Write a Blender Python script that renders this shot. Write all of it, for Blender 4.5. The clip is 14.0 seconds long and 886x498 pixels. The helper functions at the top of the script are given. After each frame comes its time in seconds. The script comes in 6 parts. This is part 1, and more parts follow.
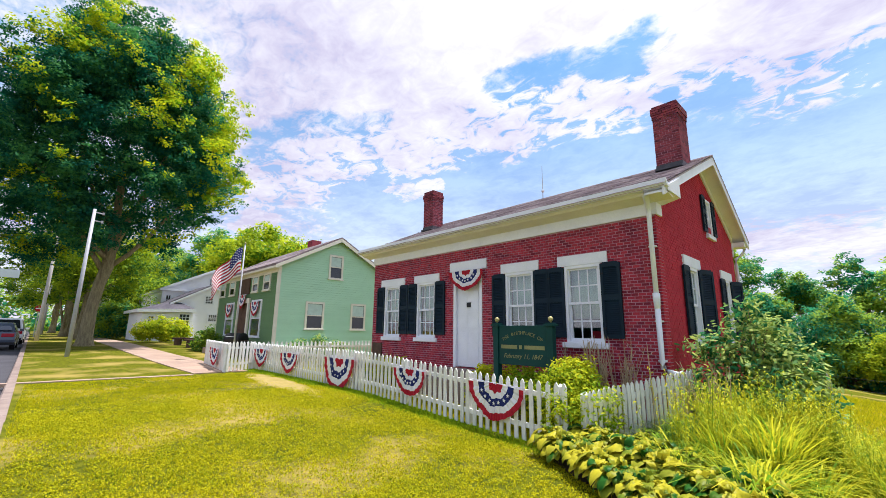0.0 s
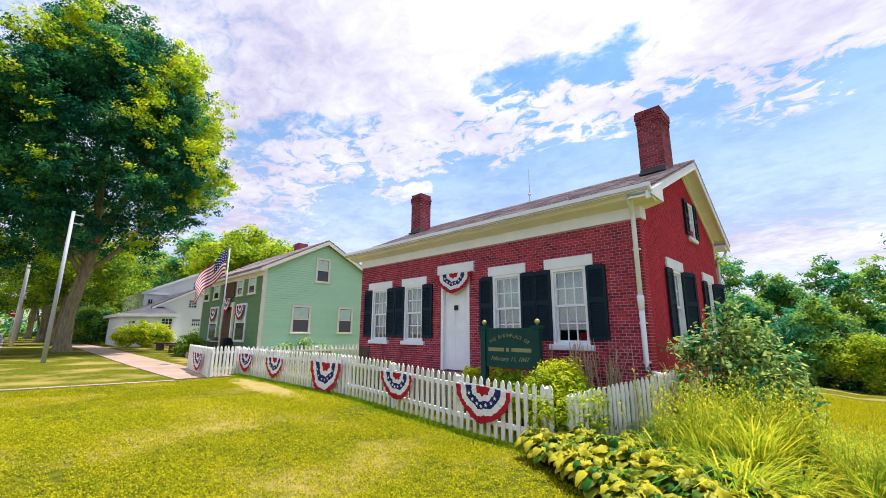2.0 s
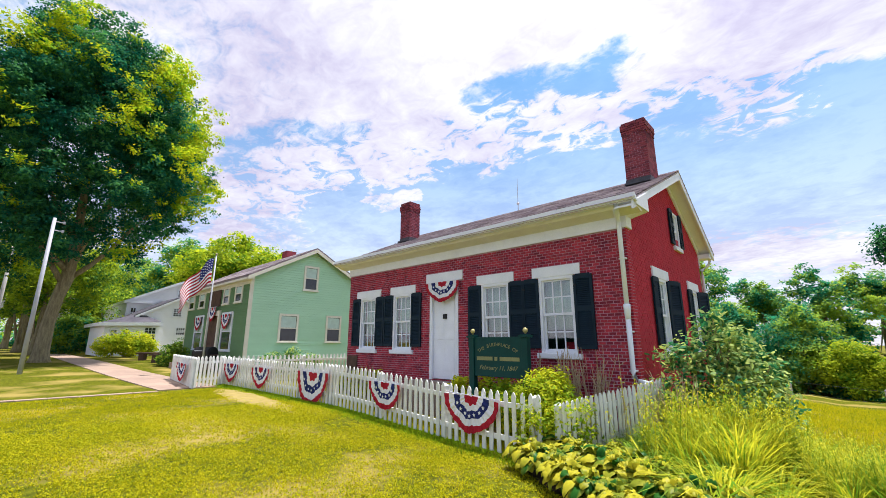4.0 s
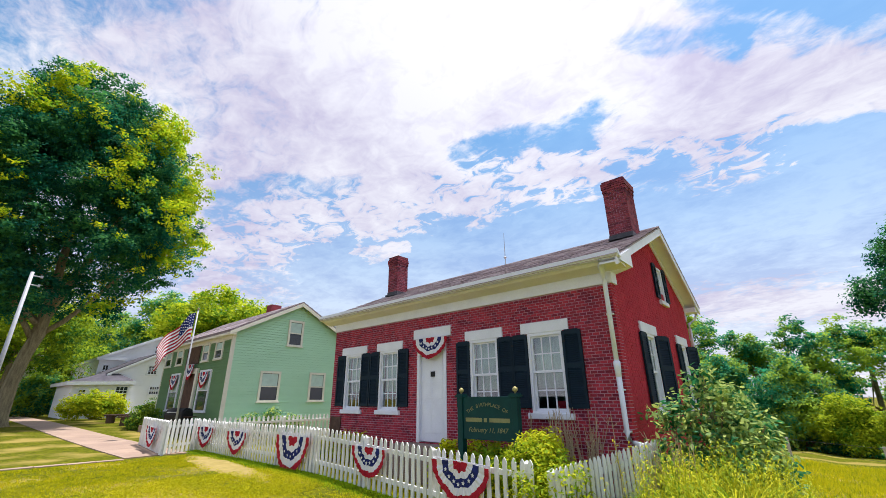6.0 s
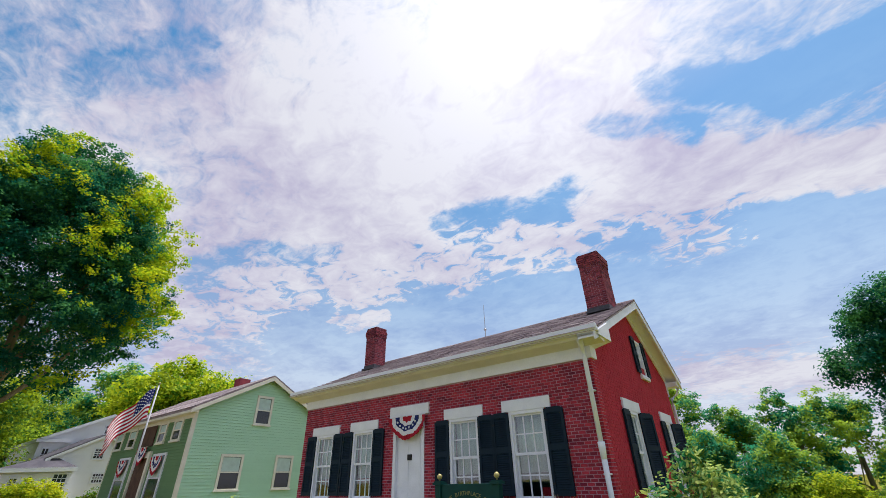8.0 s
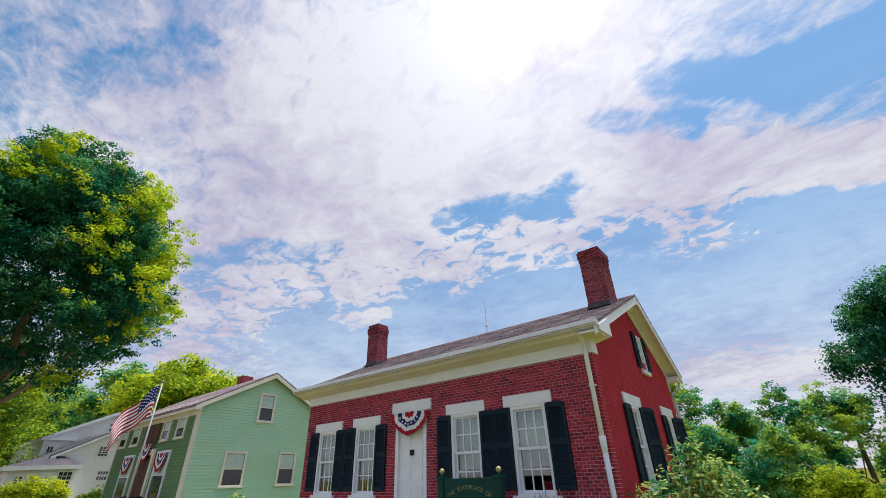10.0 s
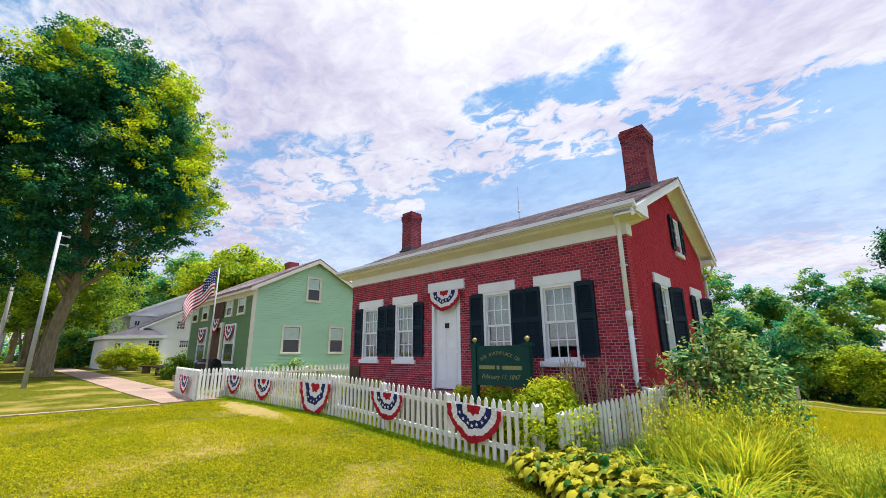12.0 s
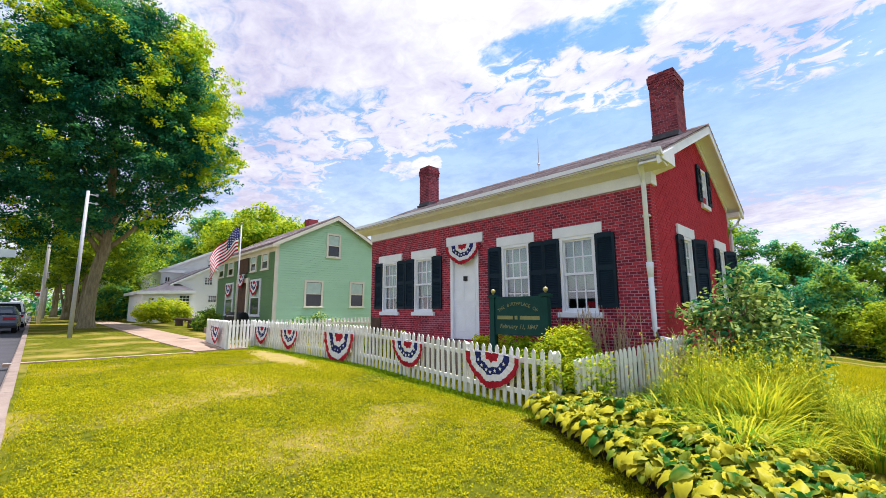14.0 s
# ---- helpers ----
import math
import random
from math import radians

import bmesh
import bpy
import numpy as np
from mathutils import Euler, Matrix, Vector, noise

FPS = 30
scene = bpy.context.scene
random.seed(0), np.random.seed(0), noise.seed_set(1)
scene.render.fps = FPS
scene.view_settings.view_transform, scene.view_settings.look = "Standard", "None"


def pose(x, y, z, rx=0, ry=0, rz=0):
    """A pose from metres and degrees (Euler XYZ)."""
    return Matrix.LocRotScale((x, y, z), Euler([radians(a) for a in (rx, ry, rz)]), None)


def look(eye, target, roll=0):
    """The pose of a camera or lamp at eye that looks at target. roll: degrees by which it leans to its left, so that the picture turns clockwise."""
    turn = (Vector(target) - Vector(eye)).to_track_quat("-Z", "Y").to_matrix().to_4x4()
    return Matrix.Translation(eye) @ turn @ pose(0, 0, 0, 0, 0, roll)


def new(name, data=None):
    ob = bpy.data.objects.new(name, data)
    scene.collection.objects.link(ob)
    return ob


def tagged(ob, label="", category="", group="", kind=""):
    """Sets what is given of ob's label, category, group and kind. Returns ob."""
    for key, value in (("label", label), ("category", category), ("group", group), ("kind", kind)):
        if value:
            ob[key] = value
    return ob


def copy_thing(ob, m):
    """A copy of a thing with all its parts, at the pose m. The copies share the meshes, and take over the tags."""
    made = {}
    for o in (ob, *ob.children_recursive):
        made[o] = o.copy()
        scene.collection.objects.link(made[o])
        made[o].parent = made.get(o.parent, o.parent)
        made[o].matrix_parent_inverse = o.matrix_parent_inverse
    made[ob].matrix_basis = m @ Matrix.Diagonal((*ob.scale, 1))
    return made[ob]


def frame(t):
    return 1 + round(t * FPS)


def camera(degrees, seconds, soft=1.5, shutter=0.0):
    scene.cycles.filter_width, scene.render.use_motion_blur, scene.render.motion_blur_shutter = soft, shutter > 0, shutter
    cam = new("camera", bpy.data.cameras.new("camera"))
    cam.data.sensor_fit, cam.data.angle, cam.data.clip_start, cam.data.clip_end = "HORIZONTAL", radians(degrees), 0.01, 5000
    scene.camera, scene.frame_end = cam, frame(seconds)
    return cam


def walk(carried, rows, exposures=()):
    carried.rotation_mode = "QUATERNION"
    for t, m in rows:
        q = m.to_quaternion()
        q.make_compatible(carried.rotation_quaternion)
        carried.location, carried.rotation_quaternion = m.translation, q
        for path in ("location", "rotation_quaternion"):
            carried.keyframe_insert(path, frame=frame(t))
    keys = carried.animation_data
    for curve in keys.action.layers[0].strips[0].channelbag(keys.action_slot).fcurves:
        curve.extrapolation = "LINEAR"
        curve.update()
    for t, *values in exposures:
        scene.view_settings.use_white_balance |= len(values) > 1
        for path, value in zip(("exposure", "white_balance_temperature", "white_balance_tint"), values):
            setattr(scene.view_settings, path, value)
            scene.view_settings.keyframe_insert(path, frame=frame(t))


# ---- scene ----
cam = camera(95.0, 14.0, 0.7)
PATH = [
    (0, (2.256, -6.963, 1.171), (0.836, -5.612, 1.567), 0.75),
    (0.5, (2.259, -6.967, 1.163), (0.844, -5.610, 1.562), 0.79),
    (1, (2.254, -6.964, 1.168), (0.849, -5.598, 1.569), 0.70),
    (1.5, (2.259, -6.964, 1.169), (0.867, -5.586, 1.576), 0.50),
    (2, (2.270, -6.958, 1.174), (0.893, -5.567, 1.584), 0.37),
    (2.5, (2.276, -6.953, 1.181), (0.914, -5.547, 1.592), 0.34),
    (3, (2.284, -6.948, 1.181), (0.935, -5.531, 1.595), 0.44),
    (5.5, (2.310, -6.960, 1.236), (1.028, -5.548, 1.840), -0.32),
    (6, (2.324, -6.960, 1.256), (1.080, -5.555, 1.947), -0.45),
    (6.5, (2.339, -6.977, 1.273), (1.140, -5.582, 2.057), -0.56),
    (7, (2.357, -6.991, 1.285), (1.204, -5.608, 2.156), -0.72),
    (7.5, (2.365, -6.990, 1.301), (1.253, -5.619, 2.241), -0.99),
    (8, (2.380, -6.989, 1.317), (1.303, -5.628, 2.311), -1.33),
    (8.2, (2.384, -6.988, 1.323), (1.317, -5.631, 2.334), -1.42),
    (10.3, (2.392, -6.999, 1.289), (1.297, -5.630, 2.251), -1.66),
    (10.5, (2.390, -6.996, 1.283), (1.270, -5.617, 2.201), -1.50),
    (11, (2.370, -6.979, 1.258), (1.176, -5.577, 2.038), -1.25),
    (11.5, (2.344, -6.956, 1.216), (1.071, -5.544, 1.838), -0.86),
    (12, (2.333, -6.939, 1.181), (0.995, -5.536, 1.673), -0.47),
    (12.5, (2.322, -6.935, 1.141), (0.939, -5.546, 1.537), -0.30),
    (13, (2.312, -6.939, 1.110), (0.903, -5.562, 1.448), -0.24),
    (13.5, (2.308, -6.943, 1.084), (0.885, -5.571, 1.390), -0.27),
    (14, (2.298, -6.940, 1.077), (0.871, -5.569, 1.368), -0.25),
]
walk(cam, [(t, look(eye, target, roll)) for t, eye, target, roll in PATH], [(0, 0.51, 6060, 15), (3, 0.51, 6060, 15), (5.5, 0.43, 6060, 15), (6.5, 0.24, 6080, 14), (8, 0.09, 6080, 14), (10.5, 0.05, 6080, 14), (11, 0.18, 6080, 14), (12, 0.38, 6080, 14), (13, 0.50, 6080, 14), (14, 0.52, 6080, 14)])

# ---- world and sun ----
SUN_TO = Vector((0.06, 0.26, 0.96)).normalized()
world = bpy.data.worlds.new("world")
scene.world = world
world.use_nodes = True
wn, wl = world.node_tree.nodes, world.node_tree.links
wn.clear()


def wnode(kind, **values):
    n = wn.new(kind)
    for key, value in values.items():
        n.inputs[key].default_value = value
    return n


def wmath(op, a, b=None, clamp=False):
    n = wn.new("ShaderNodeMath")
    n.operation, n.use_clamp = op, clamp
    for i, v in enumerate((a, b)):
        if v is None:
            continue
        if isinstance(v, (int, float)):
            n.inputs[i].default_value = v
        else:
            wl.new(v, n.inputs[i])
    return n.outputs[0]


sky = wn.new("ShaderNodeTexSky")
sky.sky_type, sky.sun_disc = "NISHITA", False
sky.sun_elevation = math.asin(SUN_TO.z)
sky.sun_rotation = math.atan2(SUN_TO.x, SUN_TO.y)
sky.air_density, sky.dust_density, sky.ozone_density = 1.0, 1.2, 1.6
co = wn.new("ShaderNodeTexCoord")
sep = wn.new("ShaderNodeSeparateXYZ")
wl.new(co.outputs["Generated"], sep.inputs[0])
dz = wmath("MAXIMUM", wmath("ADD", sep.outputs[2], 0.10), 0.06)
flat = wn.new("ShaderNodeCombineXYZ")
wl.new(wmath("DIVIDE", sep.outputs[0], dz), flat.inputs[0])
wl.new(wmath("DIVIDE", sep.outputs[1], dz), flat.inputs[1])


def cloud_noise(scale, detail, rough, shift, stretch=(1, 1, 1), turn=0.0, warp=0.0):
    m = wn.new("ShaderNodeMapping")
    m.inputs["Location"].default_value = shift
    m.inputs["Rotation"].default_value = (0, 0, radians(turn))
    m.inputs["Scale"].default_value = stretch
    wl.new(flat.outputs[0], m.inputs[0])
    n = wnode("ShaderNodeTexNoise", Scale=scale, Detail=detail, Roughness=rough, Distortion=warp)
    wl.new(m.outputs[0], n.inputs["Vector"])
    return n.outputs[0]


# a thick veil, long streaks, and a field of small ripples
veil = cloud_noise(0.55, 7, 0.55, (3.1, 1.4, 0), (1.0, 0.7, 1), 30, 0.4)
streak = cloud_noise(1.0, 8, 0.62, (0.3, 5.2, 0), (0.5, 1.5, 1), -38, 0.8)
ripple = cloud_noise(11.0, 5, 0.62, (0, 0, 0), (0.85, 1.15, 1), 35, 0.8)
fleck = cloud_noise(44.0, 3, 0.6, (2, 0, 0), (0.8, 1.2, 1), 20, 0.4)
# the cloud banks and the clear lanes between them, laid on a plane that touches the dome of the sky over the houses
DOME = Vector((-0.5385, 0.6805, 0.4970)), Vector((0.7768, 0.6294, -0.0201)), Vector((0.3265, -0.3752, 0.8675))


def wdot(v, w):
    n = wn.new("ShaderNodeVectorMath")
    n.operation = "DOT_PRODUCT"
    wl.new(v, n.inputs[0])
    n.inputs[1].default_value = w
    return n.outputs["Value"]


ahead = wmath("MAXIMUM", wdot(co.outputs["Generated"], DOME[0]), 0.12)
fray = cloud_noise(2.6, 6, 0.62, (1.3, 0.4, 0))
fray_b = cloud_noise(2.6, 6, 0.62, (6.3, 8.4, 0))
dome = wn.new("ShaderNodeCombineXYZ")
wl.new(wmath("ADD", wmath("DIVIDE", wdot(co.outputs["Generated"], DOME[1]), ahead), wmath("MULTIPLY", wmath("SUBTRACT", fray, 0.5), 0.30)), dome.inputs[0])
wl.new(wmath("ADD", wmath("DIVIDE", wdot(co.outputs["Generated"], DOME[2]), ahead), wmath("MULTIPLY", wmath("SUBTRACT", fray_b, 0.5), 0.18)), dome.inputs[1])


def lane(x0, y0, x1, y1, radius):
    """1 along a stretch of the sky, falling softly to 0 beside it."""
    a, b = Vector((x0, y0, 0)), Vector((x1, y1, 0))
    rel = wn.new("ShaderNodeVectorMath")
    rel.operation = "SUBTRACT"
    wl.new(dome.outputs[0], rel.inputs[0])
    rel.inputs[1].default_value = a
    along = wmath("MULTIPLY", wdot(rel.outputs[0], b - a), 1 / (b - a).length_squared, True)
    foot = wn.new("ShaderNodeVectorMath")
    foot.operation = "SCALE"
    foot.inputs[0].default_value = b - a
    wl.new(along, foot.inputs["Scale"])
    gap = wn.new("ShaderNodeVectorMath")
    gap.operation = "DISTANCE"
    wl.new(rel.outputs[0], gap.inputs[0])
    wl.new(foot.outputs[0], gap.inputs[1])
    fall = wn.new("ShaderNodeMapRange")
    fall.interpolation_type = "SMOOTHSTEP"
    fall.inputs["From Min"].default_value, fall.inputs["From Max"].default_value = radius * 1.25, radius * 0.45
    wl.new(gap.outputs["Value"], fall.inputs["Value"])
    return fall.outputs[0]


# start, end, half width, thickness, and whether the bank is broken into ripples
BANKS = [
    (0.022, 0.046, 0.315, 0.141, 0.058, -0.34, 0),
    (0.384, 0.291, 0.635, 0.280, 0.047, -0.23, 0),
    (0.523, 0.391, 0.844, 0.405, 0.064, -0.28, 0),
    (0.844, 0.405, 1.192, 0.558, 0.084, -0.34, 0),
    (0.774, 0.036, 1.275, 0.099, 0.070, -0.34, 0),
    (0.426, 0.022, 0.760, 0.078, 0.033, -0.18, 0),
    (-0.312, -0.235, 0.997, -0.138, 0.132, -0.30, 0),
    (-0.883, 0.419, -0.618, 0.482, 0.070, -0.14, 0),
    (-0.618, -0.068, -0.270, -0.013, 0.036, -0.16, 0),
    (-0.632, -0.166, -0.200, -0.075, 0.077, 0.16, 1),
    (-0.200, -0.068, 0.287, 0.015, 0.077, 0.16, 1),
    (0.301, 0.043, 0.718, 0.134, 0.070, 0.20, 1),
    (0.551, 0.022, 0.760, 0.050, 0.042, 0.14, 1),
    (0.370, 0.155, 1.205, 0.252, 0.086, 0.34, 0),
    (-0.117, 0.210, 0.370, 0.405, 0.264, 0.26, 0),
    (-0.743, 0.155, -0.117, 0.447, 0.362, 0.16, 0),
    (-0.263, -0.174, -0.145, -0.166, 0.033, 0.42, 0),
    (-0.674, -0.260, -0.604, -0.266, 0.031, 0.34, 0),
    (0.621, -0.277, 0.969, -0.277, 0.084, 0.28, 0),
]
mass = wmath("ADD", wmath("MULTIPLY", wmath("SUBTRACT", veil, 0.5), 0.45), wmath("MULTIPLY", wmath("SUBTRACT", streak, 0.5), 0.45))
mass = wmath("ADD", mass, 0.69)
rippled = None
for x0, y0, x1, y1, radius, thick, broken in BANKS:
    near = lane(x0, y0, x1, y1, radius)
    mass = wmath("ADD", mass, wmath("MULTIPLY", near, thick))
    if broken:
        rippled = near if rippled is None else wmath("MAXIMUM", rippled, near)
break_up = wmath("ADD", wmath("MULTIPLY", rippled, 2.1), 0.55)
mass = wmath("ADD", mass, wmath("MULTIPLY", wmath("SUBTRACT", ripple, 0.5), break_up))
mass = wmath("ADD", mass, wmath("MULTIPLY", wmath("SUBTRACT", fleck, 0.5), 0.24))
cover = wn.new("ShaderNodeMapRange")
cover.interpolation_type = "SMOOTHSTEP"
cover.inputs["To Min"].default_value = 0.07
cover.inputs["From Min"].default_value, cover.inputs["From Max"].default_value = 0.44, 0.86
wl.new(mass, cover.inputs["Value"])
low = wn.new("ShaderNodeMapRange")
low.inputs["From Min"].default_value, low.inputs["From Max"].default_value = 0.02, 0.70
low.inputs["To Min"].default_value, low.inputs["To Max"].default_value = 0.95, 0.0
wl.new(sep.outputs[2], low.inputs["Value"])
amount = wmath("MAXIMUM", cover.outputs[0], low.outputs[0], True)
tone = wn.new("ShaderNodeValToRGB")
tone.color_ramp.elements[0].color, tone.color_ramp.elements[0].position = (0.69, 0.65, 0.79, 1), 0.36
tone.color_ramp.elements[1].color, tone.color_ramp.elements[1].position = (1.0, 0.99, 1.0, 1), 0.60
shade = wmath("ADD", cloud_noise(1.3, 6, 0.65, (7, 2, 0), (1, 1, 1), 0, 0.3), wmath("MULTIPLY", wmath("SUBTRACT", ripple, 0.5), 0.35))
wl.new(shade, tone.inputs[0])
clear = wnode("ShaderNodeBackground", Strength=0.138)
hue = wn.new("ShaderNodeHueSaturation")
hue.inputs["Hue"].default_value, hue.inputs["Saturation"].default_value = 0.478, 1.5
wl.new(sky.outputs[0], hue.inputs["Color"])
wl.new(hue.outputs[0], clear.inputs["Color"])
# clouds are brightest where the veil below the sun is thin
toward = wn.new("ShaderNodeVectorMath")
toward.operation = "DOT_PRODUCT"
toward.inputs[1].default_value = Vector((-0.13, 0.44, 0.89)).normalized()
wl.new(co.outputs["Generated"], toward.inputs[0])
glow = wmath("POWER", wmath("MAXIMUM", toward.outputs["Value"], 0.0), 14.0)
core = wmath("POWER", wmath("MAXIMUM", toward.outputs["Value"], 0.0), 160.0)
white = wnode("ShaderNodeBackground")
wl.new(wmath("ADD", wmath("ADD", wmath("MULTIPLY", glow, 0.36), wmath("MULTIPLY", core, 0.7)), 0.72), white.inputs["Strength"])
wl.new(tone.outputs[0], white.inputs["Color"])
both = wn.new("ShaderNodeMixShader")
wl.new(amount, both.inputs[0])
wl.new(clear.outputs[0], both.inputs[1])
wl.new(white.outputs[0], both.inputs[2])
out = wn.new("ShaderNodeOutputWorld")
wl.new(both.outputs[0], out.inputs[0])

sun = new("sun", bpy.data.lights.new("sun", "SUN"))
sun.data.energy, sun.data.angle, sun.data.color = 5.0, radians(1.5), (1.0, 0.95, 0.86)
sun.matrix_world = look(SUN_TO * 60, (0, 0, 0))


# ---- materials ----
def material(name, color, rough=0.8, dark=None, scale=6.0, fine=60.0, bump=0.15, metal=0.0, island=0.0, spread=0.5, spec=0.3, stretch=(1, 1, 1)):
    """A surface with broad stains, fine grain and relief; island: how far single pieces differ."""
    m = bpy.data.materials.new(name)
    m.use_nodes = True
    nt = m.node_tree
    b = nt.nodes["Principled BSDF"]
    b.inputs["Roughness"].default_value = rough
    b.inputs["Metallic"].default_value = metal
    b.inputs["Specular IOR Level"].default_value = spec
    dark = dark or tuple(c * 0.72 for c in color)
    tc = nt.nodes.new("ShaderNodeTexCoord")
    mp = nt.nodes.new("ShaderNodeMapping")
    mp.inputs["Scale"].default_value = stretch
    nt.links.new(tc.outputs["Object"], mp.inputs[0])
    big = nt.nodes.new("ShaderNodeTexNoise")
    big.inputs["Scale"].default_value, big.inputs["Detail"].default_value, big.inputs["Roughness"].default_value = scale, 5, 0.6
    small = nt.nodes.new("ShaderNodeTexNoise")
    small.inputs["Scale"].default_value, small.inputs["Detail"].default_value = fine, 3
    for n in (big, small):
        nt.links.new(mp.outputs[0], n.inputs["Vector"])
    add = nt.nodes.new("ShaderNodeMath")
    add.operation = "MULTIPLY_ADD"
    nt.links.new(small.outputs[0], add.inputs[0])
    add.inputs[1].default_value = 0.5
    nt.links.new(big.outputs[0], add.inputs[2])
    value = add.outputs[0]
    if island:
        geo, info = nt.nodes.new("ShaderNodeNewGeometry"), nt.nodes.new("ShaderNodeObjectInfo")
        tot = nt.nodes.new("ShaderNodeMath")
        nt.links.new(geo.outputs["Random Per Island"], tot.inputs[0])
        nt.links.new(info.outputs["Random"], tot.inputs[1])
        fr = nt.nodes.new("ShaderNodeMath")
        fr.operation = "FRACT"
        nt.links.new(tot.outputs[0], fr.inputs[0])
        off = nt.nodes.new("ShaderNodeMath")
        off.operation = "MULTIPLY_ADD"
        nt.links.new(fr.outputs[0], off.inputs[0])
        off.inputs[1].default_value = island
        nt.links.new(value, off.inputs[2])
        sub = nt.nodes.new("ShaderNodeMath")
        sub.operation = "SUBTRACT"
        nt.links.new(off.outputs[0], sub.inputs[0])
        sub.inputs[1].default_value = island / 2
        value = sub.outputs[0]
    ramp = nt.nodes.new("ShaderNodeValToRGB")
    ramp.color_ramp.elements[0].position, ramp.color_ramp.elements[1].position = 0.75 - spread / 2, 0.75 + spread / 2
    ramp.color_ramp.elements[0].color, ramp.color_ramp.elements[1].color = (*dark, 1), (*color, 1)
    nt.links.new(value, ramp.inputs[0])
    nt.links.new(ramp.outputs[0], b.inputs["Base Color"])
    if bump:
        bp = nt.nodes.new("ShaderNodeBump")
        bp.inputs["Strength"].default_value, bp.inputs["Distance"].default_value = bump, 0.01
        nt.links.new(add.outputs[0], bp.inputs["Height"])
        nt.links.new(bp.outputs[0], b.inputs["Normal"])
    return m


def leafy(name, young, old, through_light=0.4, patch=0.35, rough=0.55, island=0.55, start=0.5, width=0.0):
    """Leaves: colour differs by leaf and by region, and light passes through."""
    m = bpy.data.materials.new(name)
    m.use_nodes = True
    nt = m.node_tree
    b = nt.nodes["Principled BSDF"]
    b.inputs["Roughness"].default_value, b.inputs["Specular IOR Level"].default_value = rough, 0.10
    geo, tc = nt.nodes.new("ShaderNodeNewGeometry"), nt.nodes.new("ShaderNodeTexCoord")
    info = nt.nodes.new("ShaderNodeObjectInfo")
    big = nt.nodes.new("ShaderNodeTexNoise")
    big.inputs["Scale"].default_value, big.inputs["Detail"].default_value = patch, 4
    nt.links.new(geo.outputs["Position"], big.inputs["Vector"])
    tot = nt.nodes.new("ShaderNodeMath")
    nt.links.new(geo.outputs["Random Per Island"], tot.inputs[0])
    nt.links.new(info.outputs["Random"], tot.inputs[1])
    fr = nt.nodes.new("ShaderNodeMath")
    fr.operation = "FRACT"
    nt.links.new(tot.outputs[0], fr.inputs[0])
    mix = nt.nodes.new("ShaderNodeMath")
    mix.operation = "MULTIPLY_ADD"
    nt.links.new(fr.outputs[0], mix.inputs[0])
    mix.inputs[1].default_value = island
    nt.links.new(big.outputs[0], mix.inputs[2])
    ramp = nt.nodes.new("ShaderNodeValToRGB")
    ramp.color_ramp.elements[0].position, ramp.color_ramp.elements[1].position = start, start + (width or 0.28 + island * 0.4)
    ramp.color_ramp.elements[0].color, ramp.color_ramp.elements[1].color = (*old, 1), (*young, 1)
    nt.links.new(mix.outputs[0], ramp.inputs[0])
    nt.links.new(ramp.outputs[0], b.inputs["Base Color"])
    tr = nt.nodes.new("ShaderNodeBsdfTranslucent")
    nt.links.new(ramp.outputs[0], tr.inputs["Color"])
    mx = nt.nodes.new("ShaderNodeMixShader")
    mx.inputs[0].default_value = through_light
    nt.links.new(b.outputs[0], mx.inputs[1])
    nt.links.new(tr.outputs[0], mx.inputs[2])
    nt.links.new(mx.outputs[0], nt.nodes["Material Output"].inputs["Surface"])
    return m


def pane_material(name, gloss):
    m = bpy.data.materials.new(name)
    m.use_nodes = True
    nt = m.node_tree
    nt.nodes.remove(nt.nodes["Principled BSDF"])
    t, g, mx = nt.nodes.new("ShaderNodeBsdfTransparent"), nt.nodes.new("ShaderNodeBsdfGlossy"), nt.nodes.new("ShaderNodeMixShader")
    t.inputs[0].default_value = (0.85, 0.90, 0.88, 1)
    g.inputs["Roughness"].default_value = 0.03
    mx.inputs[0].default_value = gloss
    nt.links.new(t.outputs[0], mx.inputs[1])
    nt.links.new(g.outputs[0], mx.inputs[2])
    nt.links.new(mx.outputs[0], nt.nodes["Material Output"].inputs["Surface"])
    return m


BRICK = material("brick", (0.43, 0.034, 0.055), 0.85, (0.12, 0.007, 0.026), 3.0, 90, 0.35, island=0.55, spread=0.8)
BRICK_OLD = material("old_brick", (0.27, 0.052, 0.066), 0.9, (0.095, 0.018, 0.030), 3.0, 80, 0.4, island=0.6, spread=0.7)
# gable brick: flush-jointed, its colour also raised to make up for weak light there
BRICK_SIDE_LIT = material("brightened_flush_brick", (0.52, 0.030, 0.052), 0.85, (0.35, 0.018, 0.034), 2.0, 90, 0.3, island=0.25, spread=0.8)
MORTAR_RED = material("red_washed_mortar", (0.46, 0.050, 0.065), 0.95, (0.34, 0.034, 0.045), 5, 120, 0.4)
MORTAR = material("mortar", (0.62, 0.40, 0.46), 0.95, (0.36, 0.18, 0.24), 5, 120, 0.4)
WHITE = material("white_paint", (0.86, 0.87, 0.91), 0.55, (0.74, 0.75, 0.79), 2.5, 45, 0.10, island=0.1)
PICKET = material("picket_paint", (0.88, 0.88, 0.86), 0.6, (0.62, 0.62, 0.56), 3.5, 50, 0.2, island=0.25, stretch=(1, 1, 0.35))
CREAM = material("cream_paint", (0.82, 0.79, 0.68), 0.6, (0.70, 0.66, 0.54), 2.0, 40, 0.1)
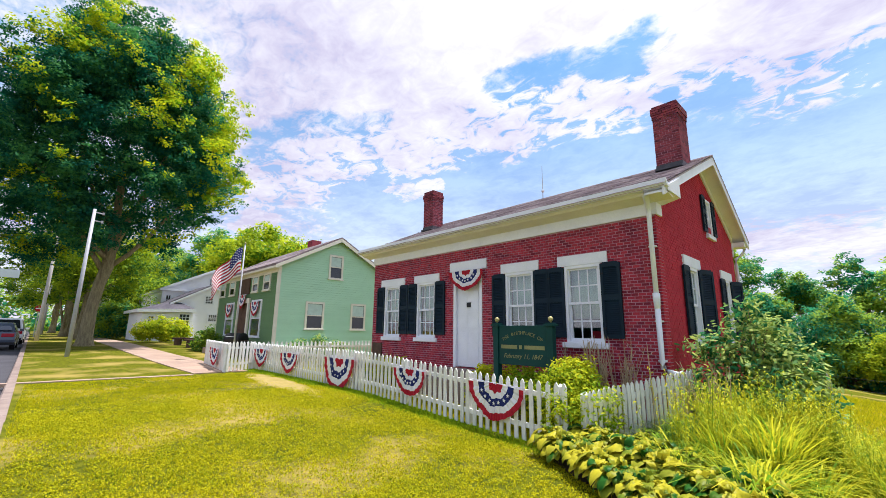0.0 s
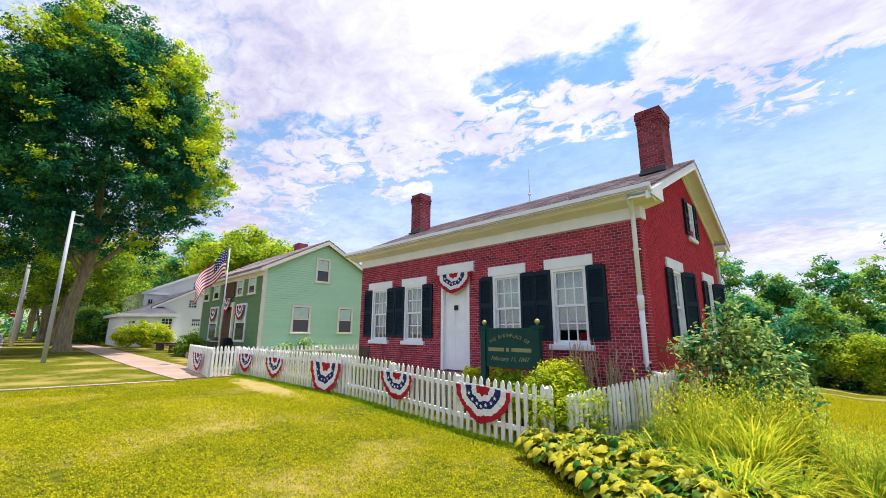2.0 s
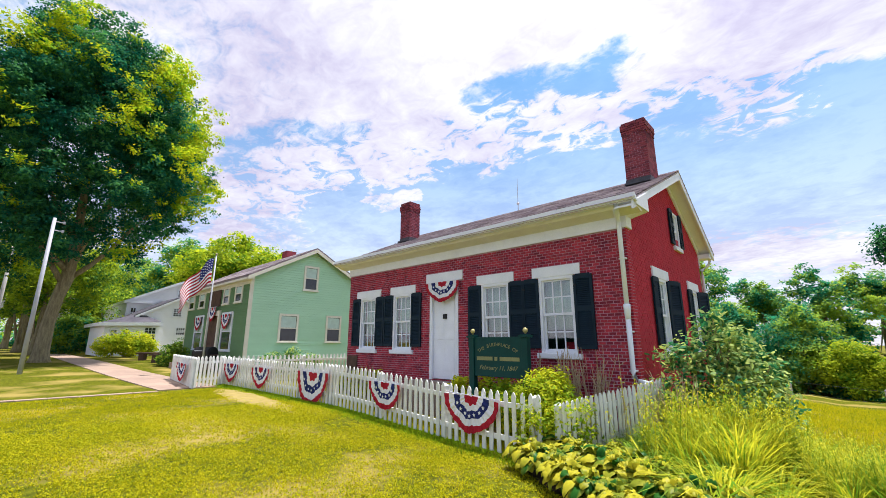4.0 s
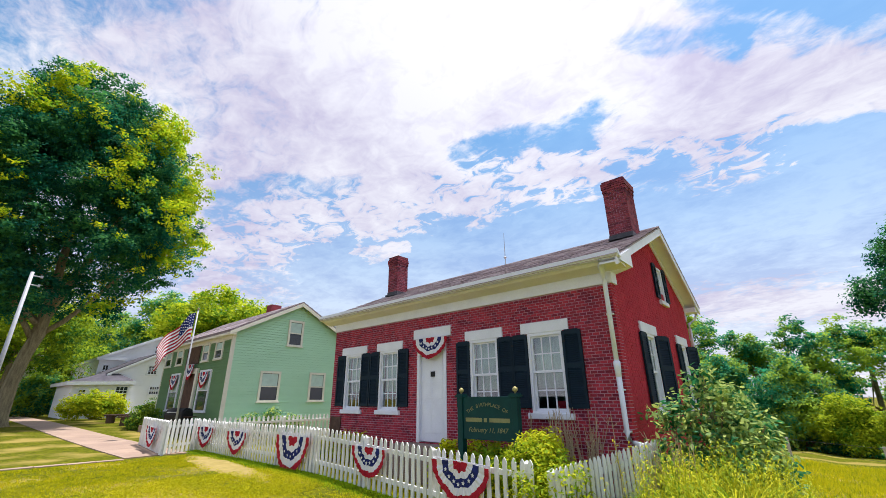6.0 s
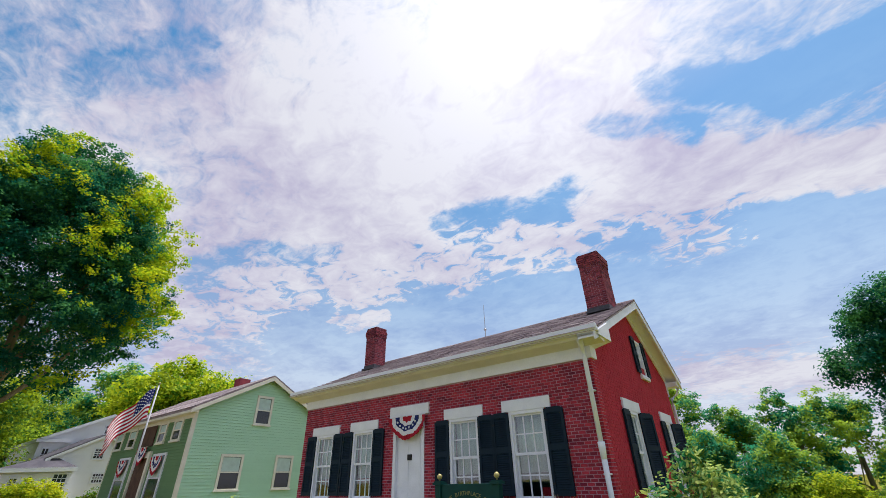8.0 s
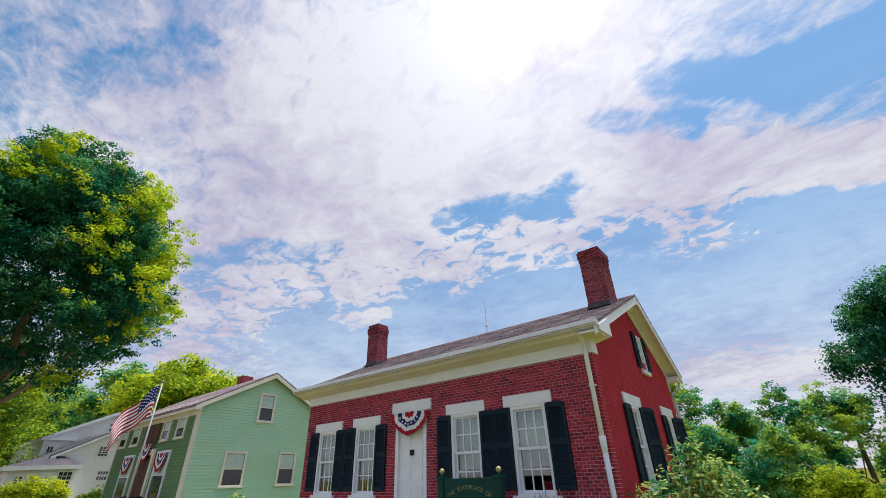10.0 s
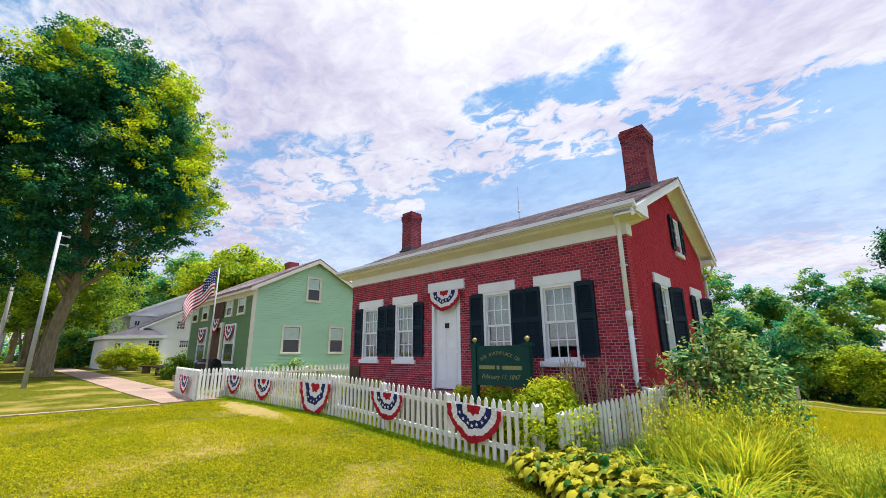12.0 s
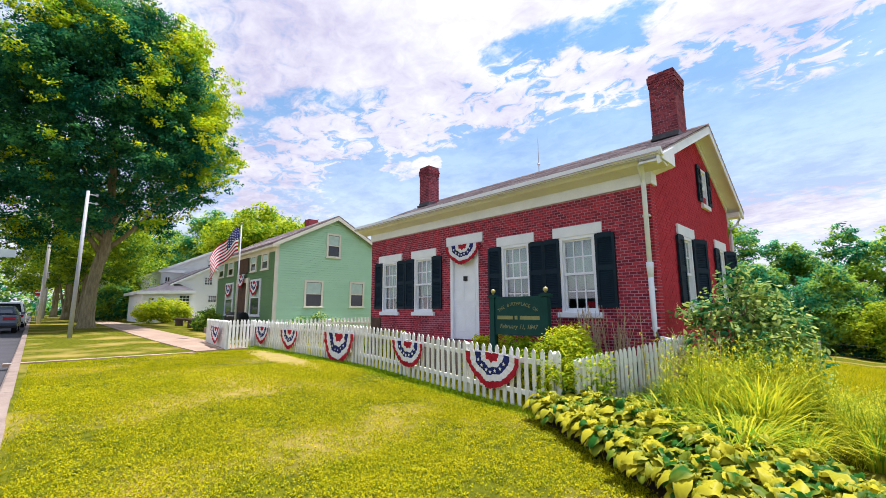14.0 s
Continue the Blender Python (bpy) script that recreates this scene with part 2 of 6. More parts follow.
SHUTTER = material("shutter_paint", (0.004, 0.020, 0.036), 0.55, (0.003, 0.011, 0.020), 4, 60, 0.1, spec=0.2)
SIGN = material("sign_green", (0.003, 0.054, 0.048), 0.5, (0.002, 0.032, 0.030), 3, 70, 0.08, spec=0.2)
GOLD = material("gold_paint", (0.52, 0.46, 0.20), 0.5, (0.34, 0.28, 0.10), 6, 90, 0.05, metal=0.3)
WORN_GOLD = material("worn_gold_paint", (0.30, 0.30, 0.13), 0.55, (0.18, 0.18, 0.07), 6, 90, 0.05, metal=0.2)
SHINGLE = material("shingle", (0.52, 0.44, 0.44), 0.92, (0.26, 0.20, 0.21), 2.0, 130, 0.5, island=0.45)
PALEROOF = material("pale_metal_roof", (0.86, 0.87, 0.90), 0.5, (0.74, 0.76, 0.80), 1.0, 60, 0.1)
DARKROOF = material("dark_shingle", (0.14, 0.13, 0.15), 0.92, (0.07, 0.065, 0.08), 2.0, 130, 0.5, island=0.3)
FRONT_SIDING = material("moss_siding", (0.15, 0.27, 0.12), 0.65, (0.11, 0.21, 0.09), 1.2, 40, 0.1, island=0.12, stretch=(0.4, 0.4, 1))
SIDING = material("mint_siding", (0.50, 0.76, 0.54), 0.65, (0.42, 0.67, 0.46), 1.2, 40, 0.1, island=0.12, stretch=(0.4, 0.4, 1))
WHITE_SIDING = material("white_siding", (0.88, 0.88, 0.90), 0.6, (0.83, 0.83, 0.86), 1.2, 40, 0.1, island=0.08)
LEAD = material("lead_flashing", (0.10, 0.10, 0.11), 0.6, (0.04, 0.04, 0.05), 8, 60, 0.2)
GALV = material("galvanised_steel", (0.50, 0.51, 0.53), 0.55, (0.38, 0.39, 0.41), 6, 70, 0.05, metal=0.1)
WOODPOLE = material("weathered_wood", (0.66, 0.64, 0.62), 0.9, (0.36, 0.33, 0.30), 5, 60, 0.4, stretch=(3, 3, 0.4))
BENCHWOOD = material("dark_bench_wood", (0.13, 0.075, 0.05), 0.85, (0.06, 0.035, 0.028), 6, 60, 0.3)
BARK = material("bark", (0.36, 0.30, 0.16), 0.95, (0.13, 0.10, 0.06), 4, 30, 0.9, stretch=(2.5, 2.5, 0.5))
CONCRETE = material("concrete", (0.42, 0.30, 0.22), 0.9, (0.30, 0.21, 0.16), 1.5, 60, 0.25, island=0.2)
KERBSTONE = material("kerb_concrete", (0.31, 0.24, 0.20), 0.9, (0.18, 0.13, 0.11), 2.5, 60, 0.3, island=0.15)
ASPHALT = material("asphalt", (0.085, 0.08, 0.09), 0.9, (0.045, 0.044, 0.05), 0.8, 150, 0.4)
STRAW = material("dry_turf", (0.42, 0.32, 0.12), 0.95, (0.24, 0.19, 0.05), 5, 60, 0.8, spec=0.03)
SOIL = material("bare_soil", (0.09, 0.055, 0.035), 0.95, (0.035, 0.022, 0.014), 6, 60, 0.8)
RED = material("red_cloth", (0.46, 0.010, 0.030), 0.8, (0.30, 0.006, 0.02), 6, 120, 0.15)
WCLOTH = material("white_cloth", (0.80, 0.79, 0.80), 0.8, (0.68, 0.67, 0.7), 6, 120, 0.15)
BLUE = material("blue_cloth", (0.016, 0.028, 0.17), 0.8, (0.009, 0.015, 0.09), 6, 120, 0.15)
CURTAIN = material("curtain_cloth", (0.56, 0.70, 0.64), 0.9, (0.44, 0.56, 0.51), 5, 80, 0.15)
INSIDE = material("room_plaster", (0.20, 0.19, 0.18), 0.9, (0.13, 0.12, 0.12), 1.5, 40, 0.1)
BLACK = material("dark_iron", (0.02, 0.02, 0.022), 0.6, (0.01, 0.01, 0.012), 6, 60, 0.1)
GLASS = pane_material("window_glass", 0.14)
GLASS_FAR = pane_material("far_window_glass", 0.12)
CARPAINT = material("grey_car_paint", (0.10, 0.12, 0.16), 0.25, (0.08, 0.10, 0.14), 1, 200, 0.0, spec=0.6)
CARWHITE = material("white_car_paint", (0.72, 0.73, 0.75), 0.25, (0.66, 0.67, 0.7), 1, 200, 0.0, spec=0.6)
CARGLASS = material("car_glass", (0.02, 0.025, 0.03), 0.06, (0.015, 0.018, 0.02), 1, 50, 0.0, spec=0.7)
TYRE = material("tyre_rubber", (0.02, 0.02, 0.02), 0.9, (0.012, 0.012, 0.012), 8, 60, 0.2)
TAIL = material("tail_lamp_plastic", (0.45, 0.01, 0.03), 0.25, (0.3, 0.008, 0.02), 6, 60, 0.0)
STOPRED = material("sign_red", (0.55, 0.02, 0.03), 0.4, (0.45, 0.015, 0.02), 6, 60, 0.0)
SIGNWHITE = material("street_sign_sheet", (0.55, 0.62, 0.62), 0.4, (0.45, 0.52, 0.52), 4, 60, 0.0)

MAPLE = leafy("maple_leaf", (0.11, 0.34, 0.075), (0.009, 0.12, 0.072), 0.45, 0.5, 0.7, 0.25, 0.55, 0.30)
# sunlight on the outer leaves, put into a second leaf colour
MAPLE_SUNLIT = leafy("sunlit_maple_leaf", (0.64, 0.66, 0.010), (0.20, 0.42, 0.015), 0.5, 0.9, 0.7, 0.4, 0.52, 0.35)
STREET = leafy("street_tree_leaf", (0.42, 0.52, 0.015), (0.06, 0.18, 0.026), 0.45, 0.4, 0.6, 0.3, 0.50, 0.30)
LIME = leafy("lime_leaf", (0.56, 0.62, 0.020), (0.13, 0.30, 0.020), 0.52, 0.5, 0.6, 0.3, 0.48, 0.26)
DEEP = leafy("far_leaf", (0.46, 0.60, 0.06), (0.040, 0.29, 0.145), 0.55, 0.5, 0.7, 0.22, 0.52, 0.20)
HOSTA = leafy("hosta_leaf", (0.52, 0.47, 0.025), (0.026, 0.125, 0.014), 0.30, 2.2, 0.42, 0.60, 0.60, 0.62)
BLADE = leafy("tall_grass", (0.76, 0.70, 0.03), (0.15, 0.32, 0.018), 0.45, 1.8)
LILY = leafy("lily_blade", (0.32, 0.44, 0.03), (0.035, 0.14, 0.020), 0.35, 1.4)
SHRUB = leafy("shrub_leaf", (0.60, 0.68, 0.18), (0.040, 0.22, 0.08), 0.45, 3.0, 0.5, 0.5, 0.58, 0.40)
GARDEN = leafy("garden_leaf", (0.74, 0.72, 0.02), (0.20, 0.36, 0.015), 0.5, 1.6, 0.7, 0.5)
STALK = leafy("dry_stalk", (0.56, 0.44, 0.28), (0.34, 0.24, 0.14), 0.2, 2.0)
TURF = leafy("lawn_blade", (0.64, 0.56, 0.004), (0.18, 0.27, 0.004), 0.42, 2.6, 0.9, 0.8)

CLOVER = leafy("clover_leaf", (0.50, 0.45, 0.004), (0.28, 0.32, 0.004), 0.35, 2.2, 0.9, 0.7)
FENCE_TURF = leafy("fence_turf_blade", (0.36, 0.48, 0.008), (0.07, 0.22, 0.008), 0.40, 2.2, 0.9, 0.7)


def lawn_material():
    """Mown turf with dry patches, a bare strip along the fence and a rough meadow."""
    m = material("lawn", (0.17, 0.17, 0.008), 0.95, (0.020, 0.036, 0.005), 7.0, 60, 0.9, spread=0.6, spec=0.03)
    nt = m.node_tree
    b = nt.nodes["Principled BSDF"]
    old = b.inputs["Base Color"].links[0].from_socket
    geo = nt.nodes.new("ShaderNodeNewGeometry")
    n = nt.nodes.new("ShaderNodeTexNoise")
    n.inputs["Scale"].default_value, n.inputs["Detail"].default_value = 0.55, 6
    nt.links.new(geo.outputs["Position"], n.inputs["Vector"])
    rp = nt.nodes.new("ShaderNodeMapRange")
    rp.inputs["From Min"].default_value, rp.inputs["From Max"].default_value = 0.50, 0.66
    nt.links.new(n.outputs[0], rp.inputs["Value"])
    mx = nt.nodes.new("ShaderNodeMix")
    mx.data_type = "RGBA"
    nt.links.new(rp.outputs[0], mx.inputs["Factor"])
    nt.links.new(old, mx.inputs["A"])
    mx.inputs["B"].default_value = (0.30, 0.23, 0.06, 1)
    nt.links.new(mx.outputs["Result"], b.inputs["Base Color"])
    return m


LAWN = lawn_material()


def edge_tint(m, colour, start, end):
    """A pale margin along a leaf's two sides."""
    nt = m.node_tree
    b = nt.nodes["Principled BSDF"]
    tr = next(n for n in nt.nodes if n.type == "BSDF_TRANSLUCENT")
    old = b.inputs["Base Color"].links[0].from_socket
    tc, sp = nt.nodes.new("ShaderNodeTexCoord"), nt.nodes.new("ShaderNodeSeparateXYZ")
    nt.links.new(tc.outputs["Object"], sp.inputs[0])
    ab = nt.nodes.new("ShaderNodeMath")
    ab.operation = "ABSOLUTE"
    nt.links.new(sp.outputs[1], ab.inputs[0])
    mr = nt.nodes.new("ShaderNodeMapRange")
    mr.inputs["From Min"].default_value, mr.inputs["From Max"].default_value = start, end
    mr.inputs["To Max"].default_value = 0.5
    nt.links.new(ab.outputs[0], mr.inputs["Value"])
    mx = nt.nodes.new("ShaderNodeMix")
    mx.data_type = "RGBA"
    nt.links.new(mr.outputs[0], mx.inputs["Factor"])
    nt.links.new(old, mx.inputs["A"])
    mx.inputs["B"].default_value = (*colour, 1)
    nt.links.new(mx.outputs["Result"], b.inputs["Base Color"])
    nt.links.new(mx.outputs["Result"], tr.inputs["Color"])


edge_tint(HOSTA, (0.58, 0.52, 0.06), 0.050, 0.095)


# ---- mesh helpers ----
class Shape:
    """Collects faces for one mesh."""

    def __init__(self):
        self.v, self.f = [], []

    def add(self, verts, faces):
        n = len(self.v)
        self.v.extend(tuple(p) for p in verts)
        self.f.extend(tuple(n + i for i in f) for f in faces)
        return self

    def box(self, x0, y0, z0, x1, y1, z1, m=None):
        p = [Vector((x, y, z)) for z in (z0, z1) for x, y in ((x0, y0), (x1, y0), (x1, y1), (x0, y1))]
        if m is not None:
            p = [m @ q for q in p]
        return self.add(p, [(3, 2, 1, 0), (4, 5, 6, 7), (0, 1, 5, 4), (1, 2, 6, 5), (2, 3, 7, 6), (3, 0, 4, 7)])

    def prism(self, outline, d0, d1, place):
        """outline: 2D points; place(u, v, d) -> 3D; extruded from d0 to d1."""
        n = len(outline)
        p = [place(u, v, d) for d in (d0, d1) for u, v in outline]
        f = [tuple(range(n))[::-1], tuple(range(n, 2 * n))] + [(i, (i + 1) % n, n + (i + 1) % n, n + i) for i in range(n)]
        return self.add(p, f)

    def tube(self, path, radii, sides=8, cap=True):
        path = [Vector(p) for p in path]
        if isinstance(radii, (int, float)):
            radii = [radii] * len(path)
        rings = []
        for i, p in enumerate(path):
            d = (path[min(i + 1, len(path) - 1)] - path[max(i - 1, 0)]).normalized()
            a = d.orthogonal().normalized() if abs(d.z) < 0.9 else d.cross(Vector((0, 1, 0))).normalized()
            c = d.cross(a)
            rings.append([p + radii[i] * (a * math.cos(2 * math.pi * k / sides) + c * math.sin(2 * math.pi * k / sides)) for k in range(sides)])
        f = [(i * sides + k, i * sides + (k + 1) % sides, (i + 1) * sides + (k + 1) % sides, (i + 1) * sides + k) for i in range(len(path) - 1) for k in range(sides)]
        if cap:
            f += [tuple(range(sides))[::-1], tuple((len(path) - 1) * sides + k for k in range(sides))]
        return self.add([q for r in rings for q in r], f)

    def lathe(self, profile, centre=(0, 0, 0), sides=16):
        """profile: (radius, height) pairs, turned round the vertical."""
        c = Vector(centre)
        p = [c + Vector((r * math.cos(2 * math.pi * k / sides), r * math.sin(2 * math.pi * k / sides), z)) for r, z in profile for k in range(sides)]
        n = len(profile)
        f = [(i * sides + k, i * sides + (k + 1) % sides, (i + 1) * sides + (k + 1) % sides, (i + 1) * sides + k) for i in range(n - 1) for k in range(sides)]
        return self.add(p, f + [tuple(range(sides))[::-1], tuple((n - 1) * sides + k for k in range(sides))])

    def mesh(self, name, mat, smooth=False):
        me = bpy.data.meshes.new(name)
        me.from_pydata([tuple(p) for p in self.v], [], self.f)
        me.materials.append(mat)
        if smooth:
            me.polygons.foreach_set("use_smooth", [True] * len(me.polygons))
        me.update()
        return me


def part(name, shape, mat, parent=None, label="", smooth=False):
    ob = new(name, shape.mesh(name, mat, smooth))
    if parent is not None:
        ob.parent = parent
    return tagged(ob, label)


def piece(name, me, parent, m=None):
    ob = new(name, me)
    ob.parent = parent
    if m is not None:
        ob.matrix_basis = m
    return ob


def thing(name, label, category, m=None, group="", kind=""):
    ob = new(name)
    if m is not None:
        ob.matrix_basis = m
    return tagged(ob, label, category, group, kind)


def bevel(ob, width=0.006, segments=2):
    mod = ob.modifiers.new("bevel", "BEVEL")
    mod.width, mod.segments, mod.limit_method = width, segments, "ANGLE"
    return ob


def smooth_step(a, b, x):
    t = min(1.0, max(0.0, (x - a) / (b - a)))
    return t * t * (3 - 2 * t)


# ---- ground ----
KERB_Y = -7.16       # at x = 0; the street runs slightly aslant to the houses


def aslant(x):
    return 0.0195 * max(-160.0, min(20.0, x))


def ground_z(x, y):
    z = -0.40 + 0.22 * smooth_step(-1.0, -6.5, x) + 0.22 * smooth_step(-14, -40, x)
    z += 0.17 * smooth_step(-1.6, 0.2, y) * smooth_step(-2.5, 0.5, x) * smooth_step(2.4, 0.6, x)
    east = smooth_step(-9.0, -1.0, x)
    z -= east * 0.062 * max(0.0, y - 1.5) * smooth_step(1.0, 8.0, y) * (1 if y < 60 else 60 / y)
    return z


def build_ground():
    xs = sorted({*np.round(np.linspace(-16, 8, 97), 3), *np.round(np.linspace(-90, -16, 38), 3), *np.round(np.linspace(8, 70, 22), 3), -1500.0, -600.0, -250.0, -140.0, 110.0, 250.0, 600.0, 1500.0})
    ys = sorted({*np.round(np.linspace(KERB_Y + 0.07, 8, 62), 3), *np.round(np.linspace(8, 90, 28), 3), 150.0, 300.0, 700.0, 1500.0})
    s = Shape()
    lean = lambda x, y: y + aslant(x) * smooth_step(8.0, -6.0, y)
    v = [(x, lean(x, y), ground_z(x, lean(x, y)) + 0.012 * noise.noise((x * 1.7, y * 1.7, 0.3))) for y in ys for x in xs]
    n = len(xs)
    f = [(j * n + i, j * n + i + 1, (j + 1) * n + i + 1, (j + 1) * n + i) for j in range(len(ys) - 1) for i in range(n - 1)]
    s.add(v, f)
    # the far side of the street
    far = [(-1500, -1500), (1500, -1500), (1500, -16.2), (20, -16.2), (-160, -19.6), (-1500, -19.6)]
    s.add([(x, y, -0.25) for x, y in far], [(0, 1, 2, 3, 4, 5)])
    ob = part("ground", s, LAWN, None, "", True)
    tagged(ob, "mown lawn with dry patches sloping to a meadow", "lawn", kind="structure")


build_ground()


def build_street():
    road = Shape()
    xs = [-1500, -300, -160, -90, -60, -40, -30, -20, -12, -6, 0, 6, 20, 80, 1500]
    v = [(x, y + aslant(x), ground_z(max(-60, min(x, 20)), -8) - 0.13) for x in xs for y in (KERB_Y - 0.08, -16.5)]
    road.add(v, [(2 * i, 2 * i + 1, 2 * i + 3, 2 * i + 2)[::-1] for i in range(len(xs) - 1)])
    tagged(part("road", road, ASPHALT), "grey worn asphalt street beside the kerb", "road", kind="structure")
    kerb = thing("kerb", "pale worn concrete kerb stones along the lawn", "kerb", kind="structure")
    x = 14.0
    while x > -80:
        L = 3.0 if x > -40 else 8.0
        a, b = x, x - L + 0.012
        za, zb = ground_z(a, KERB_Y), ground_z(b, KERB_Y)
        s = Shape()
        v = []
        for e, z in ((a, za), (b, zb)):
            y0, y1 = KERB_Y + aslant(e) - 0.09, KERB_Y + aslant(e) + 0.08
            v += [(e, y0, z - 0.3), (e, y1, z - 0.3), (e, y1, z + 0.02), (e, y0 + 0.03, z + 0.02), (e, y0, z - 0.01)]
        s.add(v, [(0, 1, 2, 3, 4), (9, 8, 7, 6, 5), (0, 5, 6, 1), (1, 6, 7, 2), (2, 7, 8, 3), (3, 8, 9, 4), (4, 9, 5, 0)])
        part("kerb_stone", s, KERBSTONE, kerb)
        x -= L
    walkway = thing("pavement", "pale pinkish concrete pavement slabs across the lawn", "pavement", kind="structure")
    x = -11.9
    while x > -80:
        L = 1.35
        s = Shape()
        a, b = x, x - L + 0.015
        za, zb = ground_z(a, -3) + 0.025, ground_z(b, -3) + 0.025
        ya, yb = -3.40 + aslant(a), -3.40 + aslant(b)
        w = 1.55
        s.add([(a, ya, za - .1), (a, ya + w, za - .1), (b, yb + w, zb - .1), (b, yb, zb - .1), (a, ya, za), (a, ya + w, za), (b, yb + w, zb), (b, yb, zb)],
              [(3, 2, 1, 0), (4, 5, 6, 7), (0, 1, 5, 4), (1, 2, 6, 5), (2, 3, 7, 6), (3, 0, 4, 7)])
        part("slab", s, CONCRETE, walkway)
        x -= L
    s = Shape()
    y = -3.7
    while y > KERB_Y - 0.1:
        z = ground_z(-11.7, y) + 0.018
        s.box(-12.10 + 0.08 * (y + 7), y - 0.55, z - 0.08, -11.86 + 0.08 * (y + 7), y, z)
        y -= 0.56
    ob = part("path", s, CONCRETE)
    tagged(ob, "narrow sunken concrete strip across the lawn", "path", kind="structure")


build_street()


# ---- the brick house ----
HX0, HX1, HD = -8.05, 0.0, 5.3       # left end, right end, depth
WALL_TOP, BASE_Z = 3.5, -0.6
RIDGE_Y, RIDGE_Z = 2.95, 5.0
SLOPE_FRONT, SLOPE_BACK = 0.453, 0.54
COURSE, BRICK_L = 0.0520, 0.122
WINDOW_X = (-7.10, -5.66, -2.735, -1.34)
FRONT_OPENINGS = [(c - 0.355, c + 0.355, 1.0, 2.40) for c in WINDOW_X] + [(-4.66, -3.76, 0.36, 2.58)]
SIDE_OPENINGS = [(1.42, 1.98, 1.0, 2.40), (4.00, 4.52, 1.0, 2.40), (3.06, 3.54, 3.30, 4.12)]
LINTELS_F = [(-7.65, -6.56, 2.40, 2.60), (-6.14, -5.17, 2.40, 2.60), (-3.21, -2.26, 2.40, 2.60), (-1.83, -0.85, 2.40, 2.60), (-4.78, -3.625, 2.58, 2.80)]
LINTELS_S = [(1.17, 2.19, 2.40, 2.60), (3.76, 4.755, 2.40, 2.60)]


def roof_under(y):
    return RIDGE_Z - 0.14 - (SLOPE_FRONT if y < RIDGE_Y else SLOPE_BACK) * abs(y - RIDGE_Y)


def wall_cells(u0, u1, z0, z1, holes):
    """Rectangles that fill a wall round its openings."""
    us = sorted({u0, u1, *[h[0] for h in holes], *[h[1] for h in holes]})
    zs = sorted({z0, z1, *[h[2] for h in holes], *[h[3] for h in holes]})
    for a, b in zip(us, us[1:]):
        run = None
        for c, d in zip(zs, zs[1:]):
            solid = not any(h[0] < (a + b) / 2 < h[1] and h[2] < (c + d) / 2 < h[3] for h in holes)
            if solid:
                run = (run[0], d) if run else (c, d)
            if (not solid or d == zs[-1]) and run:
                yield a, b, run[0], run[1]
                run = None


def brick_rects(u0, u1, z0, z1, holes, top=None):
    """Running bond, cut at the openings and under a sloping top."""
    row, z = 0, z0
    while z < z1:
        h = COURSE - 0.010
        u = u0 - (BRICK_L / 2 if row % 2 else 0)
        while u < u1:
            a, b = max(u, u0), min(u + BRICK_L - 0.013, u1)
            spans = [(a, b)]
            for h0, h1, g0, g1 in holes:
                if g0 < z + h / 2 < g1:
                    spans = [q for p, r in spans for q in ((p, min(r, h0)), (max(p, h1), r))]
            for p, r in spans:
                if r - p > 0.025 and (top is None or z + h < min(top(p), top(r))):
                    yield p, r, z, z + h
            u += BRICK_L
        z += COURSE
        row += 1


def window_unit(w, h):
    """Six-over-six sash window; its origin is the outer sill line's middle, and it faces -y."""
    t = thing("window", "white six-over-six sash window with small panes", "window", kind="structure")
    s = Shape()
    f = 0.055
    s.box(-w / 2, -0.02, 0, -w / 2 + f, 0.12, h).box(w / 2 - f, -0.02, 0, w / 2, 0.12, h)
    s.box(-w / 2 + f, -0.02, h - f, w / 2 - f, 0.12, h).box(-w / 2 + f, -0.02, 0, w / 2 - f, 0.12, 0.03)
    part("window_frame", s, WHITE, t)
    iw = w - 2 * f
    mid = h * 0.5
    for lower in (0, 1):
        z0, z1 = (0.03, mid + 0.02) if lower else (mid - 0.02, h - f)
        y0 = 0.055 if lower else 0.02
        s = Shape()
        r = 0.034
        x0, x1 = -iw / 2, iw / 2
        s.box(x0, y0, z0, x0 + r, y0 + 0.03, z1).box(x1 - r, y0, z0, x1, y0 + 0.03, z1)
        s.box(x0 + r, y0, z0, x1 - r, y0 + 0.03, z0 + r + 0.012).box(x0 + r, y0, z1 - r, x1 - r, y0 + 0.03, z1)
        gx0, gx1, gz0, gz1 = x0 + r, x1 - r, z0 + r + 0.012, z1 - r
        for k in (1, 2):
            x = gx0 + (gx1 - gx0) * k / 3
            s.box(x - 0.011, y0 + 0.004, gz0, x + 0.011, y0 + 0.026, gz1)
        zm = (gz0 + gz1) / 2
        s.box(gx0, y0 + 0.006, zm - 0.011, gx1, y0 + 0.024, zm + 0.011)
        sash = part("sash", s, WHITE, t)
        g = Shape()
        pw, ph = (gx1 - gx0) / 3, (gz1 - gz0) / 2
        g.box(-pw / 2, -0.002, -ph / 2, pw / 2, 0.002, ph / 2)
        me = g.mesh("pane", GLASS)
        for i in range(3):
            for j in range(2):
                p = piece("pane", me, sash, pose(gx0 + (i + 0.5) * pw, y0 + 0.015, gz0 + (j + 0.5) * ph))
                p.visible_shadow = False
    return t


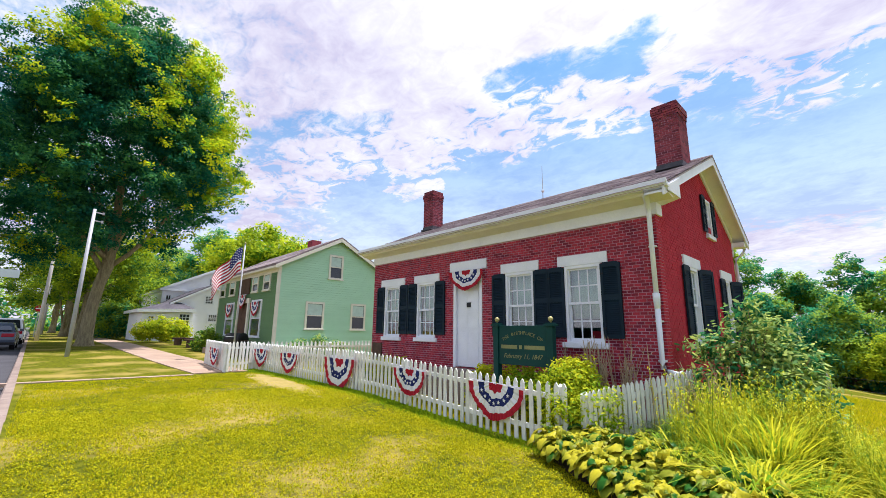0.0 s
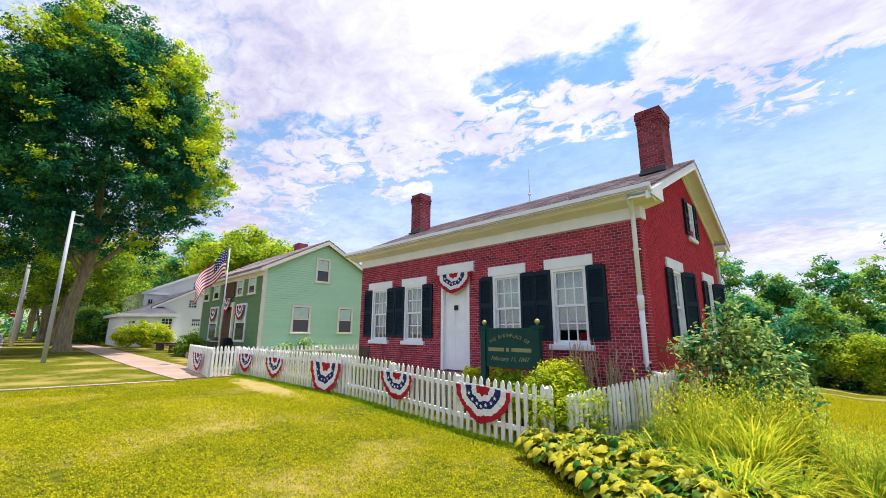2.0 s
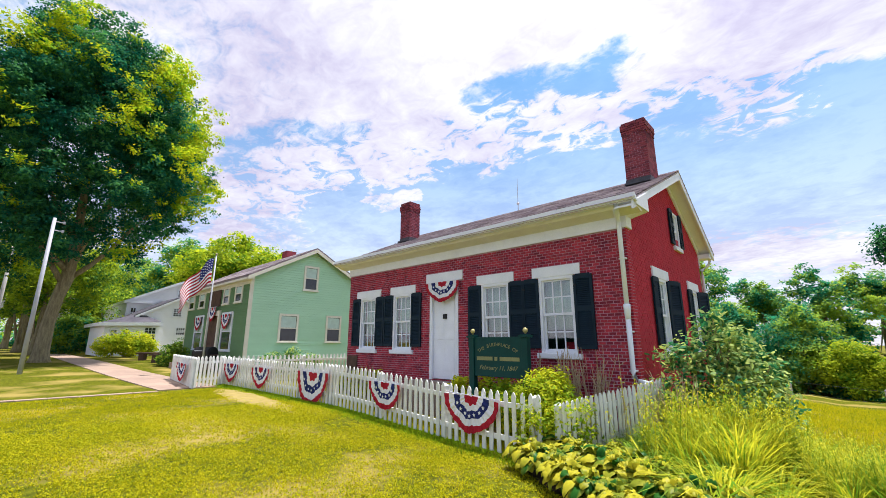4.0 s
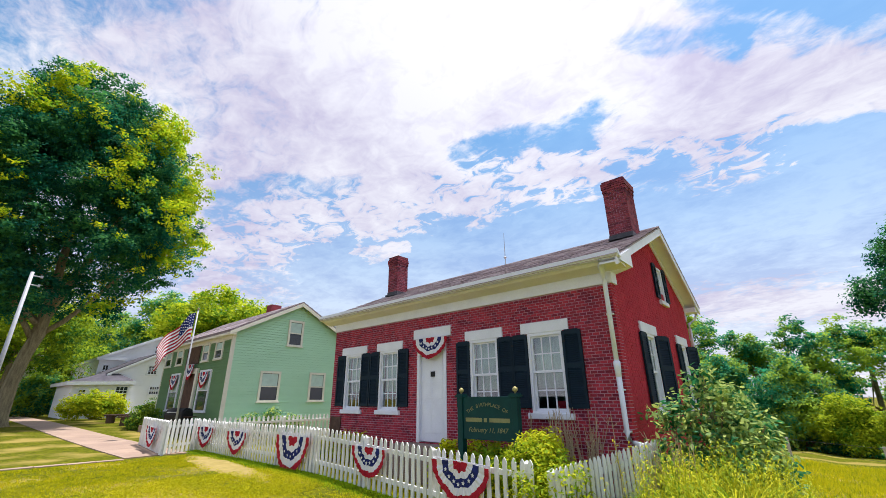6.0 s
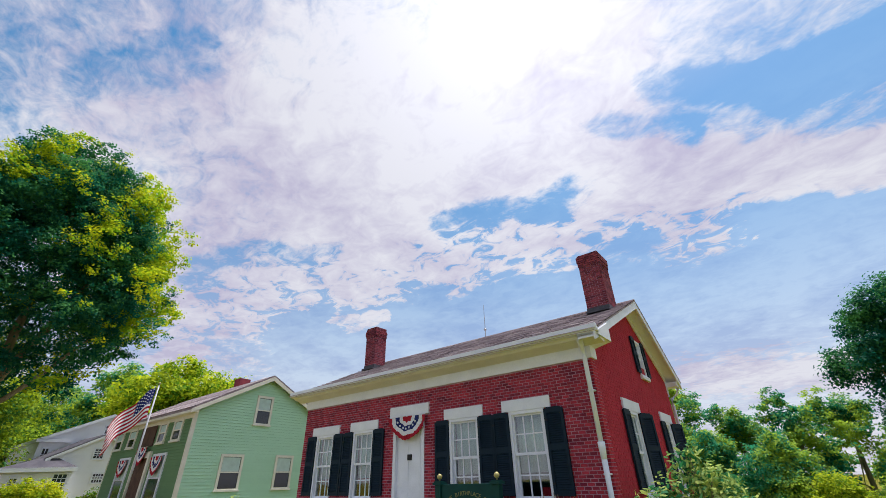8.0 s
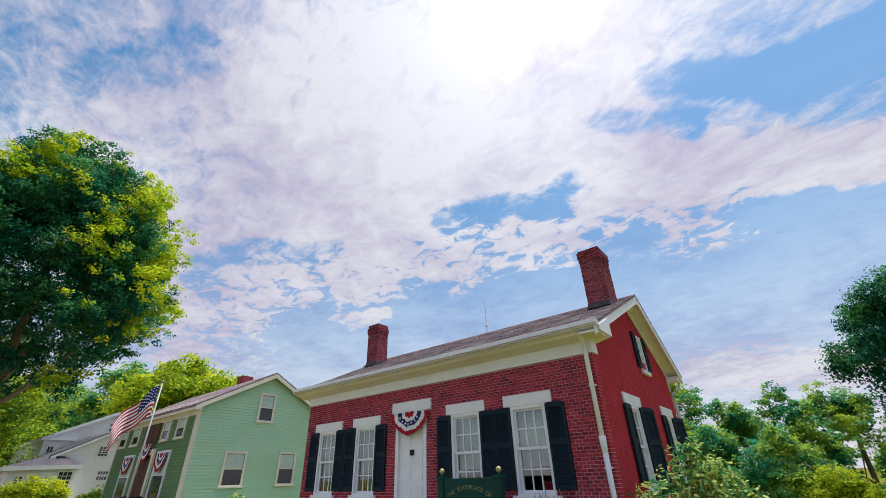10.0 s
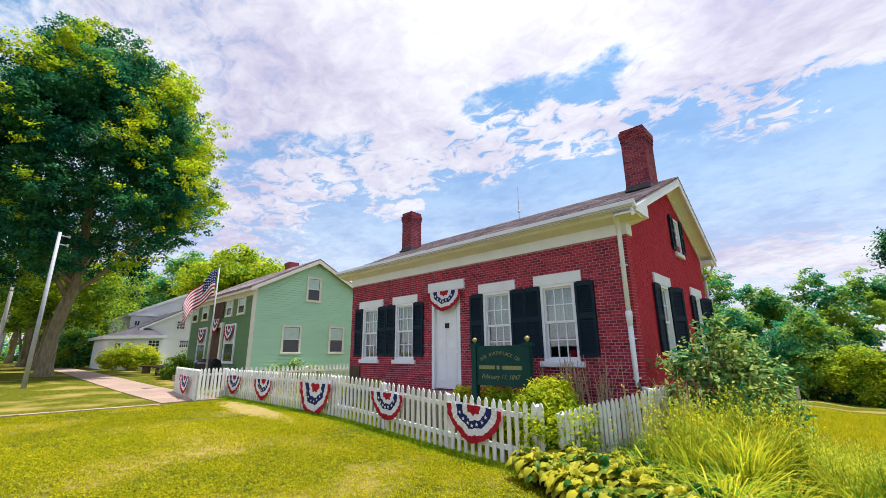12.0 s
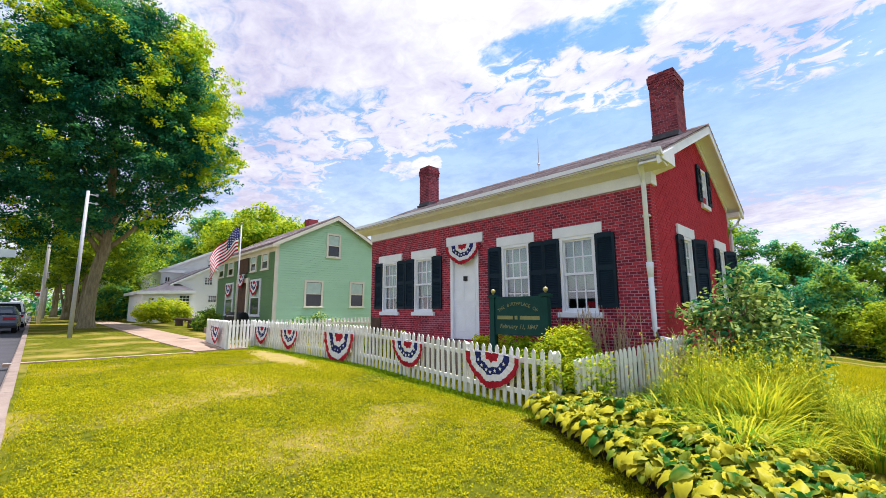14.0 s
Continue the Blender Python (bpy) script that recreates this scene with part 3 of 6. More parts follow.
def shutter_unit(w, h):
    t = thing("shutter", "dark blue-green louvred wooden shutter hung on brick", "shutter", group="shutters")
    s = Shape()
    r = 0.05
    s.box(0, -0.035, 0, r, 0, h).box(w - r, -0.035, 0, w, 0, h)
    for z in (0, h * 0.5, h - 0.07):
        s.box(r, -0.034, z, w - r, -0.002, z + 0.09 * (1 if z else 0.8))
    part("shutter_frame", s, SHUTTER, t)
    s = Shape()
    z = 0.075
    while z < h - 0.055:
        if not h * 0.5 + 0.01 < z < h * 0.5 + 0.08:
            s.box(-w / 2 + r, -0.021, -0.003, w / 2 - r, 0.021, 0.003, pose(w / 2, -0.018, z, 62))
        z += 0.034
    tagged(part("louvres", s, SHUTTER, t), kind="stuff")
    for z in (h * 0.12, h * 0.85):
        s = Shape()
        s.box(0.005, -0.045, z, 0.06, -0.036, z + 0.03)
        part("hinge", s, BLACK, t)
    return t


def curtain(w, z0, z1):
    s = Shape()
    n = 40
    v, f = [], []
    for j, z in enumerate((z0, z1)):
        for i in range(n + 1):
            x = -w / 2 + w * i / n
            v.append((x, 0.012 * math.sin(i * 1.9) + 0.006 * math.sin(i * 0.7 + 1), z))
    f = [(i, i + 1, n + 2 + i, n + 1 + i) for i in range(n)]
    s.add(v, f)
    ob = part("curtain", s, CURTAIN, None, "", True)
    mod = ob.modifiers.new("thick", "SOLIDIFY")
    mod.thickness = 0.003
    return tagged(ob, "pale thin curtain hung behind a sash window", "curtain", group="curtains")


def build_brick_house():
    house = thing("brick_house", "red brick cottage with white trim and two chimneys", "house", pose(0, 0, 0))
    back = 0.22
    s = Shape()
    for a, b, c, d in wall_cells(HX0, HX1, BASE_Z, WALL_TOP, FRONT_OPENINGS):
        s.box(a, 0.006, c, min(b, HX1 - 0.006), back, d)
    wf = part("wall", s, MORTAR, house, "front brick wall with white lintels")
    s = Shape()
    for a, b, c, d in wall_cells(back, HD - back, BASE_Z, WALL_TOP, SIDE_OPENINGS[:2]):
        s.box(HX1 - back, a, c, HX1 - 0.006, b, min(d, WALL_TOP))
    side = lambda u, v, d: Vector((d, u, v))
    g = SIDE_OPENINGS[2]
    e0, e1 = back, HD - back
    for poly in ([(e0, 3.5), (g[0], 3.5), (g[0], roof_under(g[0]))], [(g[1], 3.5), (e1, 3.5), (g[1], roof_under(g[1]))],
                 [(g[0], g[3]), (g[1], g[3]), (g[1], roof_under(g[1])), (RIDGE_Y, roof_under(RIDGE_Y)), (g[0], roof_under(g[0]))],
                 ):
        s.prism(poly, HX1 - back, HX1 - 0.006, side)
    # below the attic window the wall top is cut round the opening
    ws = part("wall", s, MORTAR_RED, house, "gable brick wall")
    s = Shape()
    s.box(HX0, back, BASE_Z, HX0 + back, HD - back, WALL_TOP).box(HX0, HD - back, BASE_Z, HX1, HD, WALL_TOP)
    s.prism([(back, 3.5), (HD - back, 3.5), (RIDGE_Y, roof_under(RIDGE_Y))], HX0 + 0.01, HX0 + back, side)
    part("wall", s, BRICK, house, "plain brick wall")
    s = Shape()
    s.box(HX0 + back, back, 0.22, HX1 - back, HD - back, 0.34)
    part("floorboards", s, BENCHWOOD, house)
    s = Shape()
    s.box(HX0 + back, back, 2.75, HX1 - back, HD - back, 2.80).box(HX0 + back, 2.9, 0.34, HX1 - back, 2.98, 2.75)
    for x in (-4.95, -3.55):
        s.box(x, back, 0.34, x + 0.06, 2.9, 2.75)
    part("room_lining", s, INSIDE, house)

    # lintels and sills
    for a, b, c, d in LINTELS_F:
        s = Shape()
        s.box(a, -0.03, c, b, 0.10, d)
        bevel(part("lintel", s, WHITE, house, "white painted lintel"), 0.006)
    for a, b, c, d in LINTELS_S:
        s = Shape()
        s.box(-0.10, a, c, 0.03, b, d)
        bevel(part("lintel", s, WHITE, house, "white painted lintel"), 0.006)
    for a, b, c, d in FRONT_OPENINGS[:4]:
        s = Shape()
        s.box(a - 0.08, -0.06, c - 0.095, b + 0.08, 0.11, c)
        bevel(part("sill", s, WHITE, house, "white painted sill"), 0.006)
    for a, b, c, d in SIDE_OPENINGS:
        s = Shape()
        s.box(-0.11, a - 0.05, c - 0.09, 0.06, b + 0.05, c)
        bevel(part("sill", s, WHITE, house, "white painted sill"), 0.006)

    # frieze, cornice, gutter
    s = Shape()
    s.box(HX0 - 0.02, -0.035, 3.10, HX1 + 0.035, 0.0, 3.5)
    s.box(HX1, 0.0, 3.10, HX1 + 0.035, 0.22, 3.5)
    part("frieze", s, WHITE, house, "broad white frieze board")
    s = Shape()
    prof = [(-0.035, 3.30), (-0.10, 3.31), (-0.30, 3.36), (-0.34, 3.40), (-0.34, 3.46), (-0.035, 3.50)]
    s.prism(prof, HX0 - 0.25, HX1 + 0.30, lambda u, v, d: Vector((d, u, v)))
    part("cornice", s, CREAM, house, "cream moulded box cornice")
    s = Shape()
    s.prism([(0.035, 3.30), (0.30, 3.36), (0.30, 3.46), (0.035, 3.50)], 0.001, 0.26, lambda u, v, d: Vector((u, d, v)))
    part("cornice_return", s, WHITE, house)
    s = Shape()
    gut = [(-0.345, 3.40), (-0.43, 3.41), (-0.46, 3.46), (-0.46, 3.53), (-0.445, 3.53), (-0.44, 3.47), (-0.42, 3.43), (-0.345, 3.42)]
    s.prism(gut, HX0 - 0.27, HX1 + 0.33, lambda u, v, d: Vector((d, u, v)))
    part("gutter", s, WHITE, house, "white metal gutter")
    s = Shape()
    under = lambda y: RIDGE_Z - 0.07 - SLOPE_FRONT * (RIDGE_Y - y)
    s.prism([(-0.344, 3.365), (0.26, 3.365), (0.26, under(0.26)), (-0.344, under(-0.344))], 0.302, 0.328, side)
    s.prism([(-0.456, 3.47), (-0.425, 3.415), (-0.345, 3.40), (-0.345, under(-0.344)), (-0.456, 3.528)], 0.332, 0.345, side)
    part("cornice_end", s, WHITE, house, "white closing board at the cornice end")

    # gable boards and soffit
    for sign in (-1, 1):
        s = Shape()
        run, sl = (RIDGE_Y + 0.42, SLOPE_FRONT) if sign < 0 else (HD + 0.40 - RIDGE_Y, SLOPE_BACK)
        ye = RIDGE_Y + sign * run
        ze = RIDGE_Z - 0.05 - sl * run
        rake = [(RIDGE_Y, RIDGE_Z - 0.05), (ye, ze), (ye, ze - 0.15), (RIDGE_Y, RIDGE_Z - 0.22)]
        s.prism(rake, 0.265, 0.30, side)
        part("rake_board", s, WHITE, house, "white gable rake board")
        s = Shape()
        s.prism([(RIDGE_Y, RIDGE_Z - 0.12), (ye, ze - 0.07), (ye, ze - 0.10), (RIDGE_Y, RIDGE_Z - 0.15)], 0.0, 0.264, side)
        part("soffit", s, WHITE, house)
        s = Shape()
        s.prism([(RIDGE_Y, RIDGE_Z - 0.152), (ye - sign * 0.4, ze + 0.4 * sl - 0.102), (ye - sign * 0.4, ze + 0.4 * sl - 0.22), (RIDGE_Y, RIDGE_Z - 0.30)], 0.0, 0.03, side)
        part("frieze", s, WHITE, house)
    s = Shape()
    s.box(HX0, HD, 3.1, HX1 + 0.03, HD + 0.03, 3.50).box(HX0 - 0.2, HD + 0.03, 3.34, HX1 + 0.26, HD + 0.36, 3.46)
    part("rear_cornice", s, WHITE, house)
    s = Shape()
    s.tube([(0.20, HD + 0.40, 3.34), (0.15, HD + 0.36, 3.20), (0.04, HD + 0.10, 3.05), (0.04, HD + 0.06, 2.9), (0.04, HD + 0.06, 0.0)], 0.04)
    part("rear_downspout", s, WHITE, house, "", True)

    # downspout
    s = Shape()
    s.tube([(0.02, -0.40, 3.42), (0.0, -0.36, 3.33), (-0.06, -0.14, 3.22), (-0.07, -0.085, 3.10), (-0.07, -0.08, 1.72)], [0.05, 0.05, 0.04, 0.04, 0.04])
    s.tube([(-0.07, -0.08, 1.80), (-0.07, -0.08, 1.72), (-0.07, -0.08, 1.52)], [0.058, 0.056, 0.042], 8)
    s.tube([(-0.07, -0.08, 1.62), (-0.07, -0.08, 0.74), (-0.05, -0.10, 0.66), (0.03, -0.13, 0.61), (0.18, -0.14, 0.58)], [0.045, 0.040, 0.040, 0.040, 0.040])
    for z in (2.55, 1.35, 0.75):
        s.box(-0.125, -0.085, z, -0.015, -0.001, z + 0.025)
    part("downspout", s, WHITE, house, "white metal downspout with a conductor head", True)

    # roof: a deck and shingle courses
    for sign in (-1, 1):
        s = Shape()
        run, sl = (RIDGE_Y + 0.44, SLOPE_FRONT) if sign < 0 else (HD + 0.42 - RIDGE_Y, SLOPE_BACK)
        deck = [(RIDGE_Y, RIDGE_Z - 0.05), (RIDGE_Y + sign * run, RIDGE_Z - 0.05 - sl * run), (RIDGE_Y + sign * run, RIDGE_Z - 0.02 - sl * run), (RIDGE_Y, RIDGE_Z - 0.02)]
        s.prism(deck, HX0 - 0.28, HX1 + 0.305, side)
        r = part("roof", s, SHINGLE, house, "weathered grey shingle roof slope")
        s = Shape()
        rnd = random.Random(5)
        d, row = 0.0, 0
        while d < run - 0.02:
            d1 = min(d + 0.15, run + 0.02)
            x = HX0 - 0.29 - (0.15 if row % 2 else 0)
            while x < HX1 + 0.31:
                a, b = max(x, HX0 - 0.29), min(x + 0.296, HX1 + 0.31)
                if b - a > 0.03:
                    j = rnd.uniform(-0.004, 0.006)
                    y0, y1 = RIDGE_Y + sign * d, RIDGE_Y + sign * (d1 + 0.01 + j)
                    z0, z1 = RIDGE_Z - 0.02 - sl * d + 0.003, RIDGE_Z - 0.02 - sl * d1 + 0.018 + j
                    s.add([(a, y0, z0), (b, y0, z0), (b, y1, z1), (a, y1, z1), (a, y1, z1 - 0.014), (b, y1, z1 - 0.014)], [(0, 1, 2, 3), (3, 2, 5, 4)])
                x += 0.30
            d += 0.15
            row += 1
        tagged(part("shingles", s, SHINGLE, r), kind="stuff")
    s = Shape()
    s.tube([(HX0 - 0.29, RIDGE_Y, RIDGE_Z - 0.02), (HX1 + 0.31, RIDGE_Y, RIDGE_Z - 0.02)], 0.035)
    part("ridge_cap", s, SHINGLE, house)

    # chimneys
    def chimney(x0, x1, y0, y1, z0, z1, label):
        s = Shape()
        s.box(x0 + 0.008, y0 + 0.008, z0, x1 - 0.008, y1 - 0.008, z1 - 0.01)
        c = part("chimney", s, MORTAR, house, label)
        b = Shape()
        row, z = 0, z0 + 0.02
        while z < z1 - 0.02:
            left = (z1 - z) / COURSE
            out = 0.025 if 1.5 < left < 4.6 else (0.012 if left < 6 else 0.0)
            if left < 1.5:
                out = 0.0
            X0, X1, Y0, Y1 = x0 - out, x1 + out, y0 - out, y1 + out
            h = COURSE - 0.009
            for lo, hi, horizontal in ((X0, X1, True), (Y0, Y1, False)):
                u = lo - (BRICK_L / 2 if row % 2 else 0)
                while u < hi:
                    a, q = max(u, lo), min(u + BRICK_L - 0.010, hi)
                    if q - a > 0.03:
                        if horizontal:
                            b.box(a, Y0, z, q, Y0 + 0.09, z + h).box(a, Y1 - 0.09, z, q, Y1, z + h)
                        else:
                            b.box(X0 + 0.001, a + 0.001, z, X0 + 0.08, q, z + h).box(X1 - 0.08, a + 0.001, z, X1 - 0.001, q, z + h)
                    u += BRICK_L
            z += COURSE
            row += 1
        tagged(part("brickwork", b, BRICK_OLD, c), kind="stuff")
        s = Shape()
        s.box(x0 - 0.01, y0 - 0.01, z0, x1 + 0.01, y1 + 0.01, z0 + 0.30)
        s.box(x0 - 0.012, y0 - 0.10, z0 + 0.16, x1 + 0.012, y0 - 0.008, z0 + 0.20)
        part("flashing", s, LEAD, c, "dark lead flashing")
        s = Shape()
        s.box(x0 + 0.10, y0 + 0.10, z1 - 0.012, x1 - 0.10, y1 - 0.10, z1 - 0.005)
        part("flue", s, BLACK, c)

    chimney(-0.53, -0.03, 2.0, 2.60, 4.40, 6.08, "tall brick chimney with a corbelled top")
    chimney(-7.76, -7.30, 1.65, 2.10, 4.25, 5.75, "short brick chimney with a corbelled top")

    # lightning rod
    s = Shape()
    s.tube([(-3.95, RIDGE_Y, RIDGE_Z - 0.02), (-3.95, RIDGE_Y, 6.02)], [0.014, 0.006], 6)
    s.lathe([(0.012, 0), (0.045, 0.04), (0.045, 0.06), (0.012, 0.10)], (-3.95, RIDGE_Y, 5.18), 10)
    part("lightning_rod", s, GALV, house)

    # front door
    s = Shape()
    s.box(-4.66, -0.015, 0.36, -4.58, 0.14, 2.58).box(-3.84, -0.015, 0.36, -3.76, 0.14, 2.58).box(-4.58, -0.015, 2.48, -3.84, 0.14, 2.58)
    dframe = part("door_frame", s, WHITE, house, "white door surround")
    s = Shape()
    s.box(-4.58, 0.055, 0.38, -3.84, 0.10, 2.48)
    for z0, z1 in ((0.55, 1.15), (1.25, 2.35)):
        for x0, x1 in ((-4.50, -4.25), (-4.17, -3.92)):
            s.box(x0, 0.047, z0, x1, 0.056, z1)
    door = part("door", s, WHITE, house, "white panelled front door")
    bevel(door, 0.004)
    s = Shape()
    s.box(-4.27, 0.030, 1.72, -4.15, 0.048, 1.83)
    part("door_plate", s, BLACK, door, "small dark plate")
    s = Shape()
    s.box(-4.95, -0.42, 0.20, -3.60, 0.0, 0.35).box(-5.05, -0.80, 0.0, -3.50, -0.42, 0.17).box(-5.05, -0.80, -0.45, -3.50, 0.0, 0.0)
    part("doorstep", s, KERBSTONE, house, "worn stone doorstep")

    # windows, curtains and shutters
    k = 1
    first = None
    for c in WINDOW_X:
        w = window_unit(0.71, 1.40)
        w.name = "window_%d" % k
        k += 1
        w.matrix_basis = pose(c, 0, 1.0)
        cur = curtain(0.62, 0.42, 1.36)
        cur.matrix_basis = pose(c, 0.17, 1.0)
        for x in (c - 0.355 - 0.357, c + 0.357):
            if first is None:
                first = shutter_unit(0.352, 1.30)
                first.matrix_basis = pose(x, -0.012, 1.08)
            else:
                copy_thing(first, pose(x, -0.012, 1.08))
    for i, (a, b, c, d) in enumerate(SIDE_OPENINGS):
        w = window_unit(b - a, d - c)
        w.name = "window_%d" % k
        k += 1
        w.matrix_basis = pose(0, (a + b) / 2, c, 0, 0, 90)
        cur = curtain(b - a - 0.1, 0.1, d - c - 0.04)
        cur.matrix_basis = pose(-0.17, (a + b) / 2, c, 0, 0, 90)
        if i < 2:
            copy_thing(first, pose(0.014, a - 0.355, c + 0.08, 0, 0, 90))
            copy_thing(first, pose(0.02, b + 0.01, c + 0.08, 0, 0, 90 - 26))
    small = shutter_unit(0.25, 0.80)
    a, b, c, d = SIDE_OPENINGS[2]
    small.matrix_basis = pose(0.012, a - 0.265, c + 0.03, 0, 0, 90)
    copy_thing(small, pose(0.012, b + 0.01, c + 0.03, 0, 0, 90))
    s = Shape()
    s.box(-7.98, -0.03, 0.30, -7.52, 0.0, 0.82)
    bevel(part("cellar_hatch", s, BENCHWOOD, house, "small brown wooden cellar hatch"), 0.006)
    # keepsakes on the sill inside
    s = Shape()
    s.box(-1.26, 0.12, 1.03, -1.06, 0.15, 1.20)
    tagged(part("cloth_bundle", s, RED), "small red cloth standing on the sill inside", "ornament")
    return house, wf, ws


HOUSE, WALL_F, WALL_S = build_brick_house()


def build_bricks():
    """Each brick of the near corner is a piece; the others are joined."""
    rnd = random.Random(9)
    shared = {}
    for wall, place, u0, u1, holes, top, near in (
            (WALL_F, 0, HX0, HX1, FRONT_OPENINGS + LINTELS_F + [(h[0] - .08, h[1] + .08, h[2] - .095, h[2]) for h in FRONT_OPENINGS[:4]], None, lambda a: a > -0.72),
            (WALL_S, 1, 0.0, HD, SIDE_OPENINGS + LINTELS_S + [(h[0] - .05, h[1] + .05, h[2] - .09, h[2]) for h in SIDE_OPENINGS], lambda u: roof_under(u) - 0.02, lambda a: a < 0.62)):
        joined = Shape()
        count = 0
        for a, b, c, d in brick_rects(u0, u1, BASE_Z + 0.2, 3.12 if place == 0 else 4.7, holes, top):
            if place == 0 and c + 0.06 > 3.10:
                continue
            j = rnd.uniform(-0.002, 0.003)
            if near(a) and c > -0.2 and count < 150:
                key = (place, round(b - a, 3))
                if key not in shared:
                    w, e = (b - a) / 2, 0.004
                    s = Shape()
                    h = (d - c) / 2
                    v = [(-w, 0.03, -h), (w, 0.03, -h), (w, 0.03, h), (-w, 0.03, h), (-w, e, -h), (w, e, -h), (w, e, h), (-w, e, h), (-w + e, 0, -h + e), (w - e, 0, -h + e), (w - e, 0, h - e), (-w + e, 0, h - e)]
                    f = [(0, 1, 5, 4), (1, 2, 6, 5), (2, 3, 7, 6), (3, 0, 4, 7), (4, 5, 9, 8), (5, 6, 10, 9), (6, 7, 11, 10), (7, 4, 8, 11), (8, 9, 10, 11)]
                    s.add(v, f)
                    shared[key] = s.mesh("brick", BRICK if place == 0 else BRICK_SIDE_LIT)
                m = pose((a + b) / 2, j - 0.001, (c + d) / 2) if place == 0 else pose(0.001 - j, (a + b) / 2, (c + d) / 2, 0, 0, 90)
                piece("brick", shared[key], wall, m)
                count += 1
            else:
                if place == 0:
                    joined.box(a, j - 0.001, c, b, 0.02, d)
                else:
                    joined.box(-0.02, a, c, 0.001 - j, b, d)
        tagged(part("brickwork", joined, BRICK if place == 0 else BRICK_SIDE_LIT, wall), kind="stuff")


# ---- picket fence ----
FENCE_Y = -1.72


def picket_mesh(w, h, name="picket"):
    s = Shape()
    s.prism([(-w / 2, 0), (w / 2, 0), (w / 2, h - 0.06), (w * 0.28, h - 0.022), (0, h), (-w * 0.28, h - 0.022), (-w / 2, h - 0.06)], -0.010, 0.010, lambda u, v, d: Vector((u, d, v)))
    return s.mesh(name, PICKET)


def fence_run(name, label, a, b, pitch, w, h, za, zb, posts=(), lean=0.0):
    """Pickets on two rails from a to b; za, zb: the ground at its ends."""
    t = thing(name, label, "fence", group="picket fences")
    a, b = Vector((*a, 0)), Vector((*b, 0))
    d = b - a
    n = int(d.length / pitch)
    ang = math.degrees(math.atan2(d.y, d.x))
    me = picket_mesh(w, h)
    rnd = random.Random(int(abs(a.x) * 10) + 3)
    for i in range(n + 1):
        p = a + d * (i / max(n, 1))
        z = za(p.x, p.y) if callable(za) else za + (zb - za) * i / max(n, 1)
        piece("picket", me, t, pose(p.x, p.y, z + 0.03 + rnd.uniform(-0.006, 0.006), rnd.uniform(-0.6, 0.6), rnd.uniform(-0.8, 0.8), ang + rnd.uniform(-1.5, 1.5)))
    steps = 10
    nrm = Vector((d.y, -d.x, 0)).normalized()
    for up in (0.20, h - 0.20):
        s = Shape()
        v = []
        for i in range(steps + 1):
            p = a + d * (i / steps)
            z = (za(p.x, p.y) if callable(za) else za + (zb - za) * i / steps) + up
            v += [p + nrm * o + Vector((0, 0, z + q)) for o, q in ((0.013, 0), (0.05, 0), (0.05, 0.07), (0.013, 0.07))]
        f = [(4 * i + k, 4 * i + (k + 1) % 4, 4 * i + 4 + (k + 1) % 4, 4 * i + 4 + k) for i in range(steps) for k in range(4)]
        s.add(v, f + [(3, 2, 1, 0), tuple(4 * steps + k for k in range(4))])
        part("rail", s, PICKET, t)
    ps = Shape()
    ps.box(-0.05, -0.05, -0.1, 0.05, 0.05, h - 0.03)
    ps.add([(-0.05, -0.05, h - 0.03), (0.05, -0.05, h - 0.03), (0.05, 0.05, h - 0.03), (-0.05, 0.05, h - 0.03), (0, 0, h + 0.01)], [(0, 1, 4), (1, 2, 4), (2, 3, 4), (3, 0, 4)])
    pm = ps.mesh("post", PICKET)
    for f in posts:
        p = a + d * f + nrm * 0.08
        z = za(p.x, p.y) if callable(za) else za + (zb - za) * f
        piece("post", pm, t, pose(p.x, p.y, z, 0, 0, ang))
    return t


def front_z(x, y):
    return ground_z(x, y)


fence_run("picket_fence", "white wooden picket fence hung with bunting along the lawn", (-0.80, FENCE_Y), (-6.05, FENCE_Y), 0.137, 0.068, 0.86, front_z, 0, (0.02, 0.35, 0.68, 0.99))
fence_run("picket_gate", "white picket gate with bunting between two posts", (-6.2, FENCE_Y), (-7.55, FENCE_Y), 0.125, 0.07, 0.86, front_z, 0, (0.0, 1.0))
fence_run("picket_fence", "white wooden picket fence hung with two buntings", (-7.7, FENCE_Y), (-12.45, FENCE_Y), 0.137, 0.068, 0.84, front_z, 0, (0.3, 0.65, 1.0))
fence_run("picket_fence", "short white picket fence beside the brick gable", (0.27, 0.06), (-0.46, FENCE_Y + 0.03), 0.080, 0.054, 0.83, lambda x, y: -0.44 + 0.24 * (y + 1.7) / 1.75, 0, (0.05, 1.0))
fence_run("picket_fence", "low white picket fence between the two houses", (-12.5, FENCE_Y + 0.1), (-12.5, 6.4), 0.16, 0.075, 0.88, front_z, 0, (0.0, 0.33, 0.66, 1.0))
fence_run("picket_fence", "white picket return beside the pavement", (-12.42, FENCE_Y - 0.06), (-11.86, -2.74), 0.15, 0.09, 0.90, front_z, 0, (0.0, 1.0))
fence_run("picket_fence", "white picket fence along the pavement", (-11.92, -2.80), (-15.8, -2.40), 0.115, 0.09, 0.88, front_z, 0, (0.5, 1.0))


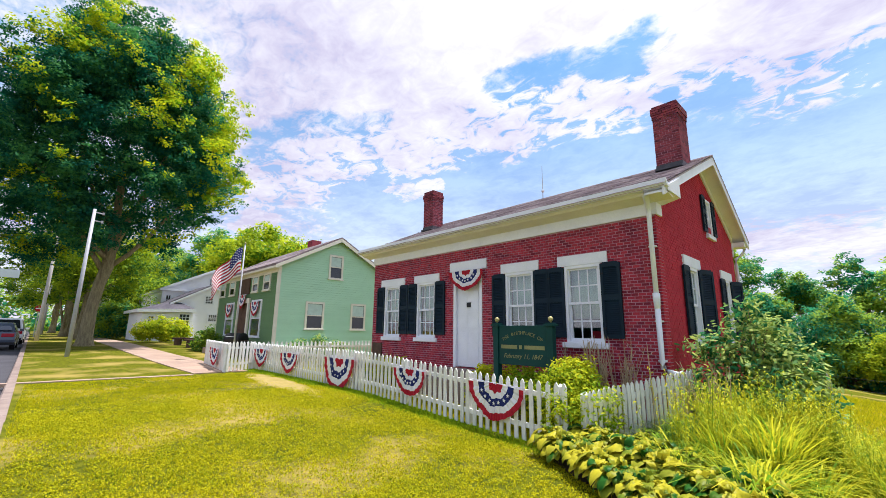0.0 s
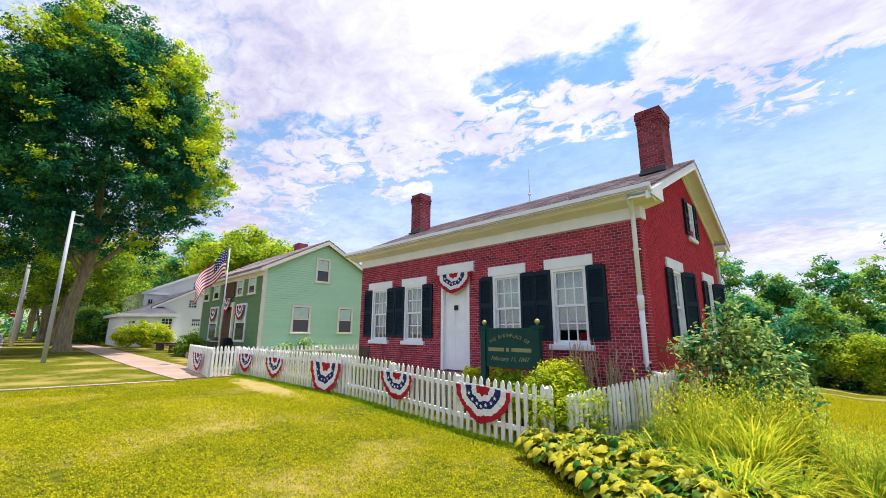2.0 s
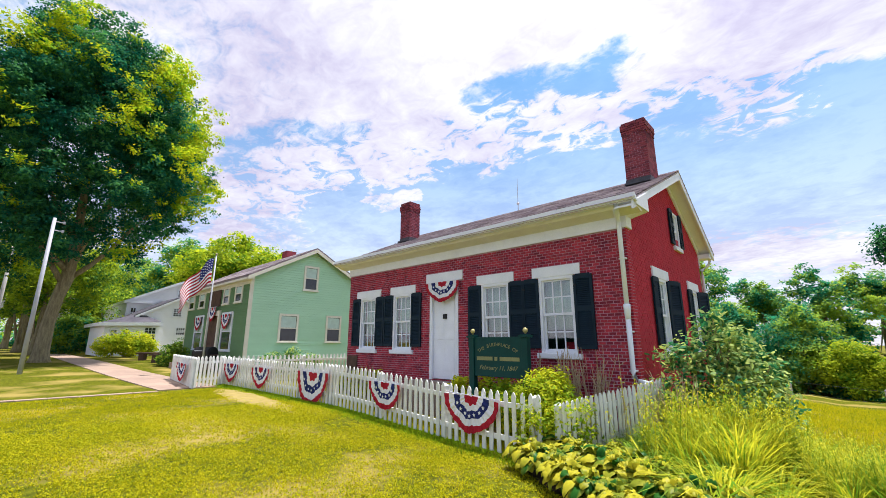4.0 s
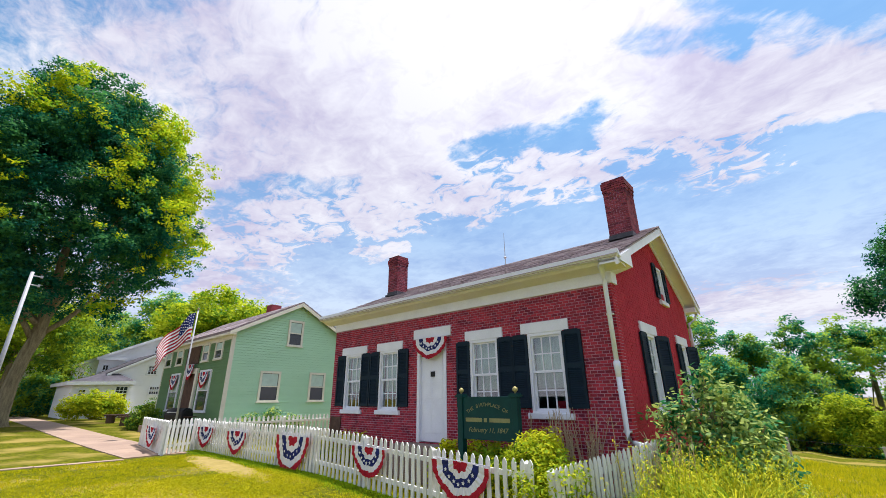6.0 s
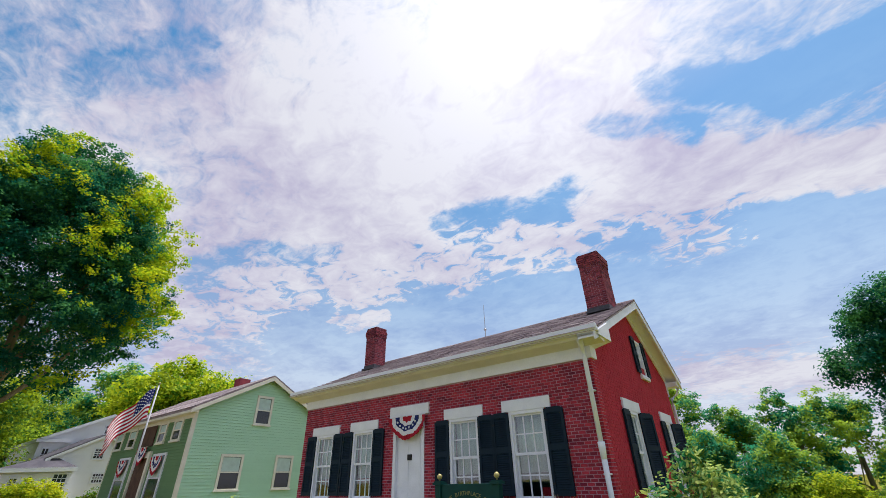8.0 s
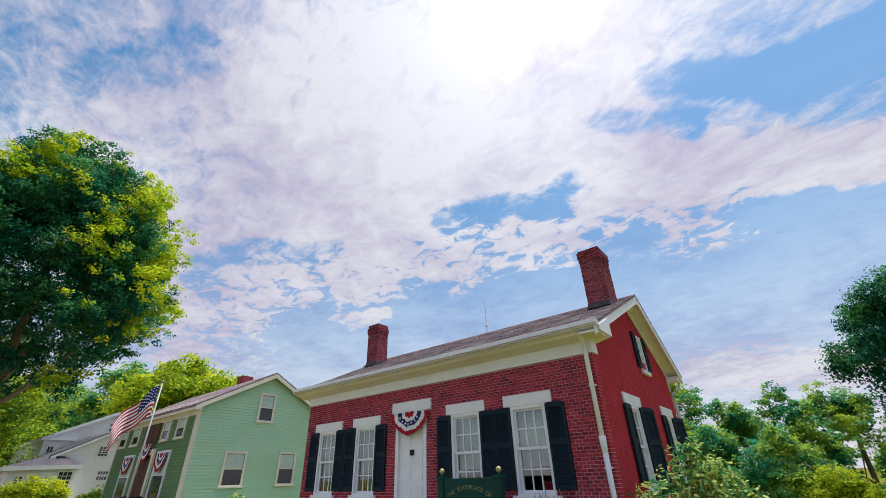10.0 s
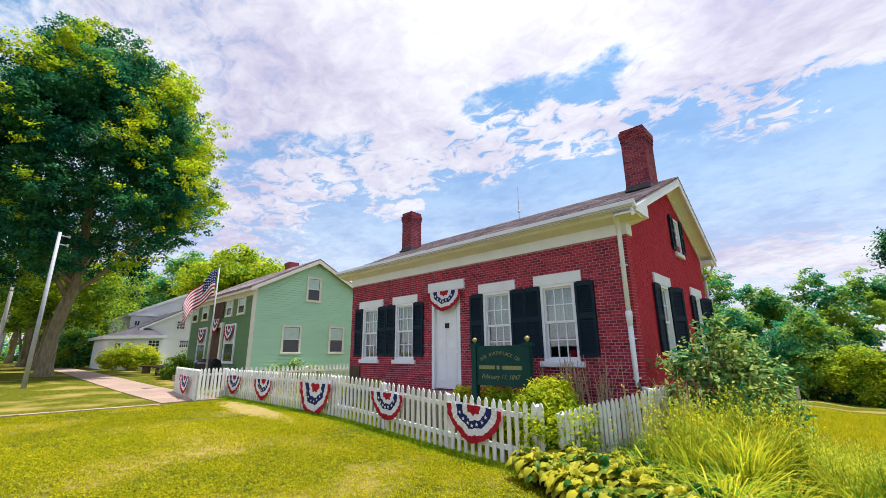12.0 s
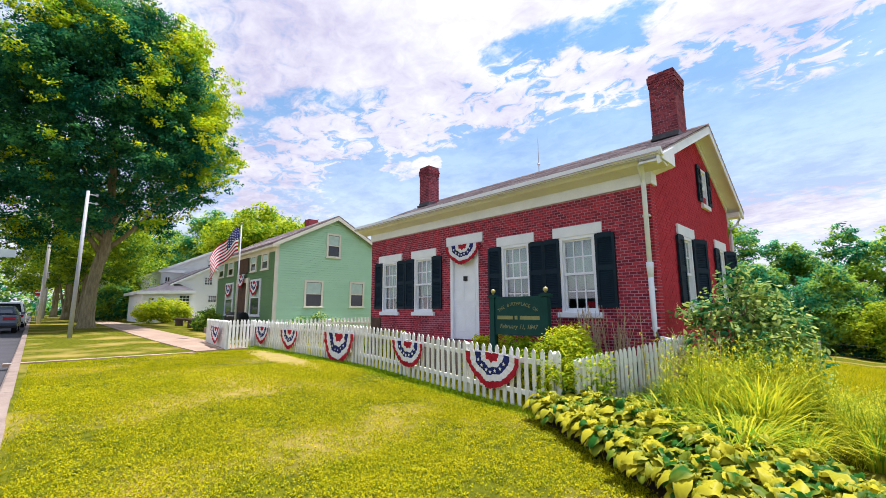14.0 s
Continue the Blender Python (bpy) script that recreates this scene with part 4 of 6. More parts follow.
def bunting(w, h):
    """A half-round pleated fan; hangs below its origin, faces -y."""
    t = thing("bunting", "red white and blue pleated fan bunting on white pickets", "bunting", group="buntings on the fence")
    bands = [(0.03, 0.26, RED), (0.26, 0.42, WCLOTH), (0.42, 0.64, BLUE), (0.64, 0.84, WCLOTH), (0.84, 1.0, RED)]
    n = 72
    skew = w * 7.0

    def point(r, a, lift=0.0):
        fold = 0.022 * r * math.cos(a * 20) + 0.008 * math.sin(a * 5 + r * 9)
        ripple = 1 + 0.012 * math.cos(a * 20) + 0.03 * math.sin(a * 3 + skew * 2)
        sag = 0.04 * math.sin(math.pi * min(1, r)) * (1 - abs(math.cos(a)))
        down = math.sin(a) ** 0.66 if math.sin(a) > 0 else 0.0
        wave = 0.02 * math.sin(a * 3.0 + skew) * r
        return (w / 2 * r * math.cos(a) * (1 - 0.36 * math.sin(a) * r * r) + wave, -0.035 - abs(fold) - lift - 0.02 * r, -h * r * down * ripple - sag * 0.3 - 0.03 * r * math.sin(a * 2 + skew))

    for r0, r1, mat in bands:
        s = Shape()
        # the hem of each band wanders, and the outer band is deeper at its foot
        hem = lambda r, a: r if r in (0.03, 1.0) else r - 0.05 * math.sin(a) * r + 0.022 * math.sin(a * 7 + skew + r * 30)
        v = [point(hem(r0, math.pi * i / n) * (1 - j / 3) + hem(r1, math.pi * i / n) * j / 3, math.pi * i / n) for j in range(4) for i in range(n + 1)]
        f = [(j * (n + 1) + i, j * (n + 1) + i + 1, (j + 1) * (n + 1) + i + 1, (j + 1) * (n + 1) + i) for j in range(3) for i in range(n)]
        s.add(v, f)
        ob = part("band", s, mat, t)
        mod = ob.modifiers.new("thick", "SOLIDIFY")
        mod.thickness = 0.002
    s = Shape()
    for i in range(7):
        a = math.pi * (i + 0.7) / 7.4
        c = Vector(point(0.51, a, 0.014))
        ring = [c + Vector((math.sin(k * math.pi / 5) * (0.034 if k % 2 == 0 else 0.015), -0.003, math.cos(k * math.pi / 5) * (0.034 if k % 2 == 0 else 0.015))) for k in range(10)]
        s.add([c + Vector((0, -0.003, 0))] + ring, [(0, 1 + k, 1 + (k + 1) % 10) for k in range(10)])
    tagged(part("stars", s, WCLOTH, t), kind="stuff")
    s = Shape()
    s.box(-w / 2, -0.04, -0.012, w / 2, -0.03, 0.006)
    part("heading", s, WCLOTH, t)
    return t


def hang_buntings():
    fan = bunting(1.06, 0.57)
    fan.matrix_basis = pose(-1.97, FENCE_Y - 0.01, 0.38, 0, 2.5, 0)
    mid = bunting(0.94, 0.50)
    mid.matrix_basis = pose(-4.10, FENCE_Y - 0.01, 0.44, 0, 1.5, 0)
    gatefan = bunting(1.42, 0.74)
    gatefan.matrix_basis = pose(-6.74, FENCE_Y - 0.02, 0.49, 0, 0, 0)
    far = bunting(1.12, 0.58)
    far.matrix_basis = pose(-9.59, FENCE_Y - 0.02, 0.49)
    copy_thing(far, pose(-11.75, FENCE_Y - 0.02, 0.52))
    side = bunting(1.7, 0.52)
    side.matrix_basis = pose(-13.3, -2.72, 0.50, 0, 0, -6)
    door = bunting(1.05, 0.50)
    tagged(door, "red white and blue fan bunting hung over the front door", "bunting", "buntings on the houses")
    door.matrix_basis = pose(-4.20, -0.03, 2.58)


hang_buntings()


# ---- sign ----
def build_sign():
    L, Rr = Vector((-2.46, -1.10)), Vector((-1.36, -1.10))
    t = thing("sign", "dark green wooden sign with gold lettering on two posts", "sign", pose((L.x + Rr.x) / 2, -1.10, 0, 0, 0, 0))
    half = 0.55
    for sx in (-1, 1):
        s = Shape()
        s.box(sx * half - 0.055, -0.055, -0.55, sx * half + 0.055, 0.055, 1.27)
        p = bevel(part("post", s, SIGN, t), 0.006)
        s = Shape()
        s.box(sx * half - 0.085, -0.085, 1.27, sx * half + 0.085, 0.085, 1.305)
        s.box(sx * half - 0.065, -0.065, 1.305, sx * half + 0.065, 0.065, 1.325)
        part("post_cap", s, SIGN, t)
        s = Shape()
        s.lathe([(0.012, 0), (0.016, 0.02), (0.036, 0.035), (0.044, 0.06), (0.036, 0.085), (0.016, 0.10), (0.004, 0.105)], (sx * half, 0, 1.325), 14)
        part("finial", s, GOLD, t, "gilded ball finial", True)
    s = Shape()
    s.box(-half + 0.055, -0.03, 0.62, half - 0.055, 0.03, 1.28)
    board = bevel(part("board", s, SIGN, t), 0.005)

    def words(text, size, x, z, turn=0.0, shear=0.0, space=1.0):
        cu = bpy.data.curves.new("letter", "FONT")
        cu.body, cu.size, cu.align_x, cu.extrude, cu.shear, cu.space_character = text, size, "CENTER", 0.002, shear, space
        cu.materials.append(WORN_GOLD)
        ob = new("letter", cu)
        ob.parent = board
        ob.matrix_basis = pose(x, -0.033, z, 90, 0, 0) @ pose(0, 0, 0, 0, 0, turn)
        return ob

    text = "THE BIRTHPLACE OF"
    for i, ch in enumerate(text):
        if ch != " ":
            x = (i - (len(text) - 1) / 2) * 0.047
            words(ch, 0.082, x, 1.13 - 0.75 * x * x, -math.degrees(1.5 * x))
    # the middle line is a row of plain bars
    for x0, x1 in ((-0.44, -0.10), (-0.06, 0.0), (0.05, 0.44)):
        s = Shape()
        s.box(x0, -0.034, 0.888, x1, -0.0302, 0.950)
        part("bar", s, WORN_GOLD, board)
    words("February 11, 1847", 0.105, 0, 0.735, 0, 0.35)


build_sign()


# ---- the green house ----
def lap_boards(parent, mat, along, z0, z1, exposure, place, top=None):
    """Overlapping boards; along: (u0, u1); place(u, v, d) with d outwards; top(u) -> height of a sloping edge."""
    z = z0
    while z < z1 - 0.02:
        a, b = along
        if top is not None:
            lo, hi = top(z + exposure)
            a, b = max(a, lo), min(b, hi)
        if b - a > 0.08:
            h = min(exposure + 0.015, z1 - z)
            s = Shape()
            v = [place(u, w, d) for u in (a, b) for w, d in ((z, 0.0), (z, 0.034), (z + h, 0.006), (z + h, 0.0))]
            s.add(v, [(0, 1, 2, 3), (7, 6, 5, 4), (0, 4, 5, 1), (1, 5, 6, 2), (2, 6, 7, 3), (3, 7, 4, 0)])
            part("board", s, mat, parent)
        z += exposure


def trim_window(parent, u0, u1, z0, z1, place, trim, shade=True, rows=1, cols=1, bars=True):
    """A window with casing, sash, half-drawn blind, and glass coloured near-black for the rooms' shade."""
    t = 0.10
    s = Shape()
    for a, b, c, d in ((u0, u0 + t, z0, z1), (u1 - t, u1, z0, z1), (u0 + t, u1 - t, z1 - t, z1), (u0 + t, u1 - t, z0, z0 + t * 0.8)):
        s.prism([(a, c), (b, c), (b, d), (a, d)], 0.0, 0.075, place)
    w = part("window", s, trim, parent, "painted window casing")
    s = Shape()
    s.prism([(u0 - 0.04, z0 - 0.03), (u1 + 0.04, z0 - 0.03), (u1 + 0.04, z0 + 0.03), (u0 - 0.04, z0 + 0.03)], 0.02, 0.10, place)
    part("sill", s, trim, w)
    s = Shape()
    m = (z0 + z1) / 2
    s.prism([(u0 + t, m - 0.025), (u1 - t, m - 0.025), (u1 - t, m + 0.025), (u0 + t, m + 0.025)], 0.038, 0.064, place)
    for k in range(1, cols):
        u = u0 + t + (u1 - u0 - 2 * t) * k / cols
        s.prism([(u - 0.018, z0 + t * 0.8), (u + 0.018, z0 + t * 0.8), (u + 0.018, z1 - t), (u - 0.018, z1 - t)], 0.040, 0.060, place)
    for k in range(1, rows):
        z = z0 + t + (z1 - z0 - 2 * t) * k / rows
        s.prism([(u0 + t, z - 0.018), (u1 - t, z - 0.018), (u1 - t, z + 0.018), (u0 + t, z + 0.018)], 0.040, 0.060, place)
    part("sash", s, trim, w)
    s = Shape()
    s.prism([(u0 + t, z0 + t * 0.8), (u1 - t, z0 + t * 0.8), (u1 - t, z1 - t), (u0 + t, z1 - t)], 0.0360, 0.0375, place)
    p = part("pane", s, CARGLASS, w)
    if shade:
        s = Shape()
        s.prism([(u0 + t + 0.02, m + 0.03), (u1 - t - 0.02, m + 0.03), (u1 - t - 0.02, z1 - t - 0.02), (u0 + t + 0.02, z1 - t - 0.02)], 0.0380, 0.0395, place)
        part("blind", s, CURTAIN, w)
    return w


def gable_house(t, x_face, x_back, y0, y1, zb, eave, ridge, mat, trim, roofmat, exposure, boards_front=True, over=0.3, front_mat=None):
    """A house whose gable faces +x: core, boards, roof and trim."""
    ym = (y0 + y1) / 2
    sl = (ridge - eave) / (ym - y0)
    core = Shape()
    side = lambda u, v, d: Vector((d, u, v))
    core.prism([(y0 + .02, zb), (y1 - .02, zb), (y1 - .02, eave), (ym, ridge - 0.03), (y0 + .02, eave)], x_back + .02, x_face - 0.002, side)
    w = part("wall", core, mat, t)
    gab = lambda u, v, d: Vector((x_face + d, u, v))
    lap_boards(w, mat, (y0, y1), zb + 0.25, ridge - 0.12, exposure, gab, lambda z: (y0, y1) if z < eave else (y0 + (z - eave) / sl, y1 - (z - eave) / sl))
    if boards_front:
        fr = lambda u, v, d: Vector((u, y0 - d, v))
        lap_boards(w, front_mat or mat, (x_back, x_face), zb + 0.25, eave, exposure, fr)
    for sx, sy in ((x_face, y0), (x_back, y0), (x_face, y1)):
        s = Shape()
        s.box(sx - 0.10, sy - 0.035, zb, sx + 0.035, sy + 0.10, eave)
        part("corner_board", s, trim, t, "pale painted corner board")
    for sign, ye in ((-1, y0 - over), (1, y1 + over)):
        ze = ridge - sl * abs(ye - ym)
        s = Shape()
        s.prism([(ym, ridge), (ye, ze), (ye, ze + 0.09), (ym, ridge + 0.10)], x_back - 0.2, x_face + over, side)
        r = part("roof", s, roofmat, t)
        s = Shape()
        d, run = 0.0, abs(ye - ym)
        while d < run:
            d1 = min(d + 0.30, run + 0.02)
            z_0, z_1 = ridge + 0.104 - sl * d, ridge + 0.10 + 0.022 - sl * d1
            s.add([(x_back - .2, ym + sign * d, z_0), (x_face + over, ym + sign * d, z_0), (x_face + over, ym + sign * d1, z_1), (x_back - .2, ym + sign * d1, z_1),
                   (x_face + over, ym + sign * d1, z_1 - .02), (x_back - .2, ym + sign * d1, z_1 - .02)], [(0, 1, 2, 3), (3, 2, 4, 5)])
            d += 0.30
        tagged(part("shingling", s, roofmat, r), kind="stuff")
        s = Shape()
        s.prism([(ym, ridge + 0.03), (ye, ze + 0.03), (ye, ze - 0.13), (ym, ridge - 0.15)], x_face + over - 0.03, x_face + over + 0.012, side)
        part("rake_board", s, trim, t, "pale rake board")
        s = Shape()
        s.box(x_back - .2, min(ye, y0 if sign < 0 else y1), ze - 0.10, x_face + over - 0.03, max(ye, y0 if sign < 0 else y1), ze - 0.005)
        part("eave_box", s, trim, t)
    s = Shape()
    s.box(x_back, y0 - 0.045, eave - 0.42, x_face, y0 - 0.003, eave - 0.02)
    part("frieze", s, trim, t)
    return w


def build_green_house():
    t = thing("green_house", "mint green clapboard house with moss green front and cream trim", "house")
    XF, XB, Y0, Y1, ZB, EAVE, RIDGE = -17.0, -26.1, 0.62, 6.72, -0.4, 4.26, 5.88
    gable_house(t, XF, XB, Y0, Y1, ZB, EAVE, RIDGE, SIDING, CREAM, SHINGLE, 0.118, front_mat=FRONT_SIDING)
    gab = lambda u, v, d: Vector((XF + d, u, v))
    fr = lambda u, v, d: Vector((u, Y0 - d, v))
    trim_window(t, 2.05, 3.05, 1.16, 2.52, gab, CREAM)
    trim_window(t, 4.58, 5.50, 1.16, 2.54, gab, CREAM)
    trim_window(t, 3.16, 3.98, 3.74, 5.02, gab, CREAM)
    for a, b in ((-25.95, -24.9), (-24.1, -23.1), (-20.3, -19.45), (-18.75, -17.85)):
        trim_window(t, a, b, 3.02, 3.90, fr, CREAM)
    for a, b in ((-24.3, -22.9), (-20.1, -18.7)):
        trim_window(t, a, b, 0.75, 2.62, fr, WHITE)
    s = Shape()
    s.prism([(-22.4, 2.98), (-20.65, 2.98), (-20.65, 3.84), (-22.4, 3.84)], 0.036, 0.07, fr)
    part("hatch", s, BENCHWOOD, t, "dark brown boarded hatch")
    s = Shape()
    for a, b, c, d in ((-22.2, -22.0, 0.2, 2.75), (-20.6, -20.4, 0.2, 2.75), (-22.0, -20.6, 2.5, 2.75)):
        s.prism([(a, c), (b, c), (b, d), (a, d)], 0.024, 0.12, fr)
    d = part("door_frame", s, CREAM, t)
    s = Shape()
    s.prism([(-22.0, 0.2), (-20.6, 0.2), (-20.6, 2.5), (-22.0, 2.5)], 0.036, 0.06, fr)
    part("door", s, BENCHWOOD, d, "dark front door")
    s = Shape()
    s.box(-21.5, 4.0, 5.3, -20.9, 4.6, 6.55)
    part("chimney", s, BRICK_OLD, t, "small red brick chimney")
    s = Shape()
    s.box(-22.6, -0.85, -0.3, -20.0, 0.36, 0.15)
    part("porch_step", s, CONCRETE, t)
    fan = bunting(1.15, 0.75)
    tagged(fan, "red white and blue fan bunting under a green house window", "bunting", "buntings on the houses")
    fan.matrix_basis = pose(-19.4, Y0 - 0.09, 2.52)
    copy_thing(fan, pose(-23.6, Y0 - 0.08, 2.52))
    copy_thing(fan, pose(-21.3, Y0 - 0.14, 2.95))


build_green_house()


def build_white_houses():
    t = thing("white_house", "white clapboard farmhouse with pale roof and low porch wing", "house")
    # the tall main house behind, its gable to the east
    gable_house(t, -46.0, -60.0, 0.75, 9.35, -0.2, 5.0, 7.15, WHITE_SIDING, WHITE, PALEROOF, 0.16, True)
    main = lambda u, v, d: Vector((-46.0 + d, u, v))
    trim_window(t, 4.70, 5.40, 5.55, 6.35, main, WHITE, False, 3, 3)
    for a in (1.0, 2.1):
        trim_window(t, a, a + 0.55, 3.3, 4.4, main, WHITE, False, 2, 2)
    s = Shape()
    s.box(-45.96, 0.55, 4.78, -45.7, 2.7, 5.02)
    part("cornice_return", s, WHITE, t)
    # the lower addition in front of it
    gable_house(t, -40.0, -46.1, 0.72, 6.50, -0.2, 3.42, 5.02, WHITE_SIDING, WHITE, DARKROOF, 0.16, True)
    gab = lambda u, v, d: Vector((-40.0 + d, u, v))
    trim_window(t, 3.08, 3.86, 3.30, 4.10, gab, WHITE, False, 4, 3)
    trim_window(t, 3.48, 4.30, 1.70, 2.44, gab, WHITE, False, 3, 4)
    # the porch wing with a hipped roof
    wing = lambda u, v, d: Vector((-39.3 + d, u, v))
    s = Shape()
    s.box(-47, -1.50, -0.2, -39.32, 2.2, 2.50)
    w = part("wing", s, WHITE_SIDING, t)
    lap_boards(w, WHITE_SIDING, (-1.50, 2.2), 0.0, 2.50, 0.16, wing)
    trim_window(t, 1.05, 1.98, 1.20, 2.40, wing, WHITE, False, 4, 3)
    trim_window(t, -1.15, -0.60, 1.40, 2.15, wing, WHITE, False, 3, 2)
    trim_window(t, -0.25, 0.15, 1.10, 2.25, wing, WHITE, False, 3, 1)
    s = Shape()
    s.add([(-47.2, -1.85, 2.52), (-38.95, -1.85, 2.52), (-38.95, 2.25, 2.66), (-40.3, 0.9, 3.42), (-47.2, 0.9, 3.42), (-47.2, 2.25, 2.66),
           (-47.2, -1.85, 2.62), (-38.95, -1.85, 2.62), (-38.95, 2.25, 2.76), (-40.3, 0.9, 3.52), (-47.2, 0.9, 3.52), (-47.2, 2.25, 2.76)],
          [(6, 7, 9, 10), (7, 8, 9), (8, 11, 10, 9), (0, 4, 3, 1), (1, 3, 2), (2, 3, 4, 5), (0, 1, 7, 6), (1, 2, 8, 7)])
    part("wing_roof", s, DARKROOF, t)
    s = Shape()
    s.box(-47.22, -1.92, 2.38, -38.90, -1.853, 2.64)
    s.add([(-38.948, -1.853, 2.38), (-38.90, -1.853, 2.38), (-38.90, -1.853, 2.63), (-38.948, -1.853, 2.63), (-38.948, 2.3, 2.50), (-38.90, 2.3, 2.50), (-38.90, 2.3, 2.77), (-38.948, 2.3, 2.77)],
          [(0, 1, 2, 3), (7, 6, 5, 4), (0, 4, 5, 1), (1, 5, 6, 2), (2, 6, 7, 3), (3, 7, 4, 0)])
    part("fascia", s, WHITE, t)
    # a house farther along the street, mostly behind leaves
    u = thing("far_house", "distant house with a small brown gable behind trees", "house")
    gable_house(u, -66.0, -76.0, -3.2, 1.4, 0.0, 5.4, 6.9, WHITE_SIDING, WHITE, DARKROOF, 0.25, False)
    s = Shape()
    s.prism([(-2.3, 5.65), (0.5, 5.65), (-0.9, 6.5)], -65.95, -65.90, lambda a, b, d: Vector((d, a, b)))
    part("gable_panel", s, BENCHWOOD, u, "brown shingled gable panel")


build_white_houses()


# ---- street things ----
def build_flag():
    p = thing("flagpole", "slim grey steel flagpole with a gold ball", "flagpole", pose(-18.0, -0.72, 0))
    s = Shape()
    s.tube([(0, 0, ground_z(-18, -0.7) - 0.05), (0, 0, 5.1)], [0.045, 0.028], 10)
    part("pole", s, GALV, p, "", True)
    s = Shape()
    s.lathe([(0.01, 0), (0.05, 0.03), (0.05, 0.07), (0.01, 0.10)], (0, 0, 5.1), 10)
    part("finial", s, GOLD, p)
    f = thing("flag", "red and white striped flag with blue canton on its pole", "flag", pose(-18.0, -0.72, 0))
    L, Hh = 2.15, 1.15

    def at(u, v):
        # u along the fly, v down the hoist
        y = -0.06 - 1.22 * u ** 0.95 - 0.05 * math.sin(u * 9 + v * 2)
        x = 0.16 * math.sin(u * 7.5 + v * 1.5) * (0.3 + u)
        z = 4.95 - v * Hh * (1 - 0.15 * u) - 1.58 * u ** 1.2 + 0.05 * math.sin(u * 11)
        return (x, y, z)

    n = 26
    for k in range(13):
        s = Shape()
        u0 = 0.42 if k < 7 else 0.0
        v = [at(u0 + (1 - u0) * i / n, (k + j) / 13) for j in (0, 1) for i in range(n + 1)]
        s.add(v, [(i, i + 1, n + 2 + i, n + 1 + i) for i in range(n)])
        part("stripe", s, RED if k % 2 == 0 else WCLOTH, f, "", True)
    s = Shape()
    v = [at(0.42 * i / 12, 7 / 13 * j / 6) for j in range(7) for i in range(13)]
    s.add(v, [(j * 13 + i, j * 13 + i + 1, (j + 1) * 13 + i + 1, (j + 1) * 13 + i) for j in range(6) for i in range(12)])
    part("canton", s, BLUE, f, "dark blue canton", True)
    s = Shape()
    for j in range(5):
        for i in range(6):
            c = Vector(at(0.04 + 0.34 * i / 5, 7 / 13 * (j + 0.5) / 5)) + Vector((0.012, 0, 0))
            ring = [c + Vector((0, math.sin(q * math.pi / 5), math.cos(q * math.pi / 5))) * (0.036 if q % 2 == 0 else 0.015) for q in range(10)]
            s.add([c] + ring, [(0, 1 + q, 1 + (q + 1) % 10) for q in range(10)])
    tagged(part("stars", s, WCLOTH, f), kind="stuff")


build_flag()


POLE_X, POLE_Y = -22.45, -6.16


def build_poles():
    t = thing("steel_pole", "slim pale steel pole with a small bracket on the verge", "pole")
    s = Shape()
    s.tube([(-22.2, -6.18, ground_z(-22.2, -6.2) - 0.05), (POLE_X, POLE_Y, 6.6)], [0.09, 0.065], 10)
    part("pole", s, GALV, t, "", True)
    s = Shape()
    for up in (6.45, 6.05):
        s.tube([(POLE_X, POLE_Y, up), (POLE_X, POLE_Y + 0.34, up - 0.02)], 0.028, 6)
        s.box(POLE_X - 0.05, POLE_Y + 0.30, up - 0.07, POLE_X + 0.05, POLE_Y + 0.38, up + 0.04)
    part("bracket", s, GALV, t)
    for x, y, h, r in ((-41.5, -7.45, 9.0, 0.14), (-72.0, -7.45, 9.0, 0.16)):
        z = ground_z(x, y)
        u = thing("utility_pole", "weathered grey wooden utility pole on the verge", "utility pole", pose(x, y, z), "utility poles")
        s = Shape()
        s.tube([(0, 0, -0.05), (-0.1, 0.05, h)], [r, r * 0.7], 10)
        part("pole", s, WOODPOLE, u, "", True)
        s = Shape()
        s.box(-0.06, -1.0, h - 0.7, 0.06, 1.0, h - 0.58)
        part("crossarm", s, WOODPOLE, u)
    x, y = -58.0, -7.9
    z = ground_z(x, y)
    st = thing("stop_sign", "red octagonal road sign on a steel post", "road sign", pose(x, y, z))
    s = Shape()
    s.tube([(0, 0, 0), (0, 0, 3.2)], 0.04, 8)
    part("post", s, GALV, st)
    s = Shape()
    s.prism([(0.34 * math.cos(math.pi / 8 + k * math.pi / 4), 2.9 + 0.34 * math.sin(math.pi / 8 + k * math.pi / 4)) for k in range(8)], 0.05, 0.07, lambda u, v, d: Vector((d, u, v)))
    part("plate", s, STOPRED, st)
    s = Shape()
    s.box(0.071, -0.25, 2.84, 0.075, 0.25, 2.96)
    part("bar", s, WHITE, st)

    g = thing("street_sign", "pale metal street sign blade on a slim steel post", "street sign", pose(-7.0, -7.74, ground_z(-7.0, -7.7) - 0.13))
    base = -(ground_z(-7.0, -7.7) - 0.13)
    s = Shape()
    s.tube([(0, 0, -0.02), (0, 0, base + 2.06)], 0.025, 8)
    part("post", s, GALV, g)
    s = Shape()
    s.box(0.027, -0.30, base + 1.905, 0.032, 0.335, base + 2.03)
    part("blade", s, SIGNWHITE, g, "pale sign blade")


build_poles()


